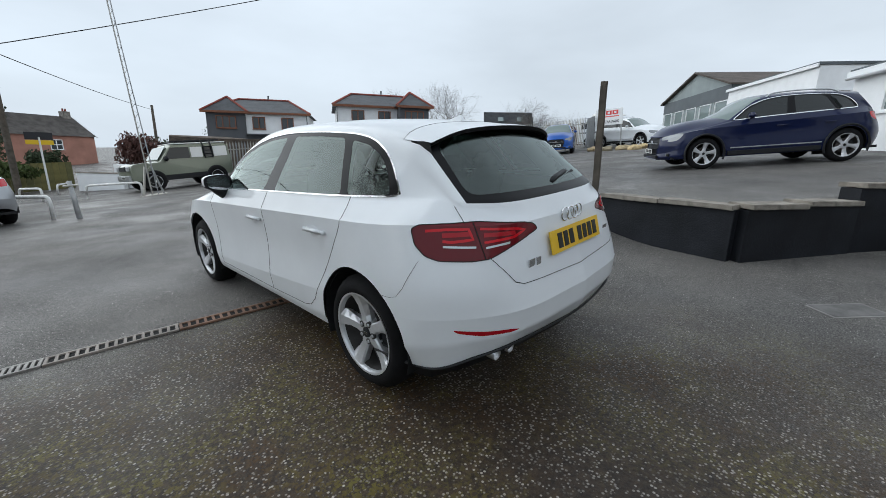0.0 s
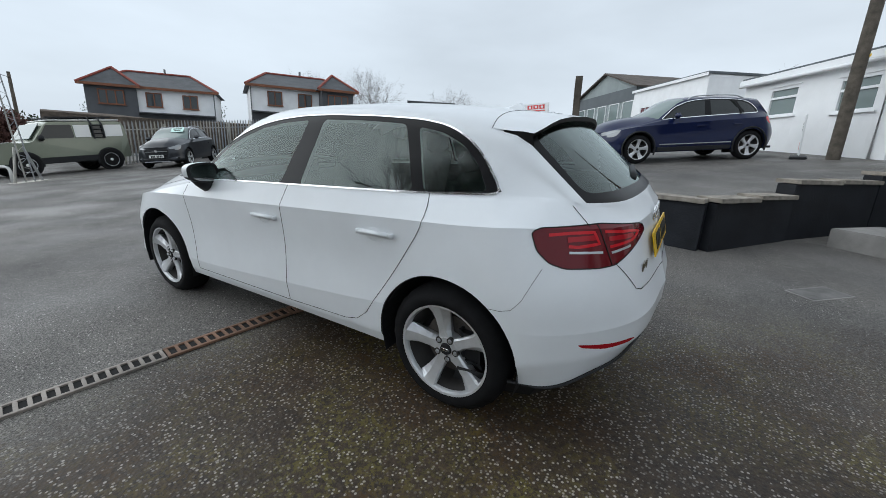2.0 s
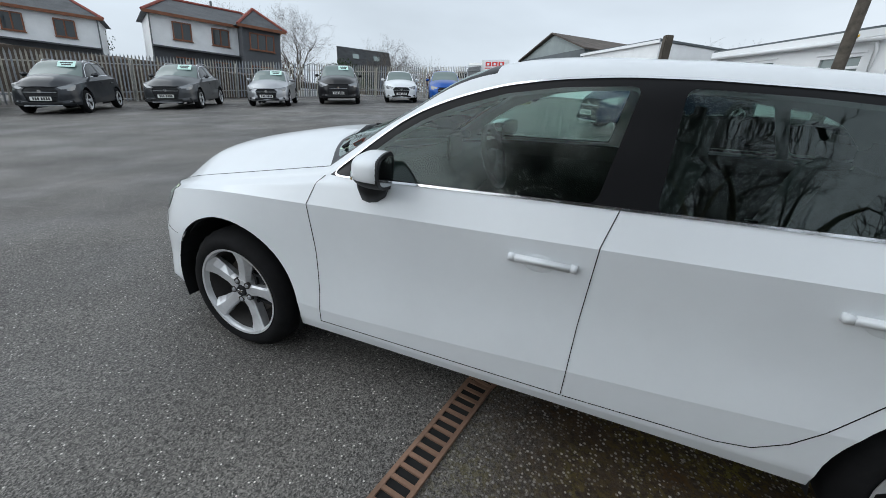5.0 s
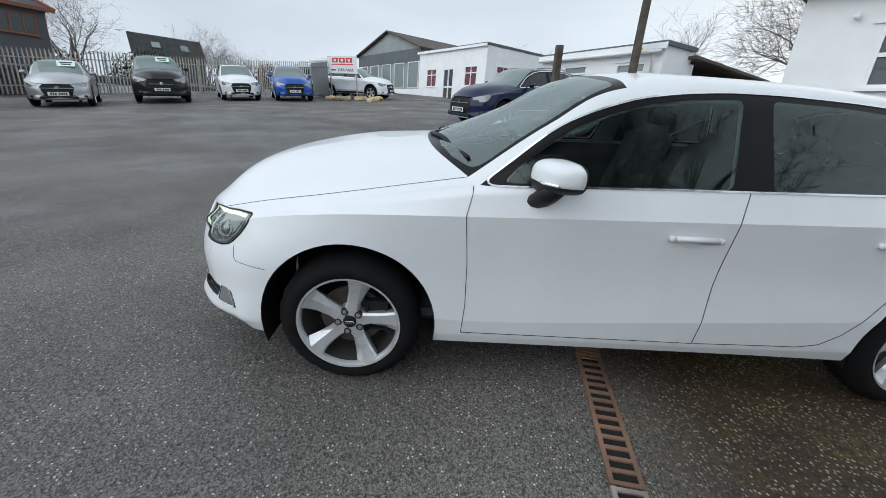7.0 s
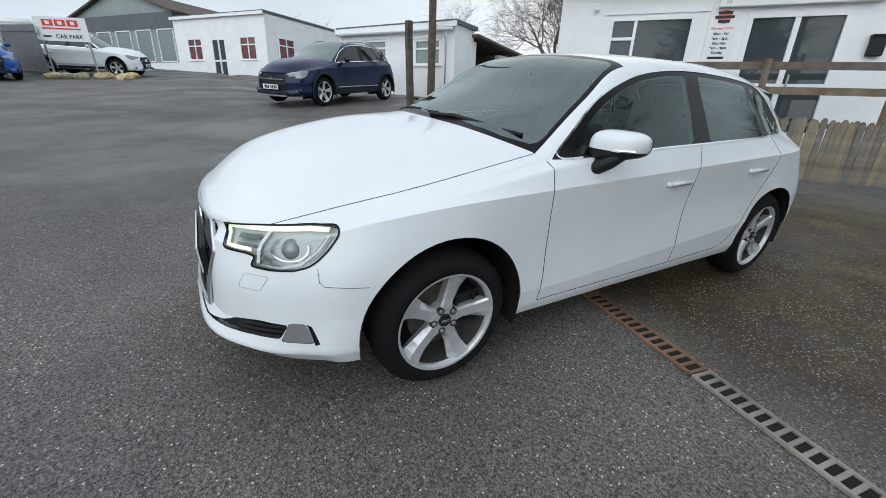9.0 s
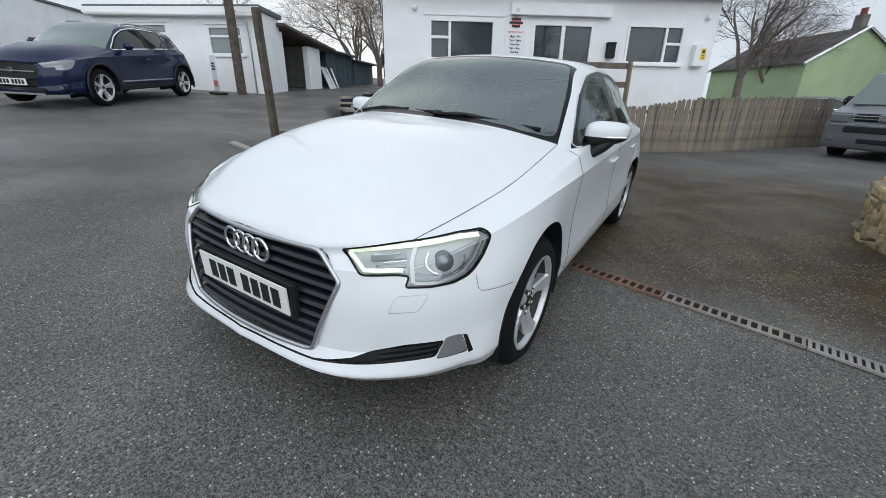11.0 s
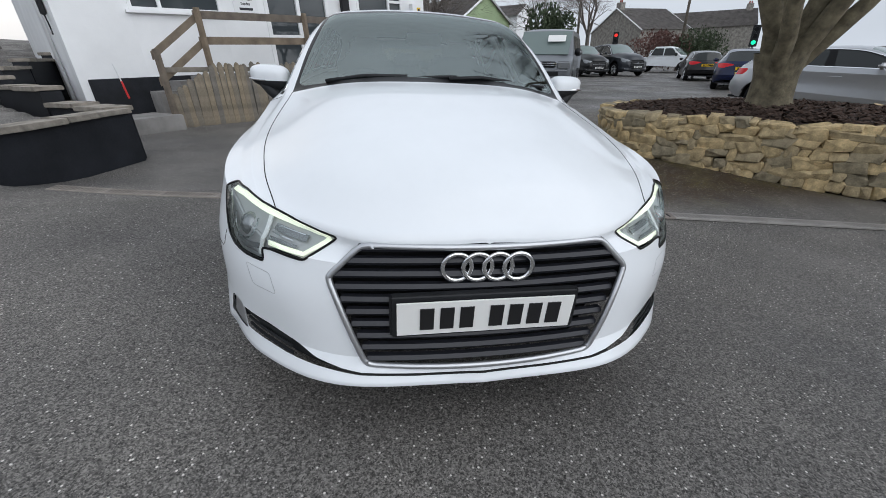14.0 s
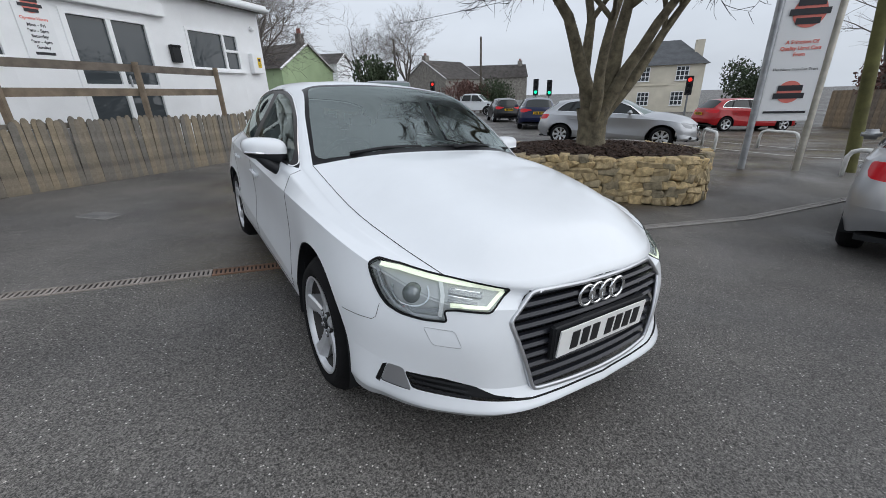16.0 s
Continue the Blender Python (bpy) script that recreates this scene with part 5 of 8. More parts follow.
def boxy_vehicle(name, label, m, paint, outline, width, glass, lights, wheels, r, waist, lean=0.10, category="car", extra=None):
    """An upright vehicle from its side outline: the skin leans in above the waist. glass: side panes as outlines."""
    car = thing(name, m, label, category)
    w = width / 2
    half = lambda z: w - lean * max(z - waist, 0) - .04 * max(.45 - z, 0)  # noqa: E731
    bm = bmesh.new()
    ring = dense(rounded(outline, .10, 4), .25)[:-1]
    rows = []
    for k in (-1, -.93, -.5, 0, .5, .93, 1):
        rows.append([bm.verts.new((k * half(z), y - math.copysign(.05 * abs(k) ** 3, y), z - (.05 * abs(k) ** 6 if z > waist else 0))) for y, z in ring])
    n = len(ring)
    for a, b in zip(rows, rows[1:]):
        for i in range(n):
            bm.faces.new((a[i], a[(i + 1) % n], b[(i + 1) % n], b[i]))
    bm.faces.new(rows[0]), bm.faces.new(rows[-1][::-1])
    body = part("body", bm, paint, car)
    for poly in glass:
        for s in (1, -1):
            b = bmesh.new()
            b.faces.new([b.verts.new((s * (half(z) + .006), y, z)) for y, z in rounded(poly, .04, 3)])
            part("side_window", b, FAR_GLASS, body)
    for (x, y, z), size, mat, nm, tilt in lights:
        for s in ((1, -1) if x else (1,)):
            b = shaped_box(size, (0, 0, 0), min(size) * .3)
            part(nm, b, mat, body).matrix_local = pose(s * x, y, z, tilt, 0, 0)
    for y in wheels:
        for s in (1, -1):
            build_wheel(car, (s * (w - .085), y, r), s, r=r, rim=r * .66, fine=False)
            pts = [(s * (w - .01), y + (r + .05) * math.cos(a), r + (r + .05) * math.sin(a)) for a in np.linspace(-.2, 3.34, 18)]
            part("arch_trim", tube_along(pts, .035, sides=6, up=Vector((1, 0, 0))), BLACK_PLASTIC, car)
            b = lathe([(w - .20, r + .04), (w + .008, r + .04), (w + .008, 0)], 24)
            b.transform(Matrix.Diagonal((s, 1, 1, 1)))
            part("wheel_well", b, DARK_GAP, car).location = (0, y, r + .02)
    for s in (1, -1):
        yy = max(p[0] for p in glass[0]) - .05
        part("door_mirror", shaped_box((.20, .14, .22), (s * (w + .08), yy, waist + .12), .04), BLACK_PLASTIC, car, smooth=True)
    if extra:
        extra(car, half)
    return car


def van_extra(car, half):
    part("price_card", shaped_box((.55, .012, .26), (0, 0, 0), .004), PLATE_WHITE, car, "white price card").matrix_local = pose(-.35, 1.53, 1.66, 44, 0, 0)
    part("lower_intake", shaped_box((.62, .06, .10), (0, 2.455, .42), .02), BLACK_PLASTIC, car)
    part("bumper_crease", shaped_box((1.72, .03, .02), (0, 2.462, .76), .006), SATIN, car)
    for k in (-1, 1):
        part("mirror_cap", shaped_box((.22, .12, .20), (k * 1.06, 1.28, 1.26), .05), P_VAN, car, smooth=True)


VAN_SIDE = [(2.42, .22), (2.46, .45), (2.46, .78), (2.36, 1.00), (1.92, 1.14), (1.12, 1.90), (.9, 1.955), (-2.30, 1.96), (-2.44, 1.80), (-2.44, .30)]
boxy_vehicle("grey_van", "grey camper van with a price card in the windscreen", on_ground(-5.95, -11.9, -29.3), P_VAN, VAN_SIDE, 1.90,
             [[(1.35, 1.22), (.35, 1.22), (.35, 1.75), (1.02, 1.75)], [(.25, 1.22), (-.95, 1.22), (-.95, 1.75), (.25, 1.75)], [(-1.05, 1.22), (-2.2, 1.22), (-2.2, 1.75), (-1.05, 1.75)]],
             [((0, 1.525, 1.535), (1.56, .02, .98), SCREEN_GLASS, "windscreen", 46.5), ((.72, 2.40, .90), (.40, .14, .22), FAR_LAMP, "headlamp", 0), ((0, 2.43, .92), (.98, .09, .17), BLACK_PLASTIC, "grille", 0), ((0, 2.475, .955), (.98, .03, .02), CHROME, "grille_bar", 0), ((0, 2.475, .895), (.98, .03, .02), CHROME, "grille_bar", 0), ((0, 2.46, .66), (1.20, .06, .13), BLACK_PLASTIC, "air_intake", 0), ((0, 2.485, .92), (.15, .03, .15), CHROME, "badge_disc", 0), ((.78, 2.45, .45), (.13, .05, .09), FAR_LAMP, "fog_lamp", 0)],
             (1.50, -1.50), .335, 1.15, .22, category="van", extra=van_extra)


def camper_extra(car, half):
    # roof rails with a white roof box and a grey side stripe
    for k in (-1, 1):
        part("roof_bar", tube_along([(k * .66, .6, 2.03), (k * .66, -2.1, 2.03)], .03), SATIN, car)
        part("side_stripe", shaped_box((.012, 4.0, .10), (k * .955, -.2, 1.02), .003), CLAD_STRIPE, car)
    part("roof_box", shaped_box((1.0, 1.5, .26), (0, -.7, 2.16), .08), PLATE_WHITE, car, smooth=True)
    part("roof_vent", shaped_box((.5, .5, .12), (0, .45, 2.03), .04), PLATE_WHITE, car)


CLAD_STRIPE = plain("grey_stripe", (0.20, 0.21, 0.22), 0.5)
boxy_vehicle("white_camper", "white camper van with a roof box behind the car park sign", on_ground(27.6, 8.6, -166.6), WHITE_PAINT, VAN_SIDE, 1.90,
             [[(1.35, 1.22), (.35, 1.22), (.35, 1.75), (1.02, 1.75)], [(.15, 1.28), (-.85, 1.28), (-.85, 1.72), (.15, 1.72)], [(-1.15, 1.28), (-2.1, 1.28), (-2.1, 1.72), (-1.15, 1.72)]],
             [((0, 1.50, 1.54), (1.46, .02, .88), SCREEN_GLASS, "windscreen", 43), ((.72, 2.40, .90), (.40, .14, .22), LAMP_BOWL, "headlamp", 0), ((0, 2.43, .92), (.98, .09, .17), BLACK_PLASTIC, "grille", 0)],
             (1.50, -1.50), .335, 1.15, .16, category="van", extra=camper_extra)


def offroad_extra(car, half):
    # white roof with a black rack, pale panels behind the doors, a ladder, plain white steel wheels, black sills
    part("white_roof", shaped_box((1.72, 2.35, .05), (0, -.80, 1.945), .02), PLATE_WHITE, car, smooth=True)
    part("rack_tray", shaped_box((1.40, 1.95, .03), (0, -.72, 2.05), .01), BLACK_PLASTIC, car)
    for s in (1, -1):
        part("roof_bar", tube_along([(s * .70, .35, 2.06), (s * .70, -1.75, 2.06)], .028), BLACK_PLASTIC, car)
        for k in range(3):
            part("rack_foot", shaped_box((.04, .10, .12), (s * .70, .1 - .8 * k, 1.99), .01), BLACK_PLASTIC, car)
        x = half(1.5) + .005
        part("white_panel", shaped_box((.022, .50, .46), (s * x, -.58, 1.535), .004), PLATE_WHITE, car)
        part("white_panel", shaped_box((.022, .62, .46), (s * x, -1.62, 1.535), .004), PLATE_WHITE, car)
        part("sill_trim", shaped_box((.06, 1.75, .24), (s * .962, 0, .52), .02), BLACK_PLASTIC, car)
        for y in (1.295, -1.295):
            b = lathe([(.03, .262), (.045, .25), (.02, .20), (.05, .14), (.05, .06), (.07, .05), (.07, 0)], 24)
            b.transform(pose(s * .925, y, .40) @ Matrix.Diagonal((s, 1, 1, 1)))
            part("steel_wheel_face", b, PLATE_WHITE, car, "white steel wheel", smooth=True)
            for k in range(8):
                b = lathe([(0, .024), (.012, .024), (.012, 0)], 8)
                b.transform(pose(s * .962, y + .175 * math.cos(.785 * k), .40 + .175 * math.sin(.785 * k)) @ Matrix.Diagonal((s, 1, 1, 1)))
                part("wheel_slot", b, DARK_GAP, car)
    for dy in (-.17, .17):
        part("side_ladder_rail", tube_along([(-1.0, -1.08 + dy, 1.24), (-.99, -1.08 + dy, 1.80), (-.78, -1.08 + dy, 2.05)], .032), BLACK_PLASTIC, car)
    for k in range(4):
        part("ladder_rung", tube_along([(-1.0, -1.25, 1.28 + .16 * k), (-1.0, -.91, 1.28 + .16 * k)], .022), BLACK_PLASTIC, car)
    number_plate(car, pose(0, 2.18, .62), False)
    b = lathe([(-.10, .0), (-.10, .36), (.10, .36), (.10, 0)], 24)
    b.transform(pose(.1, -2.20, 1.05, 0, 0, 90))
    part("spare_wheel", b, RUBBER, car)


boxy_vehicle("green_offroader", "grey-green off-roader with white roof, black rack and white steel wheels", on_ground(3.05, 19.2, 96), P_GREEN,
             [(2.12, .46), (2.14, 1.02), (2.02, 1.17), (1.00, 1.24), (.52, 1.88), (.36, 1.93), (-1.95, 1.93), (-2.08, 1.80), (-2.12, 1.1), (-2.10, .46)], 1.95,
             [[(.78, 1.30), (-.28, 1.30), (-.28, 1.78), (.46, 1.78)], [(-.86, 1.32), (-1.28, 1.32), (-1.28, 1.76), (-.86, 1.76)]],
             [((0, .79, 1.57), (1.60, .02, .66), SCREEN_GLASS, "windscreen", 36), ((.70, 2.12, 1.0), (.30, .08, .20), LAMP_INNER, "headlamp", 0), ((0, 2.12, 1.0), (.9, .08, .18), BLACK_PLASTIC, "grille", 0), ((0, 2.13, .60), (1.7, .10, .26), SATIN, "skid_plate", 0)],
             (1.295, -1.295), .40, 1.20, .08, extra=offroad_extra)


def pickup_extra(car, half):
    b = bmesh.new()
    box_bm(b, (1.5, 1.45, .04), (0, -1.75, 1.06))
    part("load_bed", b, BLACK_PLASTIC, car)
    part("style_bar", tube_along([(-.72, -1.05, 1.06), (-.66, -.98, 1.55), (.66, -.98, 1.55), (.72, -1.05, 1.06)], .035), SATIN, car)


boxy_vehicle("white_pickup", "white double-cab pickup truck near the exit", on_ground(-22.0, -27.8, 38.8), WHITE_PAINT,
             [(2.55, .42), (2.58, .85), (2.45, 1.08), (1.30, 1.18), (.62, 1.76), (.40, 1.82), (-.70, 1.80), (-1.02, 1.20), (-1.08, 1.08), (-2.60, 1.08), (-2.62, .50)], 1.92,
             [[(1.0, 1.20), (.08, 1.20), (.08, 1.68), (.60, 1.68)], [(0.0, 1.20), (-.85, 1.20), (-.66, 1.68), (0.0, 1.68)]],
             [((0, .96, 1.48), (1.55, .02, .72), SCREEN_GLASS, "windscreen", 50), ((.74, 2.52, .92), (.34, .10, .18), LAMP_INNER, "headlamp", 0), ((0, 2.55, .88), (1.0, .06, .24), BLACK_PLASTIC, "grille", 0), ((.86, -2.60, .90), (.14, .06, .34), RED_LENS, "tail_lamp", 0)],
             (1.55, -1.54), .375, 1.15, .16, extra=pickup_extra)


# ---- buildings, walls and fences ----
SLATE = surface("roof_slate", (0.075, 0.080, 0.088), 0.7, vary=0.35, scale=1.5, fine=25, bump=0.5, depth=0.02)
OLD_SLATE = surface("old_slate", (0.17, 0.155, 0.145), 0.85, vary=0.4, scale=1.5, fine=16, bump=0.6, depth=0.03)
RIDGE_RED = surface("red_ridge_tile", (0.25, 0.062, 0.045), 0.8, vary=0.3, scale=4)
BROWN_TRIM = surface("brown_trim", (0.20, 0.075, 0.035), 0.6, vary=0.25, scale=4)
CLAD_GREY = surface("grey_cladding", (0.085, 0.090, 0.100), 0.75, vary=0.15, scale=1.0, fine=40)
CREAM = surface("cream_render", (0.66, 0.61, 0.50), 0.85, vary=0.12, scale=0.8, fine=40)
PINK = surface("pink_render", (0.42, 0.215, 0.165), 0.9, vary=0.22, scale=0.7, fine=30)
GREEN_WALL = surface("pale_green_render", (0.36, 0.46, 0.27), 0.85, vary=0.12, scale=0.8, fine=30)
STONE_GREY = surface("grey_rubble", (0.25, 0.235, 0.21), 0.9, vary=0.5, scale=3, fine=20, bump=0.6, depth=0.03)
METAL_GREY = surface("grey_sheet_metal", (0.27, 0.31, 0.31), 0.6, vary=0.15, scale=1.0, fine=30)
METAL_DARK = surface("slate_sheet_metal", (0.10, 0.115, 0.125), 0.6, vary=0.15, scale=1.0, fine=30)
RUSTY_ROOF = surface("rusty_sheet_roof", (0.095, 0.078, 0.066), 0.85, vary=0.45, scale=1.2, fine=14, bump=0.5, depth=0.02)
WINDOW_DARK = plain("window_glass", (0.052, 0.061, 0.067), 0.02, spec=0.5)
WINDOW_PALE = plain("blinded_window", (0.20, 0.245, 0.24), 0.06, spec=0.5)
MULCH = surface("bark_mulch", (0.050, 0.030, 0.022), 0.95, vary=0.6, scale=30, fine=160, bump=1.0, depth=0.02)
MULCH_CHIP = surface("bark_chip", (0.070, 0.042, 0.030), 0.9, vary=0.5, scale=30, fine=120)
RUBBLE = surface("buff_rubble", (0.46, 0.375, 0.235), 0.9, vary=0.5, scale=9, fine=70, bump=0.7, each=0.30, depth=0.012)
JOINT = surface("earth_joint", (0.075, 0.065, 0.050), 0.95, vary=0.4, scale=9)
BARK = surface("tree_bark", (0.175, 0.150, 0.098), 0.9, vary=0.6, scale=9, fine=38, bump=0.9, depth=0.012)
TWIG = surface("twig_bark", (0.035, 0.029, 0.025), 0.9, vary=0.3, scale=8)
# paler copy for distant trees, haze mixed into the bark colour
FAR_TWIG = surface("hazed_far_twigs", (0.16, 0.14, 0.125), 0.95, vary=0.25, scale=3)
LEAF = surface("evergreen_leaf", (0.045, 0.065, 0.030), 0.8, vary=0.5, scale=2, fine=8)
LEAF_RED = surface("russet_leaf", (0.115, 0.055, 0.045), 0.85, vary=0.4, scale=2, fine=8)
GRASS = surface("verge_grass", (0.075, 0.105, 0.030), 0.9, vary=0.4, scale=3, fine=60)
SIGN_WHITE = plain("sign_white", (0.80, 0.81, 0.82), 0.35)
SIGN_RED = plain("sign_red", (0.62, 0.045, 0.045), 0.4)
SIGN_PINK = plain("sign_pale_red", (0.72, 0.19, 0.15), 0.4)
SIGN_BLACK = plain("sign_black", (0.015, 0.015, 0.02), 0.4)
SIGN_YELLOW = plain("sign_yellow", (0.75, 0.50, 0.01), 0.4)
STEEL_DARK = surface("painted_grey_steel", (0.16, 0.17, 0.175), 0.5, vary=0.2, scale=3)
WHITE_STEEL = surface("white_painted_steel", (0.68, 0.68, 0.66), 0.5, vary=0.2, scale=6)
RAIL_LAMP_GREEN = plain("green_signal", (0.02, 0.75, 0.35), 0.3, emit=0.9)
RAIL_LAMP_RED = plain("red_signal", (0.85, 0.03, 0.02), 0.3, emit=0.7)
PIPE_WHITE = plain("white_pipe", (0.72, 0.73, 0.74), 0.4)


def solid(name, size, m, mat, parent=None, bevel=0.0, label=""):
    """A box with its base's middle at a pose; under a parent the pose is the parent's own."""
    bm = bmesh.new()
    box_bm(bm, size, (0, 0, size[2] / 2))
    ob = part(name, bm, mat, parent, label, bevel=bevel)
    if parent:
        ob.matrix_local = m
    else:
        ob.matrix_world = m
    return ob


def along(a, b, z=0.0):
    """The pose at a place a, with x towards b, and the length from a to b."""
    d = Vector((b[0] - a[0], b[1] - a[1]))
    return pose(a[0], a[1], z, 0, 0, math.degrees(math.atan2(d.y, d.x))), d.length


def window_unit(parent, x, z, w, h, mull=(), transom=(), frame=UPVC, glass=WINDOW_DARK, y=0.0, sill=True, name="window", t=.06):
    """A window on a wall that faces -y of its parent: a frame with bars, panes set back, a sill."""
    win = new(name)
    win.parent = parent
    win.location = (x, y, z)
    for nm, sx, sz, px, pz in (("frame_head", w, t, 0, h - t / 2), ("frame_foot", w, t, 0, t / 2), ("frame_jamb", t, h - 2 * t, -w / 2 + t / 2, h / 2), ("frame_jamb", t, h - 2 * t, w / 2 - t / 2, h / 2)):
        bm = bmesh.new()
        box_bm(bm, (sx, .07, sz), (px, -.015, pz))
        part(nm, bm, frame, win)
    for mx in mull:
        bm = bmesh.new()
        box_bm(bm, (t, .06, h - 2 * t), (mx, -.015, h / 2))
        part("mullion", bm, frame, win)
    for x0, x1, tz in transom:
        bm = bmesh.new()
        box_bm(bm, (x1 - x0, .055, t), ((x0 + x1) / 2, -.015, tz))
        part("transom", bm, frame, win)
    bm = bmesh.new()
    box_bm(bm, (w - t, .012, h - t), (0, .012, h / 2))
    part("pane", bm, glass, win)
    if sill:
        bm = bmesh.new()
        box_bm(bm, (w + .12, .12, .045), (0, -.05, -.02))
        part("window_sill", bm, frame, win)
    return win


def lettering(text, size, m, mat, parent=None, name="lettering", bold=0.0):
    cu = bpy.data.curves.new(name, "FONT")
    cu.body, cu.size, cu.align_x, cu.extrude, cu.offset = text, size, "CENTER", 0.001, bold
    tmp = bpy.data.objects.new(name, cu)
    me = bpy.data.meshes.new_from_object(tmp)
    bpy.data.objects.remove(tmp)
    me.materials.append(mat)
    ob = new(name, me)
    if parent:
        ob.parent = parent
        ob.matrix_local = m
    else:
        ob.matrix_world = m
    return ob


def bar(parent, x, z, w, h, mat, y=-.012, name="sign_bar"):
    bm = bmesh.new()
    box_bm(bm, (w, .004, h), (x, y, z))
    return part(name, bm, mat, parent)


def prism(poly, depth, axis_y=True):
    """A bmesh of an outline (x, z) drawn out along y."""
    bm = bmesh.new()
    a = [bm.verts.new((x, 0, z)) for x, z in poly]
    b = [bm.verts.new((x, depth, z)) for x, z in poly]
    bm.faces.new(a), bm.faces.new(b[::-1])
    for i in range(len(poly)):
        bm.faces.new((a[i], b[i], b[(i + 1) % len(poly)], a[(i + 1) % len(poly)]))
    return bm


# -- the office: a white single-storey block behind a board fence --
def office():
    m, L = along((-1.318, -10.32), (5.253, -5.304), 0.2)
    off = thing("office_building", m, "white rendered single-storey sales office with black plinth", "building")
    f = new("front_wall")
    f.parent = off
    f.matrix_local = pose(L, 0, 0, 0, 0, 180)
    # here x runs from the corner by the steps to the far corner, and the front looks along -y
    face = m @ pose(L, 0, 0, 0, 0, 180)
    holes = [(.95, 2.55, 1.90, 2.80), (3.45, 5.05, .55, 2.80), (5.90, 7.42, 1.90, 2.80)]
    xs = sorted({-.12, L, *[v for h in holes for v in h[:2]]})
    for x0, x1 in zip(xs, xs[1:]):
        spans = [(0.0, 3.42)]
        for h in holes:
            if h[0] <= x0 + .01 and x1 <= h[1] + .01:
                spans = [(0.0, h[2]), (h[3], 3.42)]
        for z0, z1 in spans:
            solid("wall_panel", (x1 - x0, .25, z1 - z0), pose((x0 + x1) / 2, .125, z0), RENDER_WHITE, f)
    window_unit(f, 1.75, 1.90, 1.60, .90, mull=(-.30,), transom=((-.80, -.30, .50),), y=.03)
    window_unit(f, 6.66, 1.90, 1.52, .90, mull=(.28,), transom=((.28, .76, .48),), y=.03)
    d = window_unit(f, 4.25, .55, 1.60, 2.25, mull=(0.0,), transom=((-.80, .80, .95),), y=.03, sill=False, name="glazed_door", t=.09)
    part("door_handle", shaped_box((.03, .05, .22), (.10, -.07, 1.05), .008), SATIN, d)
    solid("door_hood", (2.5, .16, .26), pose(4.15, -.05, 2.90), RENDER_WHITE, f, .01)
    solid("window_head", (1.95, .03, .04), pose(1.8, -.012, 2.86), RENDER_WHITE, f)
    solid("plinth", (3.4, .03, .92), pose(1.70, -.012, -.12), PLINTH_BLACK, f)
    # side walls, roof, gutter
    solid("side_wall", (.25, 7.23, 3.42), pose(.005, 3.865, 0), RENDER_WHITE, f)
    solid("side_wall", (.25, 7.5, 3.42), pose(L - .125, 4.0, 0), RENDER_WHITE, f)
    solid("back_wall", (L, .25, 3.42), pose(L / 2, 7.6, 0), RENDER_WHITE, f)
    roof = part("roof", prism([(-.28, 3.42), (L + .15, 3.42), (L + .05, 3.62), (-.15, 3.62)], 8.1), OLD_SLATE, f)
    roof.location = (0, -.22, 0)
    solid("fascia", (L + .43, .03, .18), pose(L / 2 - .065, -.24, 3.40), UPVC, f)
    g = tube_along([(-.28, -.30, 3.45), (L + .15, -.30, 3.45)], .055, sides=8)
    part("gutter", g, PIPE_WHITE, f, smooth=True)
    for k in range(40):
        solid("roof_tile", (.15, .26, .05), pose(.08 + L * k / 40, -.10, 3.56, 14, 0, 0), RUSTY_ROOF, f)
    part("downpipe", tube_along([(-.22, 1.35, 3.42), (-.17, 1.35, 3.25), (-.165, 1.35, .3)], .035, sides=8), PIPE_WHITE, f, smooth=True)
    tagged_cam = new("security_camera")
    tagged(tagged_cam, "small white dome security camera on the office wall", "camera")
    tagged_cam.matrix_world = face @ pose(.62, -.06, 2.98)
    bm = bmesh.new()
    bmesh.ops.create_uvsphere(bm, u_segments=14, v_segments=10, radius=.055)
    part("camera_dome", bm, SIGN_WHITE, tagged_cam, smooth=True)
    part("camera_mount", shaped_box((.05, .10, .05), (0, .05, .05), .01), SIGN_WHITE, tagged_cam)
    cam2 = copy_thing(tagged_cam, face @ pose(L - .32, -.06, 2.98))
    # letter box, alarm box, cabinet
    def wall_thing(name, label, cat, x, z):
        t = thing(name, face @ pose(x, 0, z), label, cat)
        return t
    lb = wall_thing("letter_box", "black metal letter box on the office wall", "letter box", 5.50, 2.19)
    part("box_body", shaped_box((.22, .10, .34), (0, -.055, 0), .012), BLACK_PLASTIC, lb)
    part("box_lid", shaped_box((.24, .12, .05), (0, -.065, .16), .012), BLACK_GLOSS, lb)
    cab = wall_thing("meter_cabinet", "white meter cabinet with a yellow warning sticker", "cabinet", L - .40, 2.12)
    part("cabinet_body", shaped_box((.34, .14, .50), (0, -.075, 0), .01), UPVC, cab)
    bar(cab, .06, .03, .13, .26, SIGN_YELLOW, -.15, "warning_sticker")
    bar(cab, .06, .09, .07, .07, SIGN_BLACK, -.154)
    for k in range(2):
        bar(cab, .06, .0 - .05 * k, .08, .014, SIGN_BLACK, -.154)
    phone = wall_thing("wall_telephone", "black wall phone box with a hanging cable", "telephone", -.0, 1.9)
    phone.matrix_world = face @ pose(-.12, .62, 1.95, 0, 0, -90)
    part("phone_body", shaped_box((.13, .08, .24), (0, -.05, 0), .015), BLACK_PLASTIC, phone)
    part("phone_cable", tube_along([(.02, -.05, -.12), (.05, -.04, -.3), (.03, -.04, -.42)], .012), BLACK_PLASTIC, phone)
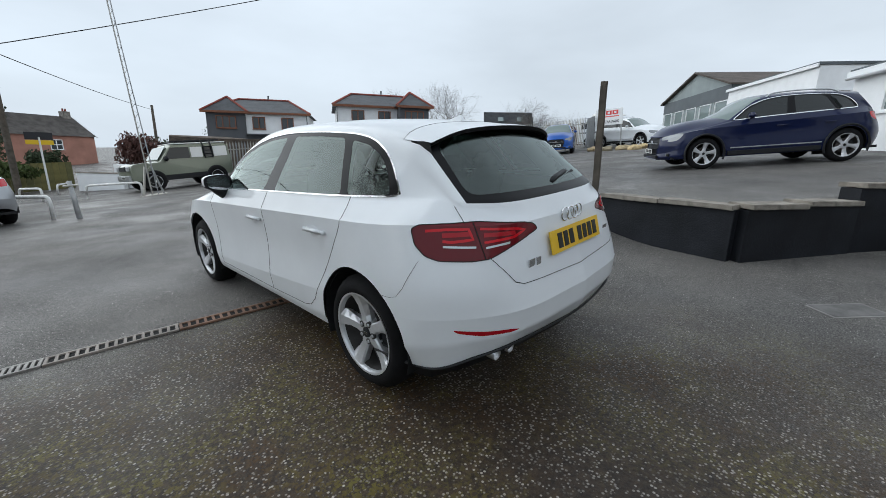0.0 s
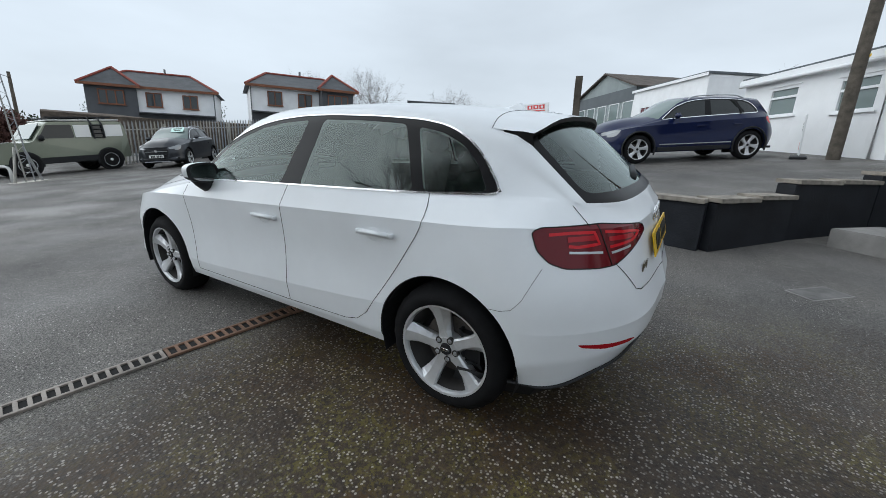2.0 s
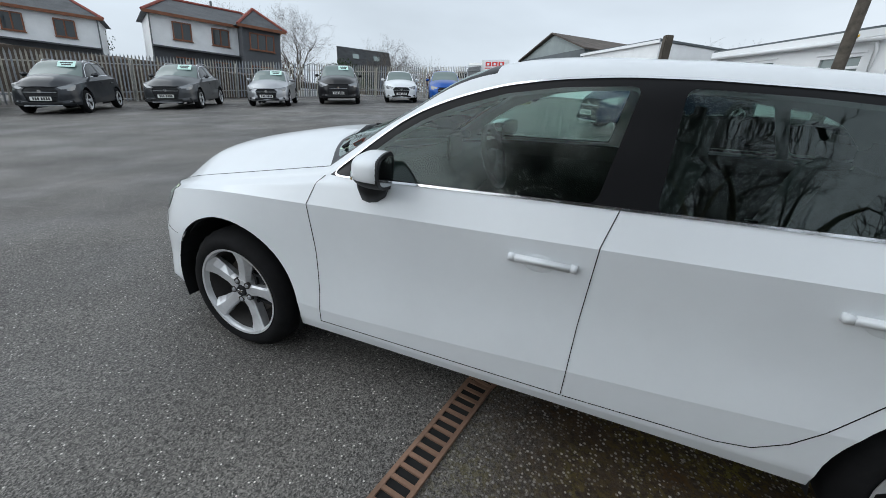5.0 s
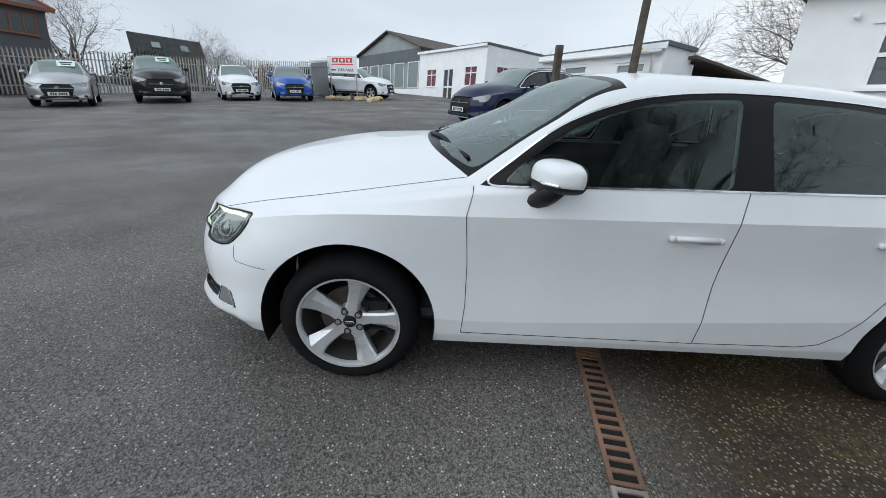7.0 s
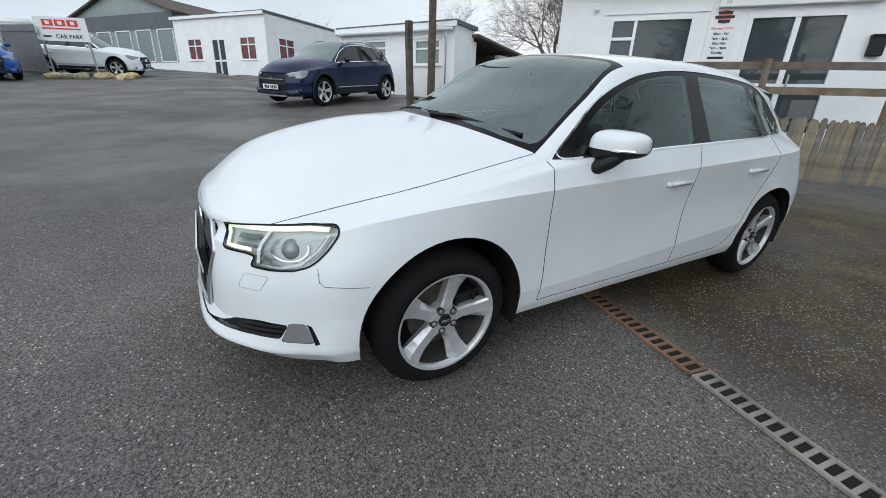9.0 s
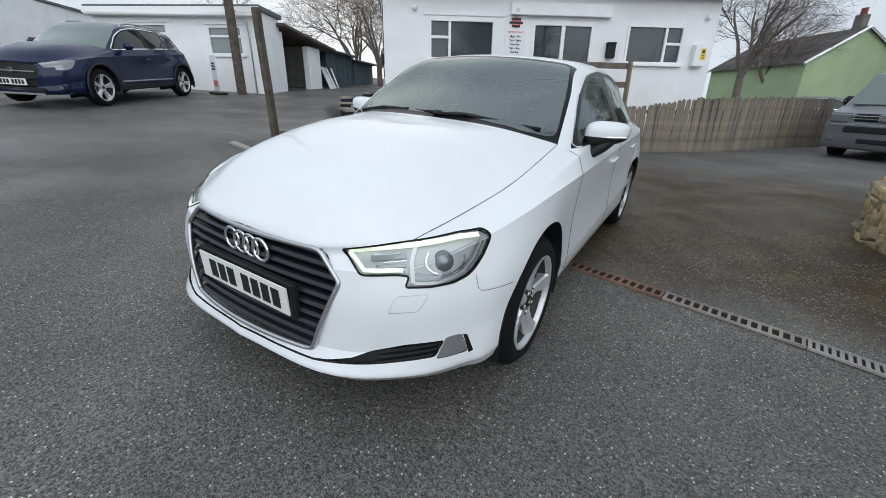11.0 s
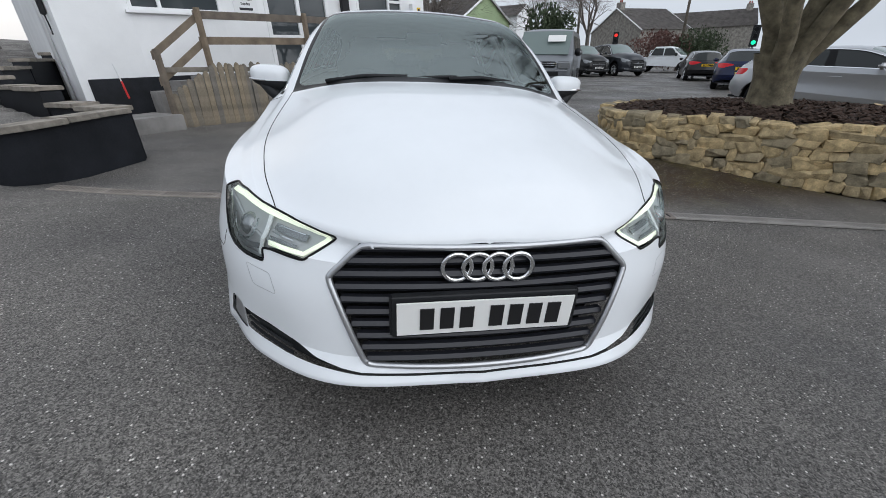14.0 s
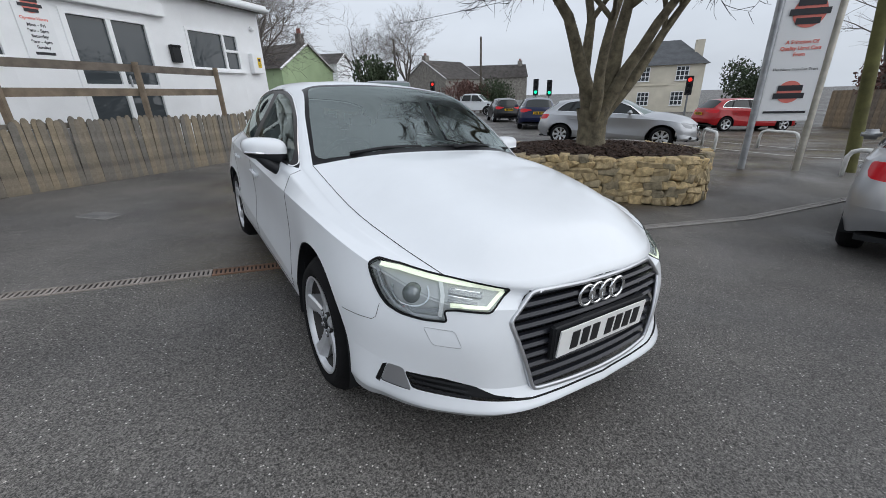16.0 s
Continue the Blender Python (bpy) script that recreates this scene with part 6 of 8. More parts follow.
    part("conduit", tube_along([(0, -.03, .12), (-.02, -.03, 1.3)], .012), BLACK_PLASTIC, phone)
    stick = wall_thing("hanging_reflector", "red and white reflector stick hanging on the wall", "reflector", .47, .75)
    part("red_stick", tube_along([(0, -.03, 0), (.03, -.03, -.30)], .018), SIGN_RED, stick)
    part("white_stick", tube_along([(-.04, -.03, .30), (0, -.03, 0)], .012), SIGN_WHITE, stick)
    lampb = wall_thing("wall_lamp", "small grey flood lamp over the sign board", "lamp", 3.05, 2.99)
    part("lamp_head", shaped_box((.13, .09, .10), (0, -.09, 0), .015), SATIN, lampb)
    part("lamp_arm", tube_along([(0, 0, .02), (0, -.06, .02)], .015), SATIN, lampb)
    # notice board with the opening hours
    sg = wall_thing("opening_hours_sign", "white opening hours board with red and black lettering", "sign", 3.05, 1.93)
    part("sign_board", shaped_box((.50, .02, 1.0), (0, -.012, .50), .003), SIGN_WHITE, sg)
    bm = lathe([(0, 0), (0, .12), (-.002, .121)], 28)
    bm.transform(pose(0, -.026, .82, 0, 0, 90))
    part("sign_disc", bm, SIGN_PINK, sg, "pale red disc")
    for k, w in enumerate((.24, .33, .20)):
        bar(sg, 0, .89 - .075 * k, w, .050, SIGN_BLACK, -.031)
    up = lambda x, z: pose(x, -.024, z, 90, 0, 0)  # noqa: E731
    lettering("Opening Hours", .062, up(0, .60), SIGN_PINK, sg, bold=.002)
    for k, s in enumerate(("Mon - Fri", "9am - 5pm", "Saturday", "9am - 4pm", "Sunday")):
        lettering(s, .068, up(0, .50 - .085 * k), SIGN_BLACK, sg, bold=.002)
    bar(sg, 0, .085, .28, .045, SIGN_BLACK, -.024)
    return off


office()


# -- low black wall with stone copings beside the upper forecourt --
def low_wall():
    runs = [((3.60, -.74), (3.24, -2.31), .02, .72, .74), ((3.24, -2.31), (4.42, -3.15), .02, .74, .80), ((4.44, -3.14), (5.74, -4.22), .05, .97, 1.00), ((5.76, -4.24), (6.16, -4.62), .1, 1.11, 1.12), ((6.12, -4.60), (6.62, -5.9), .2, 1.24, 1.26), ((6.64, -5.95), (7.1, -7.4), .3, 1.38, 1.40), ((7.12, -7.45), (7.6, -9.0), .4, 1.52, 1.54)]
    for k, (a, b, z0, za, zb) in enumerate(runs):
        m, L = along(a, b, 0)
        w = thing("low_wall", m, "black painted low block wall with a weathered stone coping", "wall", "low retaining wall")
        wall = part("wall_block", prism([(0, z0 - .3), (L, z0 - .3), (L, zb - .055), (0, za - .055)], .22), PLINTH_BLACK, w)
        wall.location = (0, -.11, 0)
        n = max(1, round(L / .72))
        for i in range(n):
            x0, x1 = L * i / n + .004, L * (i + 1) / n - .004
            z = za + (zb - za) * (i + .5) / n
            bm = bmesh.new()
            box_bm(bm, (x1 - x0, .31, .055), (0, 0, 0))
            bmesh.ops.subdivide_edges(bm, edges=bm.edges[:], cuts=3, use_grid_fill=True)
            for v in bm.verts:
                v.co += noise.noise_vector(v.co * 9 + Vector((k * 3, i * 5, 0))) * .007
            part("coping_stone", bm, COPING, w, bevel=.006).location = ((x0 + x1) / 2, 0, z - .028)


low_wall()


def old_post():
    m = pose(3.50, -.62, .36, -1.0, .9, 20)
    p = thing("timber_post", m, "old weathered square timber post by the low wall", "post")
    bm = bmesh.new()
    box_bm(bm, (.088, .088, 1.84), (0, 0, .90))
    bmesh.ops.subdivide_edges(bm, edges=[e for e in bm.edges if abs(e.verts[0].co.z - e.verts[1].co.z) > 1], cuts=12)
    for v in bm.verts:
        v.co += noise.noise_vector(v.co * 3) * .006
    bmesh.ops.bevel(bm, geom=[e for e in bm.edges if abs(e.verts[0].co.z - e.verts[1].co.z) > .05], offset=.012, segments=2, affect="EDGES")
    part("post_shaft", bm, POST_WOOD, p)


old_post()


def timber_boards():
    """The board fence in front of the office, with taller posts and two rails."""
    path = [(3.70, -4.76), (3.13, -5.24), (1.54, -6.46), (.17, -7.71), (-2.6, -10.6), (-4.6, -13.2)]
    rng = random.Random(4)
    fence = thing("board_fence", pose(0, 0, 0), "weathered grey vertical board fence in front of the office", "fence")
    for (a, b) in zip(path, path[1:]):
        d = Vector(b) - Vector(a)
        n = max(2, round(d.length / .092))
        rz = math.degrees(math.atan2(d.y, d.x))
        for i in range(n):
            p = Vector(a) + d * (i + .5) / n
            z = ground_z(*p) + rng.uniform(-.01, .01)
            hgt = (1.05 + .28 * smooth_step(.2, -1.6, p.x) if p.x < 3.1 else 1.05 - .80 * (p.x - 3.1)) + rng.uniform(-.025, .025)
            w = d.length / n * rng.uniform(.99, 1.03)
            bm = prism([(-w / 2, 0), (w / 2, 0), (w / 2, hgt - .05), (w / 4, hgt - .01), (0, hgt), (-w / 4, hgt - .01), (-w / 2, hgt - .05)], .018)
            part("fence_board", bm, TIMBER, fence).matrix_local = pose(p.x, p.y, z, rng.uniform(-1.5, 1.5), rng.uniform(-1.6, 1.6), rz)
        m, L = along(a, b, ground_z(*a) + .45)
        for dz in (-.15, .45):
            slope = (ground_z(*b) - ground_z(*a)) / L
            bm = prism([(0, dz), (L, dz + slope * L), (L, dz + slope * L + .08), (0, dz + .08)], .04)
            part("fence_rail", bm, TIMBER, fence).matrix_local = m @ pose(0, .035, 0)
    hand = thing("handrail", pose(0, 0, 0), "brown timber handrail on tall posts beside the office steps", "railing")
    tops = [(3.74, -4.72, 1.43), (3.17, -5.31, 2.06), (1.58, -6.53, 2.06), (.21, -7.78, 2.06)]
    for x, y, zt in tops:
        z0 = ground_z(x, y) - .02
        part("rail_post", shaped_box((.082, .082, zt - z0), (0, 0, (zt - z0) / 2), .008), TIMBER_RAIL, hand).matrix_local = pose(x, y, z0, 0, 0, -25)
    for (x0, y0, z0), (x1, y1, z1) in zip(tops, tops[1:]):
        for dz in (.10, .50):
            a, b = Vector((x0, y0, z0 - dz)), Vector((x1, y1, z1 - dz))
            m, L = along(a, b, 0)
            bm = prism([(-.05, a.z - .062), (L + .05, b.z - .062), (L + .05, b.z + .062), (-.05, a.z + .062)], .04)
            part("rail_bar", bm, TIMBER_RAIL, hand).matrix_local = m @ pose(0, .05, 0)


timber_boards()


def steps():
    m, L = along((4.55, -4.45), (1.55, -6.95), 0)
    st = thing("concrete_steps", m, "worn concrete steps and landing up to the office door", "steps")
    solid("landing_pad", (1.0, 1.25, .40), m.inverted() @ pose(4.35, -4.45, .02, 0, 0, -40), CONCRETE, st, .012)
    for k in range(2):
        solid("step", (.40, .60, .36 + .16 * (k + 1)), pose(.95 + .36 * k, .30, .25), CONCRETE, st, .01)
    solid("landing", (2.0, .45, .75), pose(2.5, .38, .25), CONCRETE, st, .01)


steps()


# -- drain channel across the forecourt --
COVER_GREY = surface("worn_cover", (0.155, 0.150, 0.145), 0.9, vary=0.4, scale=6, fine=90, bump=0.5)
GRATE = surface("rusty_galvanised_grate", (0.38, 0.36, 0.34), 0.6, metal=0.25, vary=0.4, scale=2.2, fine=70, bump=0.2)


def drain():
    line = [(3.10, -.70), (1.67, -.45), (.76, -.30), (-.66, .12), (-1.40, .24), (-2.1, .35), (-3.5, .60), (-7.6, 1.40)]
    pts = []
    for a, b in zip(line, line[1:]):
        n = max(1, round((Vector(b) - Vector(a)).length / .5))
        pts += [Vector(a).lerp(Vector(b), i / n) for i in range(n)]
    pts.append(Vector(line[-1]))
    d = thing("drain_channel", pose(0, 0, 0), "slotted steel drain channel with rusty gratings across the tarmac", "drain")
    rust = surface("rust_brown_grate", (0.23, 0.135, 0.090), 0.75, metal=0.15, vary=0.45, scale=3, fine=70)
    worn = surface("worn_grate", (0.31, 0.275, 0.245), 0.65, metal=0.2, vary=0.45, scale=3, fine=70)
    for a, b in zip(pts, pts[1:]):
        za, zb = ground_z(*a), ground_z(*b)
        m, L = along(a, b, 0)
        slope = (zb - za) / L
        tilt = Matrix.Translation((a.x, a.y, za)) @ m.to_3x3().to_4x4() @ pose(0, 0, 0, 0, -math.degrees(math.atan(slope)), 0)
        # flat near-black sheet gives the shade of the channel under the bars
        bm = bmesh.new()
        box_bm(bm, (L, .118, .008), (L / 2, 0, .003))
        part("trough_shade", bm, DARK_GAP, d).matrix_local = tilt
        bm = bmesh.new()
        for s in (-1, 1):
            box_bm(bm, (L - .004, .017, .014), (L / 2, s * .053, .009))
        n = 14
        for i in range(n + 1):
            box_bm(bm, (.0175, .1, .012), (.012 + (L - .024) * i / n, 0, .009))
        part("grating", bm, rust if -1.3 < (a.x + b.x) / 2 < 1.4 else worn if (a.x + b.x) / 2 > -1.9 else GRATE, d).matrix_local = tilt


drain()
for x, y, rz, sx, sy, nm, lab in ((2.22, -3.22, -45, .42, .22, "inspection_cover", "pale grey concrete cover set flush in the tarmac"), (3.72, -.385, 11, .72, .11, "drain_grate", "narrow galvanised drain grate in the upper forecourt")):
    t = thing(nm, on_ground(x, y, rz, .12, sx / 2), lab, "cover")
    lift = 0 if sy > .2 else .022
    part("cover_plate", shaped_box((sx, sy, .008), (0, 0, .003 + lift), .002), COVER_GREY if sy > .2 else GRATE, t)
    part("cover_frame", shaped_box((sx + .03, sy + .03, .005 + lift), (0, 0, .002 + lift / 2), .001), CONCRETE, t)


# -- the planted bed with its rubble wall and tree --
BED_A, BED_B, BED_R = Vector((-3.84, -2.12)), Vector((-5.0, -.75)), .85


def bed_outline(n, r):
    ax = (BED_B - BED_A).normalized()
    no = Vector((-ax.y, ax.x))
    L = (BED_B - BED_A).length
    total = 2 * L + 2 * math.pi * r
    out = []
    for k in range(n):
        s = total * k / n
        if s < L:
            out.append((BED_A + ax * s - no * r, s))
        elif s < L + math.pi * r:
            a = (s - L) / r
            out.append((BED_B + (-no * math.cos(a) + ax * math.sin(a)) * r, s))
        elif s < 2 * L + math.pi * r:
            out.append((BED_B - ax * (s - L - math.pi * r) + no * r, s))
        else:
            a = (s - 2 * L - math.pi * r) / r
            out.append((BED_A + (no * math.cos(a) - ax * math.sin(a)) * r, s))
    return out, total


def planted_bed():
    bed = thing("planted_bed", pose(0, 0, 0), "raised bed with a buff rubble stone wall and dark bark mulch", "planter")
    rng = random.Random(11)
    ring, total = bed_outline(120, BED_R)
    bm = bmesh.new()
    lo, hi = [], []
    for p, s in ring:
        z = ground_z(*p)
        lo.append(bm.verts.new((p.x, p.y, z - .05)))
        hi.append(bm.verts.new((p.x, p.y, .415)))
    for i in range(120):
        bm.faces.new((lo[i], lo[(i + 1) % 120], hi[(i + 1) % 120], hi[i]))
    part("wall_core", bm, JOINT, bed)
    mid = (BED_A + BED_B) / 2
    bm = bmesh.new()
    rows = []
    for f in np.linspace(1.0, 0.0, 14):
        rows.append([bm.verts.new((mid.x + (p.x - mid.x) * f, mid.y + (p.y - mid.y) * f, .41 + .12 * (1 - f ** 2) + .02 * noise.noise(Vector((p.x * f * 4, p.y * f * 4, 1))))) for p, s in ring])
    for a, b in zip(rows, rows[1:]):
        for i in range(120):
            bm.faces.new((a[i], a[(i + 1) % 120], b[(i + 1) % 120], b[i]))
    part("mulch", bm, MULCH, bed, smooth=True)
    # rough stones in uneven courses
    def stone(w, h, dep):
        bm = bmesh.new()
        bmesh.ops.create_cube(bm, size=1.0)
        bmesh.ops.bevel(bm, geom=bm.edges[:], offset=.20, segments=2, affect="EDGES", profile=.6)
        off = Vector((rng.random() * 50, rng.random() * 50, 0))
        lean = rng.uniform(-.22, .22)
        for v in bm.verts:
            q = v.co + noise.noise_vector(v.co * 1.7 + off) * .20
            v.co = Vector(((q.x + lean * q.z) * w, q.y * dep, q.z * h)) + noise.noise_vector(v.co * 5 + off) * min(w, h) * .07
        return bm
    outer, total = bed_outline(2000, BED_R + .04)
    def at(s):
        p, _ = outer[int(s / total * 2000) % 2000]
        q, _ = outer[int((s + .05) / total * 2000) % 2000]
        return p, math.degrees(math.atan2(q.y - p.y, q.x - p.x))
    levels = [(-.22, .11), (-.11, .10), (-.01, .11), (.10, .10), (.20, .09), (.29, .08), (.365, .065)]
    for z0, hgt in levels:
        s = rng.random() * .2
        while s < total:
            w = rng.choice((rng.uniform(.07, .14), rng.uniform(.14, .24), rng.uniform(.20, .34)))
            p, rz = at(s + w / 2)
            hh = hgt * rng.uniform(.85, 1.75)
            if z0 + hh > ground_z(*p) - .02:
                part("stone", stone(w * 1.10, hh * 1.10, .19), RUBBLE, bed).matrix_local = pose(p.x, p.y, z0 + hgt / 2 + rng.uniform(-.012, .022), rng.uniform(-11, 11), rng.uniform(-11, 11), rz + rng.uniform(-9, 9))
            s += w
    # loose bark chips
    verts, faces = [], []
    for _ in range(2600):
        a, f = rng.random() * 120, math.sqrt(rng.random()) * .985
        p, s = ring[int(a)]
        c = Vector((mid.x + (p.x - mid.x) * f, mid.y + (p.y - mid.y) * f, .424 + .12 * (1 - f ** 2) + rng.uniform(0, .014)))
        m = Matrix.Translation(c) @ Euler((rng.uniform(-.5, .5), rng.uniform(-.5, .5), rng.uniform(0, 6.3))).to_matrix().to_4x4()
        l, w = rng.uniform(.025, .07), rng.uniform(.006, .016)
        k = len(verts)
        verts += [m @ Vector(q) for q in ((-l, -w, 0), (l, -w * .7, 0), (l, w * .7, .004), (-l, w, 0), (0, 0, .012))]
        faces += [(k, k + 1, k + 4), (k + 1, k + 2, k + 4), (k + 2, k + 3, k + 4), (k + 3, k, k + 4)]
    me = bpy.data.meshes.new("bark_chips")
    me.from_pydata(verts, [], faces)
    me.materials.append(MULCH_CHIP)
    tagged(new("bark_chips", me), "loose dark brown bark chips on the planted bed", "mulch", kind="stuff")


planted_bed()


def limb_mesh(verts, faces, pts, radii, sides):
    base = len(verts)
    n = len(pts)
    ref = Vector((.31, .77, .55))
    for k in range(n):
        d = (pts[min(k + 1, n - 1)] - pts[max(k - 1, 0)]).normalized()
        u = d.cross(ref).normalized()
        w = d.cross(u)
        for i in range(sides):
            a = 2 * math.pi * i / sides
            verts.append(pts[k] + (u * math.cos(a) + w * math.sin(a)) * radii[k])
    for k in range(n - 1):
        for i in range(sides):
            j = (i + 1) % sides
            faces.append((base + k * sides + i, base + k * sides + j, base + (k + 1) * sides + j, base + (k + 1) * sides + i))


def grow(rng, store, start, way, length, radius, level, top, up=.12, spread=.55):
    """One limb and, from along it, its branches down to the twigs."""
    steps = 6 if level < 2 else 4
    pts, p, d = [start], start.copy(), way.normalized()
    for _ in range(steps):
        d = (d + Vector((rng.gauss(0, .13), rng.gauss(0, .13), rng.gauss(0, .10) + up * .35))).normalized()
        p = p + d * length / steps
        pts.append(p.copy())
    radii = [radius * (1 - .62 * k / steps) for k in range(steps + 1)]
    big = level <= 1
    limb_mesh(*store["limbs" if big else "twigs"], pts, radii, 9 if level == 0 else 6 if big else 4 if level == 2 else 3)
    if level >= top:
        return
    kids = rng.randint(3, 4) if level < 2 else rng.randint(4, 6)
    for k in range(kids):
        f = rng.uniform(.70 if level == 0 else .35, 1.0) if k else 1.0
        i = min(int(f * steps), steps)
        side = Vector((rng.gauss(0, 1), rng.gauss(0, 1), rng.gauss(.1, .6)))
        side = (side - d * side.dot(d)).normalized()
        w = (pts[i] - pts[max(i - 1, 0)]).normalized() * (1 - spread * .6) + side * spread * rng.uniform(.7, 1.3)
        grow(rng, store, pts[i], w, length * rng.uniform(.58, .80), max(radii[i] * rng.uniform(.55, .75), .0055), level + 1, top, up, spread)


def tree_object(name, label, store, at, bark, twig):
    t = thing(name, pose(*at), label, "tree")
    for key, mat, nm in (("limbs", bark, "trunk"), ("twigs", twig, "crown")):
        v, f = store[key]
        if f:
            me = bpy.data.meshes.new(nm)
            me.from_pydata(v, [], f)
            me.polygons.foreach_set("use_smooth", [True] * len(f))
            me.materials.append(mat)
            new(nm, me).parent = t
    return t


def bed_tree():
    rng = random.Random(21)
    store = {"limbs": ([], []), "twigs": ([], [])}
    limb_mesh(*store["limbs"], [Vector(p) for p in ((0, 0, -.12), (0, 0, 0), (.01, 0, .12), (.02, .01, .35), (.03, .01, .62))], [.34, .27, .225, .215, .26], 16)
    starts = [((-.10, .02, .50), (-.10, .02, 1), 2.2, .135), ((.12, .0, .50), (.22, -.05, 1), 2.2, .125), ((.02, .10, .5), (.02, .42, 1), 2.1, .11), ((.0, -.10, .5), (-.25, -.35, 1), 2.1, .11), ((.14, .10, .45), (.34, .22, 1), 2.1, .095), ((-.14, .06, .5), (-.55, .30, 1), 2.1, .10)]
    for s, w, L, r in starts:
        grow(rng, store, Vector(s), Vector(w), L, r, 0, 5, .07, .64)
    tree_object("planted_tree", "bare multi-stemmed tree growing in the planted bed", store, (-4.40, -1.28, .47), BARK, TWIG)


bed_tree()


def bare_tree(at, height, seed, top=3, name="bare_tree", label="leafless winter tree beyond the buildings"):
    rng = random.Random(seed)
    store = {"limbs": ([], []), "twigs": ([], [])}
    h = height * .24
    limb_mesh(*store["limbs"], [Vector((0, 0, -.3)), Vector((0, 0, h * .5)), Vector((.02, 0, h))], [height * .022, height * .017, height * .015], 7)
    for k in range(6):
        a = 6.283 * k / 6 + rng.random()
        grow(rng, store, Vector((0, 0, h * rng.uniform(.7, 1))), Vector((.5 * math.cos(a), .5 * math.sin(a), 1)), height * .32, height * .010, 1, top + 1, .05, .6)
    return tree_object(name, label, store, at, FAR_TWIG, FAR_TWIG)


def leafy_bush(at, size, seed, mat, name="bush", label="dense evergreen bush beyond the fence"):
    """A shrub of many small leaves round a few stems."""
    rng = random.Random(seed)
    b = thing(name, pose(*at), label, "bush")
    verts, faces = [], []
    lumps = [(Vector((rng.uniform(-.6, .6) * size[0], rng.uniform(-.6, .6) * size[1], rng.uniform(.3, .75) * size[2])), rng.uniform(.28, .5)) for _ in range(11)]
    for _ in range(3600):
        c, r = rng.choice(lumps)
        d = Vector((rng.gauss(0, 1), rng.gauss(0, 1), rng.gauss(0, 1))).normalized() * r * rng.uniform(.6, 1.08)
        p = c + Vector((d.x * size[0], d.y * size[1], d.z * size[2]))
        m = Matrix.Translation(p) @ Euler((rng.uniform(0, 6), rng.uniform(0, 6), rng.uniform(0, 6))).to_matrix().to_4x4()
        s = rng.uniform(.06, .15)
        k = len(verts)
        verts += [m @ Vector(q) for q in ((-s, 0, 0), (0, -s * .5, 0), (s, 0, s * .2), (0, s * .5, 0))]
        faces.append((k, k + 1, k + 2, k + 3))
    me = bpy.data.meshes.new("leaves")
    me.from_pydata(verts, [], faces)
    me.materials.append(mat)
    new("leaves", me).parent = b
    v, f = [], []
    for c, r in lumps[:6]:
        limb_mesh(v, f, [Vector((0, 0, -.1)), c * .5, c], [.05, .035, .02], 5)
    me = bpy.data.meshes.new("stems")
    me.from_pydata(v, [], f)
    me.materials.append(TWIG)
    new("stems", me).parent = b


# ---- white workshop, shed and houses round the forecourt ----
def flat_block(name, label, a, b, depth, z0, z1, mat, roof_mat, cap=UPVC, holes=()):
    """A flat-roofed block whose front runs from a to b, seen from its front with a on the left; holes: middle, sill height, width and height of each opening."""
    m, L = along(a, b, z0)
    bld = thing(name, m, label, "building")
    h = z1 - z0
    x0 = 0.0
    for xm, zs, w, hh in sorted(holes, key=lambda q: q[0] % L):
        xm = xm % L
        solid("wall_panel", (xm - w / 2 - x0, .25, h), pose((x0 + xm - w / 2) / 2, .125, 0), mat, bld)
        solid("wall_panel", (w, .25, zs), pose(xm, .125, 0), mat, bld)
        solid("wall_panel", (w, .25, h - zs - hh), pose(xm, .125, zs + hh), mat, bld)
        x0 = xm + w / 2
    solid("wall_panel", (L - x0, .25, h), pose((x0 + L) / 2, .125, 0), mat, bld)
    solid("side_wall", (.25, depth - .5, h), pose(.125, depth / 2, 0), mat, bld)
    solid("side_wall", (.25, depth - .5, h), pose(L - .125, depth / 2, 0), mat, bld)
    solid("back_wall", (L, .25, h), pose(L / 2, depth - .125, 0), mat, bld)
    solid("roof", (L + .2, depth + .2, .12), pose(L / 2, depth / 2, h), roof_mat, bld)
    solid("fascia", (L + .24, .04, .16), pose(L / 2, -.13, h - .10), cap, bld)
    return bld, L


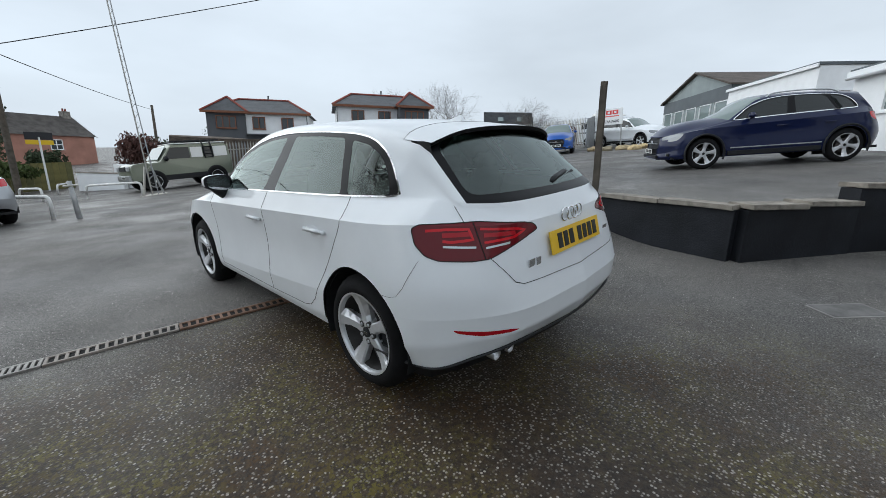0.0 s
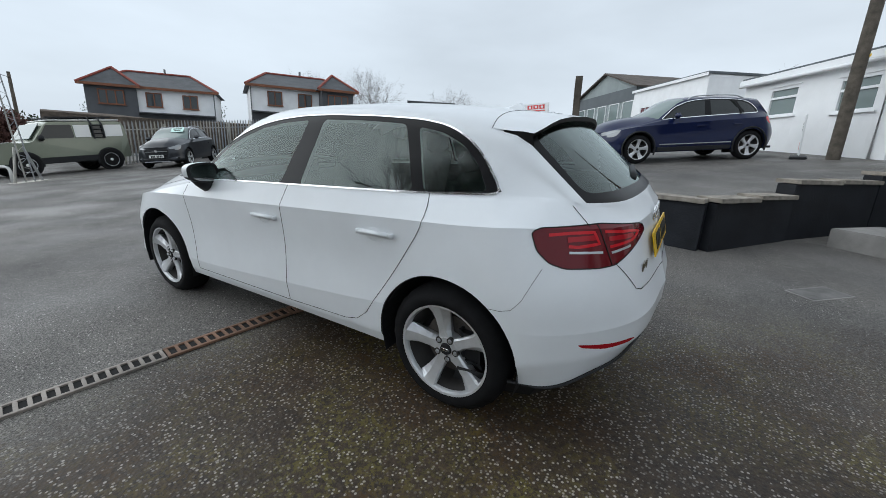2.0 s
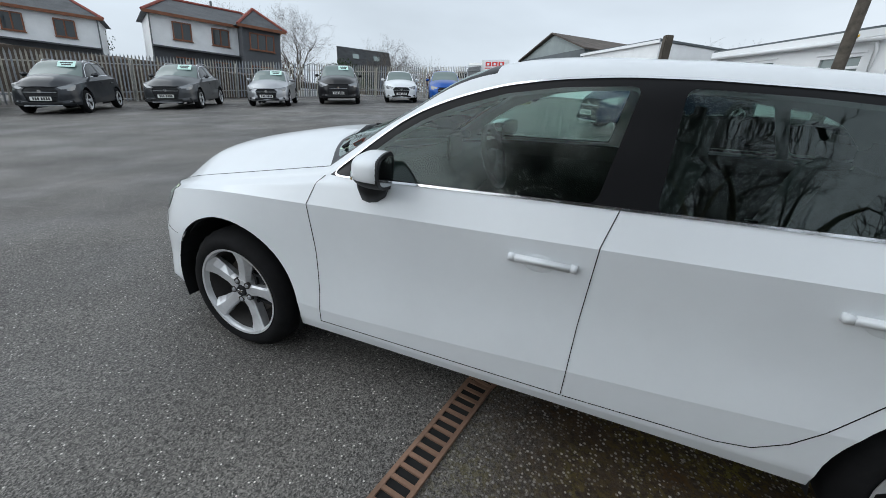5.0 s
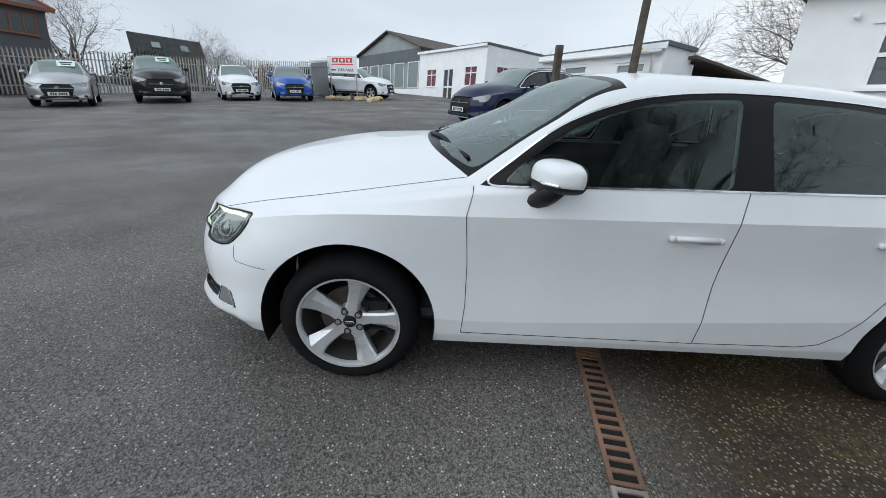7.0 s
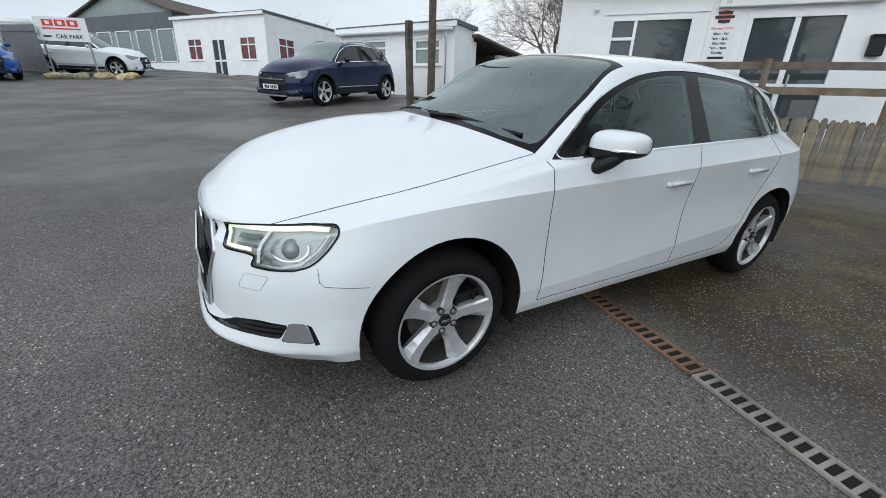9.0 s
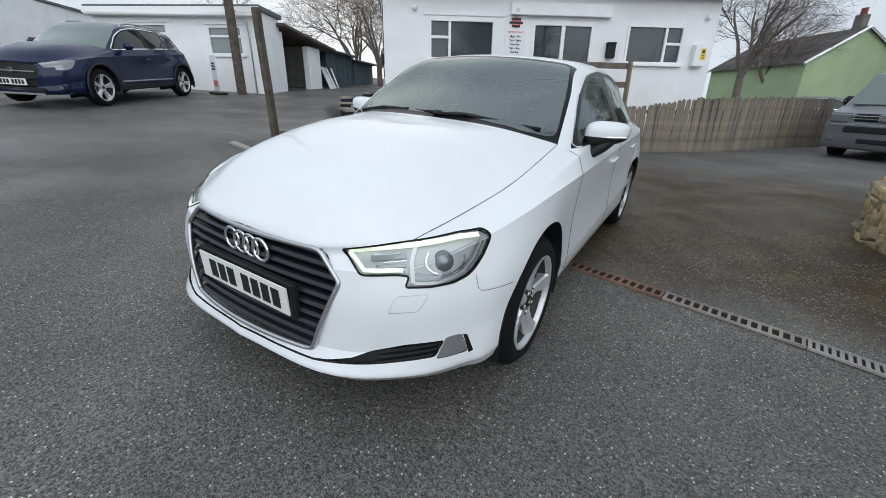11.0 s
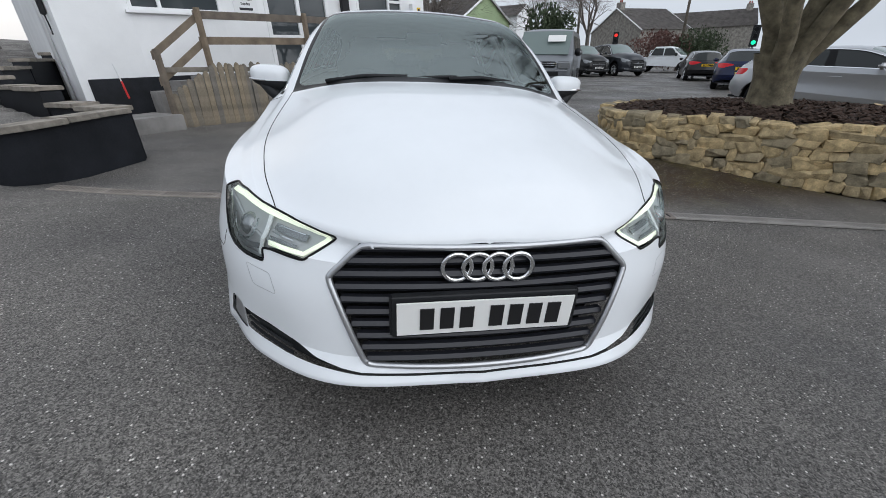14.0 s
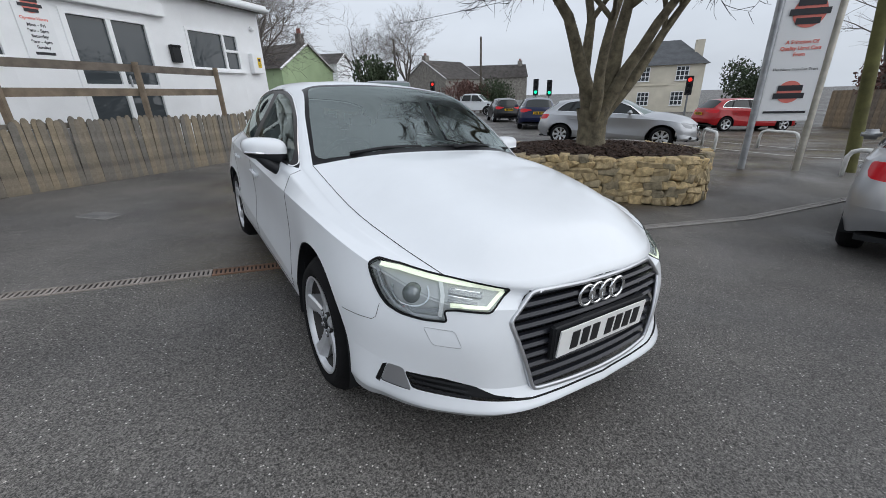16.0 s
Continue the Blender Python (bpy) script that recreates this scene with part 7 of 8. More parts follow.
def workshop():
    # the near annex: its front faces the forecourt, the corner by the covered passage on its right
    b, L = flat_block("white_annex", "white rendered annex with white window frames", (14.82, -2.99), (10.35, -5.50), 1.4, .75, 3.64, RENDER_WHITE, METAL_DARK, holes=((-3.39, 1.74, 1.10, .80), (-1.08, 1.67, 1.07, .81)))
    for xm, zs, w, hh in ((L - 3.39, 1.74, 1.10, .80), (L - 1.08, 1.67, 1.07, .81)):
        window_unit(b, xm, zs, w, hh, transom=((-w / 2, w / 2, .52),), glass=WINDOW_PALE, name="window", y=.05)
        solid("drip_strip", (w + .1, .04, .03), pose(xm, -.02, zs + hh + .02), UPVC, b)
    part("gutter", tube_along([(0, -.19, 2.76), (L, -.19, 2.72)], .05, sides=8), PIPE_WHITE, b, smooth=True)
    part("downpipe", tube_along([(L - .30, -.16, 2.74), (L - .30, -.06, 2.5), (L - .30, -.06, .3)], .04, sides=8), PIPE_WHITE, b, smooth=True)
    # open shelter and sheds behind it, along the passage
    m, L2 = along((11.03, -6.64), (13.6, -14.1), 1.0)
    s = thing("open_shelter", m, "white walled open shelter with a sheet roof beside the annex", "shelter")
    solid("end_wall", (.3, .2, 2.3), pose(.12, .1, 0), RENDER_WHITE, s)
    solid("end_wall", (.9, .2, 2.05), pose(2.25, .1, 0), RENDER_WHITE, s)
    solid("back_wall", (3.0, .2, 2.3), pose(1.4, 2.4, 0), CONCRETE, s)
    solid("inner_wall", (.2, 2.3, 2.2), pose(2.6, 1.3, 0), CONCRETE, s)
    roof = part("sheet_roof", prism([(-.1, 2.42), (3.4, 2.05), (3.4, 2.13), (-.1, 2.50)], 3.0), RUSTY_ROOF, s)
    roof.location = (0, -.35, 0)
    rng = random.Random(5)
    for k in range(7):
        part("leaning_plank", shaped_box((.09, .03, 1.5), (0, 0, .75), .004), PIPE_WHITE, s).matrix_local = pose(2.75 + .11 * k, -.55, .16, -28, 12, rng.uniform(-8, 8))
    for k, (x, w, hgt) in enumerate(((4.7, 2.5, 1.95), (7.3, 2.3, 1.8))):
        sh = thing("garden_shed", m @ pose(x + .1, .2, .15), "blue-grey timber shed with a felt roof", "shed", "sheds along the passage")
        for i in range(12):
            part("shed_board", shaped_box((w / 12 - .006, .03, hgt), (-w / 2 + w * (i + .5) / 12, 0, hgt / 2), .004), SHED_BLUE, sh)
        solid("shed_side", (.04, 2.0, hgt), pose(-w / 2, 1.0, 0), SHED_BLUE, sh)
        solid("shed_side", (.04, 2.0, hgt), pose(w / 2, 1.0, 0), SHED_BLUE, sh)
        solid("shed_roof", (w + .3, 2.4, .06), pose(0, .9, hgt), METAL_DARK, sh)
    # the further block with red-curtained windows and a door
    b, L = flat_block("white_workshop", "white flat-roofed workshop with windows and a white door", (31.32, 2.84), (25.0, -1.70), 9, 1.75, 5.70, RENDER_WHITE, METAL_DARK, holes=((1.74, 1.53, 1.30, 1.25), (3.87, .55, 1.25, 2.20), (6.35, 1.53, 1.30, 1.25)))
    for x, g in ((1.74, WINDOW_RED), (6.35, WINDOW_RED)):
        window_unit(b, x, 1.53, 1.30, 1.25, mull=(0.0,), transom=((-.65, .65, .82),), glass=g, y=.05)
    d = window_unit(b, 3.87, .55, 1.25, 2.20, mull=(0.0,), transom=((-.62, .62, .95),), sill=False, name="double_door", t=.10, y=.05)
    solid("side_face", (.06, 6.4, 3.9), pose(L + .02, 3.2, 0), RENDER_WHITE, b)
    w2 = new("side_front")
    w2.parent = b
    w2.matrix_local = pose(L + .09, .6, 0, 0, 0, 90)
    window_unit(w2, .9, 1.58, 1.3, 1.25, mull=(0.0,), transom=((-.65, .65, .82),), glass=WINDOW_RED)
    # grey gabled shed
    m, L = pose(40.64, 9.32, 1.70, 0, 0, -143.6), 11.02
    g = thing("grey_shed", m, "grey sheet-metal shed with a rusty roof and wide windows", "building")
    gab = part("gable_wall", prism([(0, 0), (L, 0), (L, 4.5), (L * .53, 6.05), (0, 4.5)], .3), METAL_GREY, g)
    solid("lower_band", (L + .02, .04, .95), pose(L / 2, -.03, 3.55), METAL_DARK, g)
    solid("white_base", (L + .02, .04, 1.5), pose(L / 2, -.03, 0), RENDER_WHITE, g)
    for k in range(5):
        window_unit(g, 1.15 + (L - 2.1) * k / 4, 1.53, 1.62, 2.0, glass=WINDOW_PALE, y=-.03, sill=False)
    for s, x0, x1 in ((1, L * .53, L + .35), (-1, -.35, L * .53)):
        z0, z1 = (6.08, 4.40) if s > 0 else (4.40, 6.08)
        part("roof_sheet", prism([(x0, z0), (x1, z1), (x1, z1 + .12), (x0, z0 + .12)], 8.5), RUSTY_ROOF, g).location = (0, -.3, 0)
    solid("side_wall", (.25, 7, 4.45), pose(L - .12, 3.8, 0), METAL_GREY, g)


SHED_BLUE = surface("blue_grey_boards", (0.055, 0.085, 0.105), 0.8, vary=0.3, scale=3, fine=40, each=.2)
WINDOW_RED = plain("red_blind_window", (0.13, 0.025, 0.032), 0.1, spec=0.7)
workshop()


def hip_house(name, label, m, L, wall_z, gable_left, W, rise, wing_rise, others, out, D, hip):
    """A pair-house of two storeys: white render with grey cladding, a slate hip roof and a projecting grey wing."""
    h = thing(name, m, label, "house", "new houses behind the fence")
    x0, x1 = (0, W) if gable_left else (L - W, L)
    solid("white_wall", (L, D, wall_z + 1.5), pose(L / 2, D / 2, -1.5), RENDER_WHITE, h)
    solid("grey_base", (L + .04, .06, 3.85), pose(L / 2, -.04, -1.5), CLAD_GREY, h)
    solid("wing_wall", (W, out, wall_z + 1.5), pose((x0 + x1) / 2, -out / 2, -1.5), CLAD_GREY, h)
    solid("canopy", (L - W, .8, .10), pose(((W if gable_left else 0) + (L if gable_left else L - W)) / 2, -.45, 2.35), SLATE, h)
    e, r = .4, rise
    bm = bmesh.new()
    v = [bm.verts.new(p) for p in ((-e, -e, wall_z), (L + e, -e, wall_z), (L + e, D + e, wall_z), (-e, D + e, wall_z), (hip, D / 2, wall_z + r), (L - hip, D / 2, wall_z + r))]
    for q in ((0, 1, 5, 4), (1, 2, 5), (2, 3, 4, 5), (3, 0, 4)):
        bm.faces.new([v[i] for i in q])
    bm.faces.new([v[i] for i in (3, 2, 1, 0)])
    roof = part("roof", bm, SLATE, h)
    bm = bmesh.new()
    xm = (x0 + x1) / 2
    v = [bm.verts.new(p) for p in ((x0 - e, -out - e, wall_z + .01), (x1 + e, -out - e, wall_z + .01), (x1 + e, 2.2, wall_z + .01), (x0 - e, 2.2, wall_z + .01), (xm, .9, wall_z + wing_rise), (xm, 3.2, wall_z + wing_rise))]
    for q in ((0, 1, 4), (1, 2, 5, 4), (3, 0, 4, 5), (3, 2, 1, 0)):
        bm.faces.new([v[i] for i in q])
    wing = part("wing_roof", bm, SLATE, h)
    for a, b in (((-e, -e, wall_z), (hip, D / 2, wall_z + r)), ((L + e, -e, wall_z), (L - hip, D / 2, wall_z + r)), ((x0 - e, -out - e, wall_z), (xm, .9, wall_z + wing_rise)), ((x1 + e, -out - e, wall_z), (xm, .9, wall_z + wing_rise)), ((hip, D / 2, wall_z + r), (L - hip, D / 2, wall_z + r))):
        part("ridge_tiles", tube_along([Vector(a) + Vector((0, 0, .05)), Vector(b) + Vector((0, 0, .05))], .11, sides=6), RIDGE_RED, h)
    part("fascia", shaped_box((L + 2 * e, .08, .22), (L / 2, -e, wall_z - .02), .01), BROWN_TRIM, h)
    part("fascia", shaped_box((W + 2 * e, .08, .22), (xm, -out - e, wall_z - .02), .01), BROWN_TRIM, h)
    part("flue", tube_along([(L * .55, D / 2, wall_z + r), (L * .55, D / 2, wall_z + r + .5)], .10), STEEL_DARK, h)
    for x, w, y in [(others[0], 1.25, 0), (others[1], 1.25, 0), (xm, 1.9, -out)]:
        window_unit(h, x, wall_z - 1.62, w, 1.25, mull=(0,) if w < 1.5 else (-.32, .32), frame=BROWN_TRIM, y=y - .03, t=.09)
        window_unit(h, x, .55, w, 1.3, mull=(0,), frame=BROWN_TRIM, y=y - .08, t=.09)
    part("downpipe", tube_along([((L if gable_left else 0), -.06, wall_z), ((L if gable_left else 0), -.06, 0)], .05), STEEL_DARK, h)


hip_house("new_house", "new house in white render and dark grey cladding, slate roof", pose(19.78, 32.54, 1.11, 0, 0, -29.95), 8.8, 4.636, False, 2.9, 1.62, 1.62, (1.99, 4.60), 1.5, 8.4, 1.64)
hip_house("new_house", "new two-storey house with a dark grey wing and red ridge tiles", pose(11.59, 43.98, .59, 0, 0, -33.4), 9.8, 4.57, True, 3.7, 1.70, 1.56, (4.96, 7.81), .20, 7.5, 2.3)


def gable_house(name, label, m, L, D, wz, rz, wall, roof_mat, chimneys=(), wins=(), end_wins=(), frame=UPVC):
    """A house with its ridge along x, its front towards -y and gables at both ends."""
    h = thing(name, m, label, "house")
    bm = bmesh.new()
    gab = [(0, 0, 0), (0, D, 0), (0, D, wz), (0, D / 2, rz), (0, 0, wz)]
    a = [bm.verts.new(p) for p in gab]
    b = [bm.verts.new((L, y, z)) for x, y, z in gab]
    bm.faces.new(a), bm.faces.new(b[::-1])
    for i in range(5):
        if i not in (2, 3):
            bm.faces.new((a[i], b[i], b[(i + 1) % 5], a[(i + 1) % 5]))
    part("wall", bm, wall, h)
    for s in (0, 1):
        bm = bmesh.new()
        y0, y1 = (-.3, D / 2) if s == 0 else (D + .3, D / 2)
        z0 = wz - .3 * (rz - wz) / (D / 2)
        bm.faces.new([bm.verts.new(p) for p in ((-.15, y0, z0 + .05), (L + .15, y0, z0 + .05), (L + .15, y1, rz + .05), (-.15, y1, rz + .05))])
        bmesh.ops.solidify(bm, geom=bm.faces[:], thickness=.12)
        part("roof_slope", bm, roof_mat, h)
        for x in (-.17, L + .17):
            part("bargeboard", tube_along([(x, y0, z0), (x, y1, rz + .02)], .08, sides=4), frame, h)
    for x, s, mat in chimneys:
        c = solid("chimney", (s, s, 1.0), pose(x, D / 2, rz - .3), mat, h)
        for k in (-.18, .18):
            part("chimney_pot", lathe([(0, .10), (.35, .09)], 10, "Z"), RIDGE_RED, c).location = (k * s, 0, 1.0)
    for x, z, w, hh in wins:
        window_unit(h, x, z, w, hh, mull=(0,), transom=((-w / 2, w / 2, hh * .5),), frame=frame, y=-.02, t=.08)
    return h


# pink house over the road
mp, Lp = along((-13.6, 56.4), (4.66, 66.6), -1.05)
gable_house("pink_house", "pink rendered cottage with slate roof and stone chimney", mp, Lp, 7.0, 3.9, 6.2, PINK, OLD_SLATE, ((Lp - .6, .8, STONE_GREY),), ((Lp - 4.3, 2.1, 1.3, 1.2),))
# green house behind the fence
mg, Lg = pose(-11.01, -33.06, 0.13, 0, 0, -51.0), 7.11
gable_house("green_house", "pale green cottage with a slate roof and brick chimneys", mg, Lg, 6.54, 3.49, 5.27, GREEN_WALL, OLD_SLATE, ((.5, .45, OLD_SLATE), (Lg - .6, .45, OLD_SLATE)), ())
ms, Ls = pose(-17.73, -45.95, .5, 0, 0, -35.7), 9.0
gable_house("white_house", "white gabled house behind the green cottage", ms, Ls, 5.9, 4.4, 5.55, RENDER_WHITE, OLD_SLATE)
mst = pose(-35.2, -52.2, .27, 0, 0, -166.6)
gable_house("stone_house", "grey stone gabled house with a tall chimney", mst, 9, 9.6, 3.72, 6.5, STONE_GREY, OLD_SLATE, ((.5, .8, STONE_GREY),))
mt, Lt = along((-41, -68), (-57, -57), .3)
gable_house("terrace_house", "grey stone terrace cottages beyond the junction", mt, Lt, 6, 4.2, 6.4, STONE_GREY, OLD_SLATE, ((1, .8, STONE_GREY), (Lt - 1, .8, STONE_GREY)))


def cream_house():
    m, L = pose(-46.1, -19.8, -1.0, 0, 0, -55.9), 7.7
    h = thing("cream_house", m, "cream rendered two-storey house with a dark hipped slate roof", "house")
    D, wz = 8.1, 4.75
    solid("wall", (L, D, wz), pose(L / 2, -D / 2, 0), CREAM, h)
    bm = bmesh.new()
    e, r = .35, 2.7
    v = [bm.verts.new(p) for p in ((-e, e, wz), (L + e, e, wz), (L + e, -D - e, wz), (-e, -D - e, wz), (2.25, -D / 2, wz + r), (L - 2.25, -D / 2, wz + r))]
    for q in ((0, 1, 5, 4), (1, 2, 5), (2, 3, 4, 5), (3, 0, 4), (3, 2, 1, 0)):
        bm.faces.new([v[i] for i in q])
    part("roof", bm, SLATE, h)
    f = new("front")
    f.parent = h
    f.matrix_local = pose(L, .02, 0, 0, 0, 180)
    for x, z in ((2.0, 3.2), (2.2, .7), (L - 2.0, 3.2), (L - 2.2, .7)):
        window_unit(f, x, z, 1.2, 1.4, mull=(-.2, .2), transom=((-.6, .6, .48), (-.6, .6, .95)), t=.07)
    solid("chimney", (.8, .8, 2.0), pose(.6, -2, wz + .4), CREAM, h)
    solid("ledge", (4.2, .12, .08), pose(L - 6.5 + 4, .05, 2.75), CREAM, h)


cream_house()
b = thing("slate_barn", pose(49.74, 37.76, 3.04, 0, 0, -50.2), "low house roof of dark slate with two skylights behind the fence", "house")
part("wall", prism([(0, -2), (7.25, -2), (7.25, 2.6), (0, 2.6)], 6.0), CLAD_GREY, b)
bm = bmesh.new()
bm.faces.new([bm.verts.new(p) for p in ((-.3, -.4, 2.5), (7.55, -.4, 2.5), (7.55, 3.0, 5.2), (-.3, 3.0, 5.2))])
bmesh.ops.solidify(bm, geom=bm.faces[:], thickness=.15)
part("roof_slope", bm, SLATE, b)
for x in (2.39, 5.44):
    sk = part("skylight", shaped_box((.9, 1.1, .06), (0, 0, 0), .01), WINDOW_PALE, b)
    sk.matrix_local = pose(x, 1.25, 3.95, 38.5, 0, 0)


# -- palisade fence behind the row of cars --
def palisade():
    line = [(4.5, 21.4), (11.0, 21.0), (16.3, 20.4), (20.0, 18.3), (24.0, 15.8), (25.7, 12.9), (24.2, 9.2)]
    f = thing("palisade_fence", pose(0, 0, 0), "galvanised steel palisade fence with pointed pales", "fence")
    verts = [(-.035, 0, 0), (-.012, .02, 0), (.012, .02, 0), (.035, 0, 0), (-.035, 0, 1.88), (-.012, .02, 1.88), (.012, .02, 1.88), (.035, 0, 1.88), (0, .008, 2.0)]
    faces = [(0, 1, 5, 4), (1, 2, 6, 5), (2, 3, 7, 6), (4, 5, 8), (5, 6, 8), (6, 7, 8)]
    me = bpy.data.meshes.new("pale")
    me.from_pydata(verts, [], faces)
    me.materials.append(GALV)
    for a, b in zip(line, line[1:]):
        d = Vector(b) - Vector(a)
        n = round(d.length / .155)
        rz = math.degrees(math.atan2(d.y, d.x))
        for i in range(n):
            p = Vector(a) + d * i / n
            o = new("pale", me)
            o.parent = f
            o.matrix_local = pose(p.x, p.y, ground_z(*p) + .05, 0, 0, rz)
        m, L = along(a, b, 0)
        za, zb = ground_z(*a), ground_z(*b)
        for dz in (.40, 1.60):
            bm = prism([(0, za + dz), (L, zb + dz), (L, zb + dz + .05), (0, za + dz + .05)], .05)
            part("fence_rail", bm, GALV, f).matrix_local = m @ pose(0, .03, 0)
        k = max(1, round(L / 2.75))
        for i in range(k + 1):
            p = Vector(a) + d * i / k
            solid("fence_post", (.06, .10, 1.85), pose(p.x, p.y, ground_z(*p), 0, 0, rz) @ pose(0, .10, 0), GALV, f)
    g = thing("grey_gate", on_ground(22.45, 8.0, 31), "grey solid steel gate standing open by the sign", "gate")
    for i in range(20):
        part("gate_slat", shaped_box((.15, .03, 1.85), (-1.57 + .165 * i, 0, .98), .004), STEEL_DARK, g)
    for z in (.2, 1.7):
        part("gate_rail", shaped_box((3.35, .05, .06), (0, .03, z), .004), STEEL_DARK, g)
    # white tanks and a brown hedge bank behind the fence
    for a, b, z0, hgt, mat, nm, lab in (((4, 24.5), (28.5, 17.5), .2, 1.75, HEDGE, "brown_hedge", "brown winter hedge behind the palisade fence"), ((15.5, 22.2), (25.5, 16.6), .9, .6, SIGN_WHITE, "white_wall", "low white wall behind the palisade fence")):
        m, L = along(a, b, z0)
        bm = bmesh.new()
        box_bm(bm, (L, .8 if mat is HEDGE else .2, hgt), (L / 2, 0, hgt / 2))
        bmesh.ops.subdivide_edges(bm, edges=[e for e in bm.edges], cuts=9, use_grid_fill=True)
        if mat is HEDGE:
            for v in bm.verts:
                v.co += noise.noise_vector(v.co * .9) * .22
        t = thing(nm, m, lab, "hedge" if mat is HEDGE else "wall")
        part("mass" if mat is HEDGE else "wall", bm, mat, t)


HEDGE = surface("brown_hedge", (0.13, 0.105, 0.085), 0.95, vary=0.45, scale=3, fine=24, bump=1.0, depth=0.05)
palisade()


wl = thing("white_garden_wall", along((-.3, 24.6), (1.3, 22.5), ground_z(.5, 23.5) - .1)[0], "low white rendered wall beyond the exit", "wall")
solid("wall_block", (2.6, .22, 1.0), pose(1.3, .11, 0), RENDER_WHITE, wl)
solid("wall_cap", (2.66, .28, .06), pose(1.3, .11, 1.0), COPING, wl)
solid("gate_pier", (.75, .4, 1.45), pose(2.2, .55, 0), RENDER_WHITE, wl)


# -- poles, wires, rails and signs --
def pole(name, label, at, height, r, mat, lean=(0, 0), cat="pole", group=""):
    t = thing(name, pose(at[0], at[1], ground_z(at[0], at[1]) - .1, lean[0], lean[1], 0), label, cat, group)
    part("shaft", lathe([(0, r), (height * .5, r * .88), (height, r * .75), (height, 0)], 14, "Z"), mat, t, smooth=True)
    return t


tp = pole("telegraph_pole", "tall dark timber telegraph pole beside the annex", (10.45, -4.70), 8.0, .13, POST_WOOD, (0, 0))
part("yellow_tag", shaped_box((.10, .02, .05), (-.06, -.115, 2.3), .004), SIGN_YELLOW, tp)
part("cable_guard", tube_along([(.13, -.04, .1), (.12, -.04, 7.5)], .022), SATIN, tp)
sb = thing("swivel_sign", on_ground(10.70, -4.12, 172, .2, .2), "white pavement sign with red lettering bars on a black base", "sign")
part("sign_base", shaped_box((.50, .34, .06), (0, 0, .03), .02), BLACK_PLASTIC, sb)
part("sign_panel", shaped_box((.36, .04, .95), (0, 0, .56), .015), SIGN_WHITE, sb)
for k in range(3):
    bar(sb, 0, .82 - .075 * k, .22, .05, SIGN_BLACK, -.024)
bar(sb, 0, .30, .24, .16, SIGN_PINK, -.024)

# lattice mast and hoop barriers by the road
def mast():
    t = thing("lattice_mast", pose(1.19, 15.2, ground_z(1.19, 15.2), 0, -4.5, 15), "slim galvanised lattice mast leaning over the forecourt", "mast")
    for dx, dy in ((-.11, -.08), (.11, -.08), (0, .12)):
        part("mast_leg", tube_along([(dx, dy, 0), (dx * .55, dy * .55, 4.2), (dx * .35, dy * .35, 8.4)], .018), GALV, t)
    for k in range(22):
        z, f = .2 + .36 * k, 1 - .08 * k / 2
        f = max(f, .35)
        part("mast_brace", tube_along([(-.11 * f, -.08 * f, z), (.11 * f, -.08 * f, z + .18), (0, .12 * f, z + .27), (-.11 * f, -.08 * f, z + .36)], .008, sides=4), GALV, t)
    for s in (-1, 1):
        part("base_strut", tube_along([(s * .34, 0, 0), (s * .10, 0, 1.05)], .035), GALV, t)
    part("base_plate", shaped_box((.9, .3, .02), (0, 0, .01), .004), GALV, t)


mast()


def hoop(a, b, h=.5):
    za, zb = ground_z(*a), ground_z(*b)
    t = thing("hoop_barrier", pose(a[0], a[1], za), "white tubular steel hoop barrier at the edge of the forecourt", "barrier", "hoop barriers along the road")
    d = Vector((b[0] - a[0], b[1] - a[1], zb - za))
    n = d.normalized()
    pts = [Vector((0, 0, -.1)), Vector((0, 0, h - .14)), n * .05 + Vector((0, 0, h - .04)), n * .15 + Vector((0, 0, h)), d - n * .15 + Vector((0, 0, h)), d - n * .05 + Vector((0, 0, h - .04)), d + Vector((0, 0, h - .14)), d + Vector((0, 0, -.1))]
    part("hoop_tube", tube_along(pts, .042, sides=8), WHITE_STEEL, t, smooth=True)


for a, b in (((-1.75, 9.3), (-2.5, 11.6)), ((-.54, 17.4), (.87, 15.4)), ((-2.35, 19.6), (-1.75, 18.0)), ((-1.15, 23.0), (-.55, 24.8)), ((.07, 26.0), (.75, 27.0)), ((-11.19, -2.36), (-12.5, -3.3)), ((-13.2, -2.07), (-13.0, -1.1)), ((-9.35, .75), (-9.7, 2.7))):
    hoop(a, b)
st = pole("steel_bollard", "grey steel bollard post at the forecourt's edge", (-1.34, 8.8), .92, .055, GALV, (0, -4), "bollard")
part("bollard_cap", shaped_box((.26, .10, .03), (0, 0, .82), .01), GALV, st)


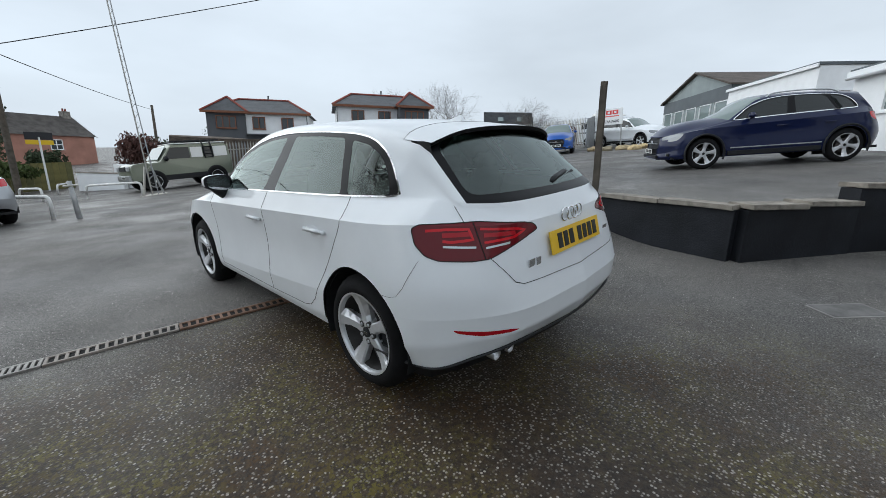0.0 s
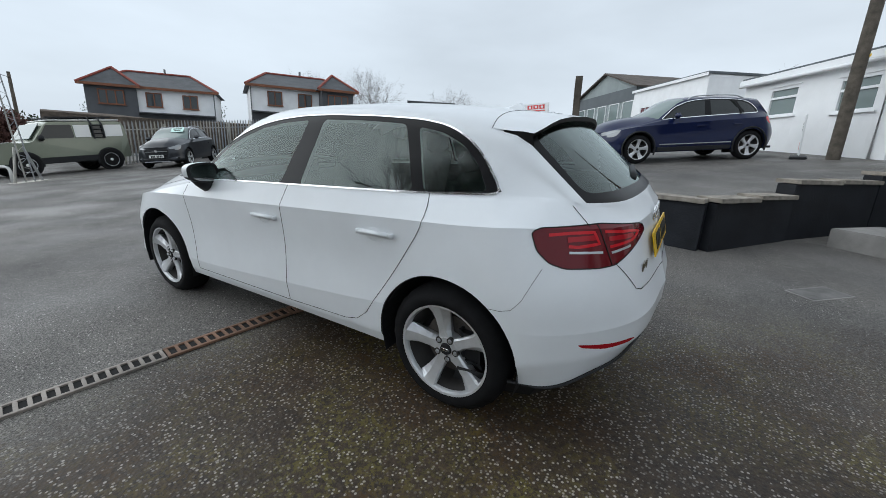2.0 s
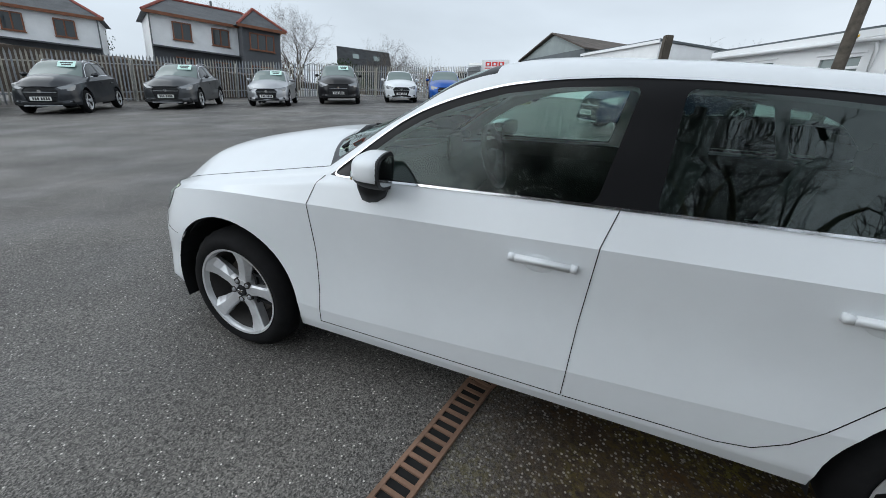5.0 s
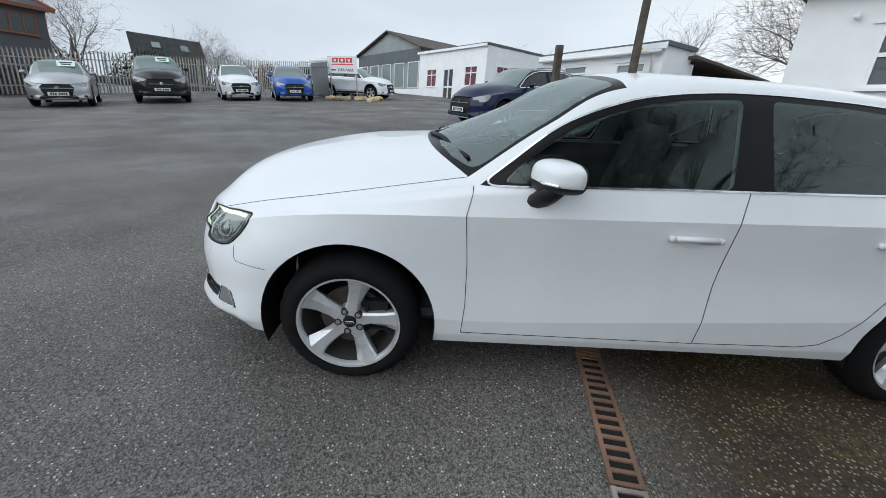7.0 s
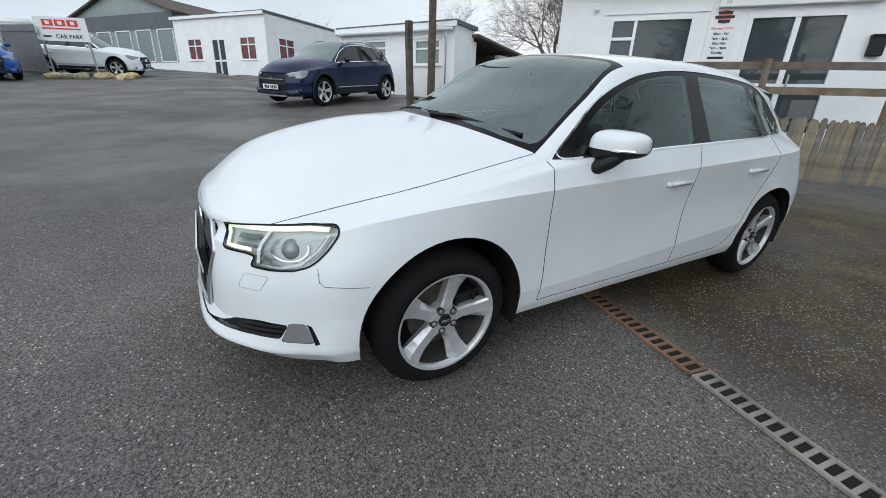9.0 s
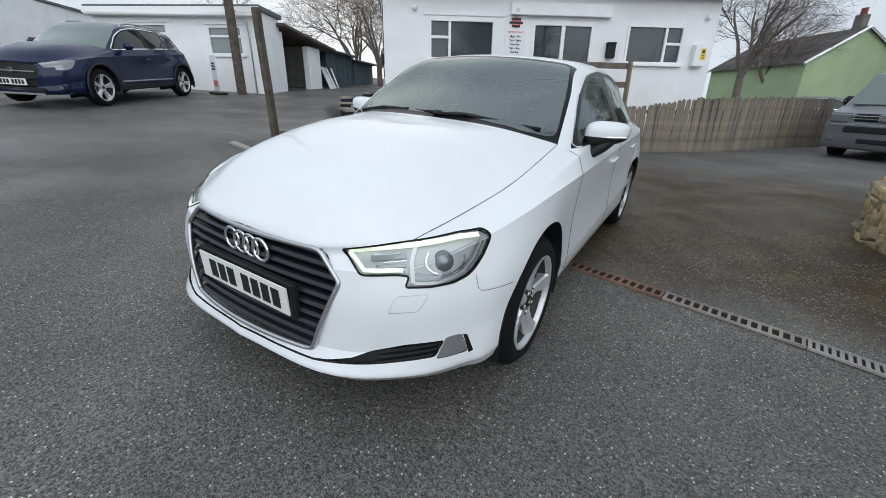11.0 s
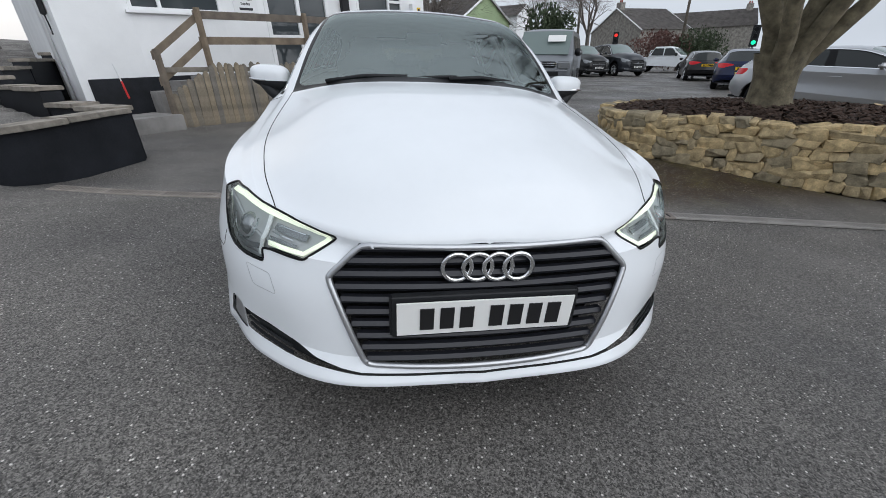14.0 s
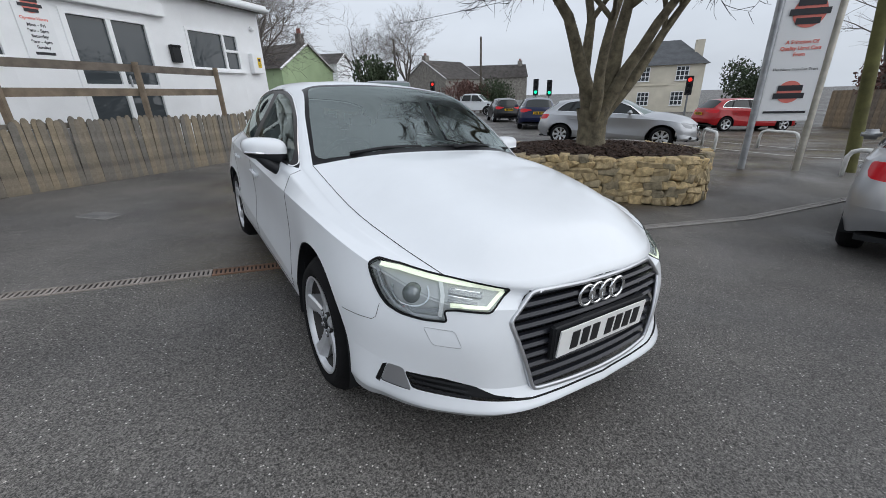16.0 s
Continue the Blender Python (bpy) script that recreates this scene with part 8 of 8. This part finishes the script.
def forecourt_sign():
    a, b = Vector((-8.66, -.62)), Vector((-9.20, .02))
    m, L = along(b, a, ground_z(-9.5, -.5))
    s = thing("forecourt_sign", m, "tall white dealership sign board on two grey steel posts", "sign")
    for x in (-.06, L + .06):
        part("sign_post", lathe([(-.1, .062), (4.0, .062)], 16, "Z"), GALV, s, smooth=True).location = (x, 0, 0)
    part("sign_board", shaped_box((L, .05, 2.75), (L / 2, 0, 2.36), .006), SIGN_WHITE, s)
    f = new("sign_face")
    f.parent = s
    f.matrix_local = pose(L / 2, .03, 0, 0, 0, 180)
    for z, r in ((2.88, .26), (1.52, .20)):
        bm = lathe([(0, 0), (0, r), (-.002, r)], 40)
        bm.transform(pose(0, -.004, z, 0, 0, 90))
        part("sign_disc", bm, SIGN_PINK, f, "pale red disc")
    for k, w in enumerate((.42, .62, .38)):
        bar(f, 0, 3.03 - .15 * k, w, .105, SIGN_BLACK, -.012)
    up = lambda x, z: pose(x, -.006, z, 90, 0, 0)  # noqa: E731
    for k, t in enumerate(("A Selection Of", "Quality Used Cars", "From")):
        lettering(t, .085, up(0, 2.36 - .105 * k), SIGN_PINK, f, bold=.003)
    lettering("The Name You Can Trust", .068, up(0, 1.90), SIGN_BLACK, f)
    for k, w in enumerate((.40, .50)):
        bar(f, 0, 1.59 - .14 * k, w, .10, SIGN_BLACK, -.012)
    bar(f, 0, 1.15, .70, .04, SIGN_BLACK, -.012)


forecourt_sign()
MOSSY = surface("mossy_wood", (0.13, 0.125, 0.045), 0.9, vary=0.4, scale=4)
pole("street_pole", "grey pole with green moss beside the dealership sign", (-9.95, .72), 7.5, .11, MOSSY, (4, 5))


def car_park_sign():
    s = thing("car_park_sign", on_ground(21.0, 6.3, -107), "white car park sign with red logo blocks on two posts", "sign")
    for x in (-.78, .78):
        part("sign_post", tube_along([(x, 0, 0), (x, 0, 2.2)], .035), GALV, s)
    part("sign_board", shaped_box((1.75, .04, .85), (0, -.03, 1.78), .005), SIGN_WHITE, s)
    for k in range(3):
        bar(s, -.42 + .42 * k, 2.0, .36, .22, SIGN_RED, -.056)
        bar(s, -.42 + .42 * k, 2.0, .14, .12, SIGN_WHITE, -.060)
    bar(s, 0, 1.80, 1.3, .05, SIGN_RED, -.056)
    lettering("CAR PARK", .20, pose(.20, -.054, 1.46, 90, 0, 0), SIGN_BLACK, s, bold=.004)
    bar(s, -.55, 1.52, .28, .06, SIGN_BLACK, -.056)
    rng = random.Random(8)
    for k in range(9):
        bm = bmesh.new()
        bmesh.ops.create_icosphere(bm, subdivisions=2, radius=.3)
        for v in bm.verts:
            v.co += noise.noise_vector(v.co * 3 + Vector((k, 0, 0))) * .12
            v.co.z *= .6
        x, y = 20.6 + rng.uniform(-.5, .5), 5.4 + rng.uniform(-1.6, 1.6)
        r = tagged(part("boulder", bm, RUBBLE), "rough buff boulder at the foot of the car park sign", "rock", "boulders by the sign")
        r.matrix_world = pose(x, y, ground_z(x, y) + .08, 0, 0, k * 40)


car_park_sign()


def signal(at, rz, red):
    t = pole("traffic_light", "black traffic light on a grey post at the junction", at, 2.4, .06, STEEL_DARK, cat="traffic light", group="traffic lights")
    box = part("signal_head", shaped_box((.34, .26, 1.0), (0, 0, 2.2), .02), BLACK_PLASTIC, t)
    box.matrix_local = pose(0, 0, 0, 0, 0, rz)
    for k, mat in enumerate((RAIL_LAMP_RED if red else BLACK_GLOSS, BLACK_GLOSS, BLACK_GLOSS if red else RAIL_LAMP_GREEN)):
        b = lathe([(0, 0), (0, .10), (-.05, .11)], 16)
        b.transform(pose(0, .14, 2.5 - .3 * k, 0, 0, 90))
        part("signal_lens", b, mat, box)


signal((-23.3, -9.5), -65, True)
signal((-19.3, -17.3), -45, False)
signal((-20.9, -17.6), -45, False)
signal((-15.9, -24.8), -35, True)


def wire(a, b, sag, r=.012):
    t = thing("overhead_wire", pose(0, 0, 0), "thin black overhead telephone wire", "wire")
    a, b = Vector(a), Vector(b)
    part("wire_strand", tube_along([a.lerp(b, k / 16) - Vector((0, 0, sag * 4 * (k / 16) * (1 - k / 16))) for k in range(17)], r, sides=4), BLACK_PLASTIC, t)


wire((-7.9, 27.0, 3.8), (29.7, 24.9, 19.3), .4, .022)
wire((-6.2, 11.1, 5.1), (6.3, 40.1, 4.6), .3, .018)
wire((-16, -30, 7), (-22, 5, 7.5), .4, .015)
for x, y, hgt in ((6.3, 40.1, 5.5), (-2.4, 23.0, 7.5), (-27.0, -33.0, 7.5), (-18.5, -36.0, 7.0)):
    pole("far_pole", "timber telephone pole beyond the forecourt", (x, y), hgt, .13, POST_WOOD, group="telephone poles")
ea = thing("agent_board", pose(-1.39, 24.0, -.8), "yellow and blue sale board on a post outside the cottage", "sign")
part("board_post", tube_along([(0, 0, 0), (0, 0, 2.5)], .04), PIPE_WHITE, ea)
part("board_panel", shaped_box((.95, .03, .34), (0, 0, 2.55), .004), SIGN_BLACK, ea)
part("board_panel", shaped_box((.95, .03, .2), (0, 0, 2.26), .004), SIGN_YELLOW, ea)

# boards, verge and bushes over the road
OLIVE_BOARD = surface("olive_boards", (0.14, 0.135, 0.055), 0.85, vary=0.3, scale=3, each=.15)
for a, b, hgt, mat, lab in (((-9.0, 24.5), (-.2, 28.2), 1.5, OLIVE_BOARD, "greenish board fence in front of the pink cottage"), ((-28.8, -6.0), (-30.4, -10.2), 1.5, OLIVE_BOARD, "pale board fence over the road"), ((-24.5, 1.5), (-29.0, -4.8), 1.9, TIMBER_RAIL, "brown board fence over the road")):
    f = thing("far_fence", pose(0, 0, 0), lab, "fence")
    d = Vector(b) - Vector(a)
    n = round(d.length / .30)
    rz = math.degrees(math.atan2(d.y, d.x))
    bmb = bmesh.new()
    box_bm(bmb, (.285, .03, hgt), (0, 0, hgt / 2))
    meb = bpy.data.meshes.new("fence_board")
    bmb.to_mesh(meb)
    bmb.free()
    meb.materials.append(mat)
    for i in range(n):
        p = Vector(a) + d * (i + .5) / n
        o = new("fence_board", meb)
        o.parent = f
        o.matrix_local = pose(p.x, p.y, ground_z(*p) - .05, 0, 0, rz)
for x, y, z, sx, sy, sz, mat, seed in ((-3.5, 26.0, -.3, 2.2, 1.0, .9, GRASS, 1), (-7.5, 24.2, -.3, 2.5, 1.0, .9, GRASS, 2), (3.2, 29.5, -.2, 1.7, 1.4, 2.2, LEAF_RED, 3), (5.5, 32, -.2, 2.2, 1.6, 2.0, LEAF, 4), (-4, 36, -.3, 2, 2, 6, LEAF, 5), (16, 46, 0, 4, 3, 5, LEAF, 6), (27.5, 33, .5, 4, 3, 3.4, LEAF, 7), (34, 25, 1, 4, 3, 3.4, LEAF, 8), (39, 17, 1.2, 4, 3, 3.2, LEAF_RED, 9), (42, 12, 1.2, 4, 3, 3.0, LEAF, 10),
                                (-10.6, -23.5, 1.3, 1.8, 1.5, 2.4, LEAF, 11), (-24.5, -33, .0, 3.2, 2.4, 3.0, LEAF_RED, 12), (-28, -32, .0, 3, 2.4, 2.6, LEAF, 13), (-31.8, -10.0, -.2, 2.4, 2.4, 3.0, LEAF, 14), (-30.5, -2.0, -.2, 3.0, 2.0, 2.6, LEAF_RED, 15), (-29, 5, -.2, 4, 3, 5, LEAF, 16), (-1, 30, -.3, 1.2, 1, 1.2, LEAF, 18), (21, 45, 0, 5, 3, 4.6, LEAF, 19), (33, 33, 0, 5, 3, 4.0, LEAF_RED, 20)):
    leafy_bush((x, y, z), (sx, sy, sz), seed, mat, label="russet winter bush beyond the fence" if mat is LEAF_RED else "low green growth along the verge" if mat is GRASS else "dense evergreen bush beyond the fence")
for x, y, z, hgt, seed in ((33, 40, 0, 11, 31), (39, 36, 0, 12, 32), (44, 26, 0, 9, 33), (47, 23, 0, 8, 34), (12.5, -13.5, 1, 8, 35), (15.0, -14.5, 1, 8.5, 36), (9.5, -16, 1, 8, 37), (-2.5, -19, .6, 8.5, 38), (-4.5, -31, .6, 9, 39), (-12.5, -30, .6, 8.0, 40), (-16, -29, .6, 9.0, 41), (-29, -3, -.3, 9.5, 42), (-25, 6, -.3, 9.5, 43), (-33, 1, -.3, 10, 44), (42, -9, 1, 9, 46), (26, -14, 1, 9, 47)):
    bare_tree((x, y, z), hgt, seed, 4 if seed in (31, 32, 33, 35, 36, 37, 38, 41) else 3)

# road beyond the forecourt with its kerb and markings
MARK = surface("worn_road_paint", (0.58, 0.57, 0.54), 0.8, vary=0.3, scale=5, fine=60)
for a, b, w in (((-14.6, -9), (-13.0, 9), .10), ((-12.2, -6), (-11.2, 6), .10)):
    m, L = along(a, b, 0)
    bm = bmesh.new()
    n = 24
    for i in range(n):
        p0, p1 = Vector(a).lerp(Vector(b), i / n), Vector(a).lerp(Vector(b), (i + 1) / n)
        s = Vector((-(p1 - p0).y, (p1 - p0).x)).normalized() * w / 2
        bm.faces.new([bm.verts.new((q.x, q.y, ground_z(*q) + .006)) for q in (p0 - s, p1 - s, p1 + s, p0 + s)])
    tagged(part("road_marking", bm, MARK), "worn white line along the road", "road marking", kind="structure")
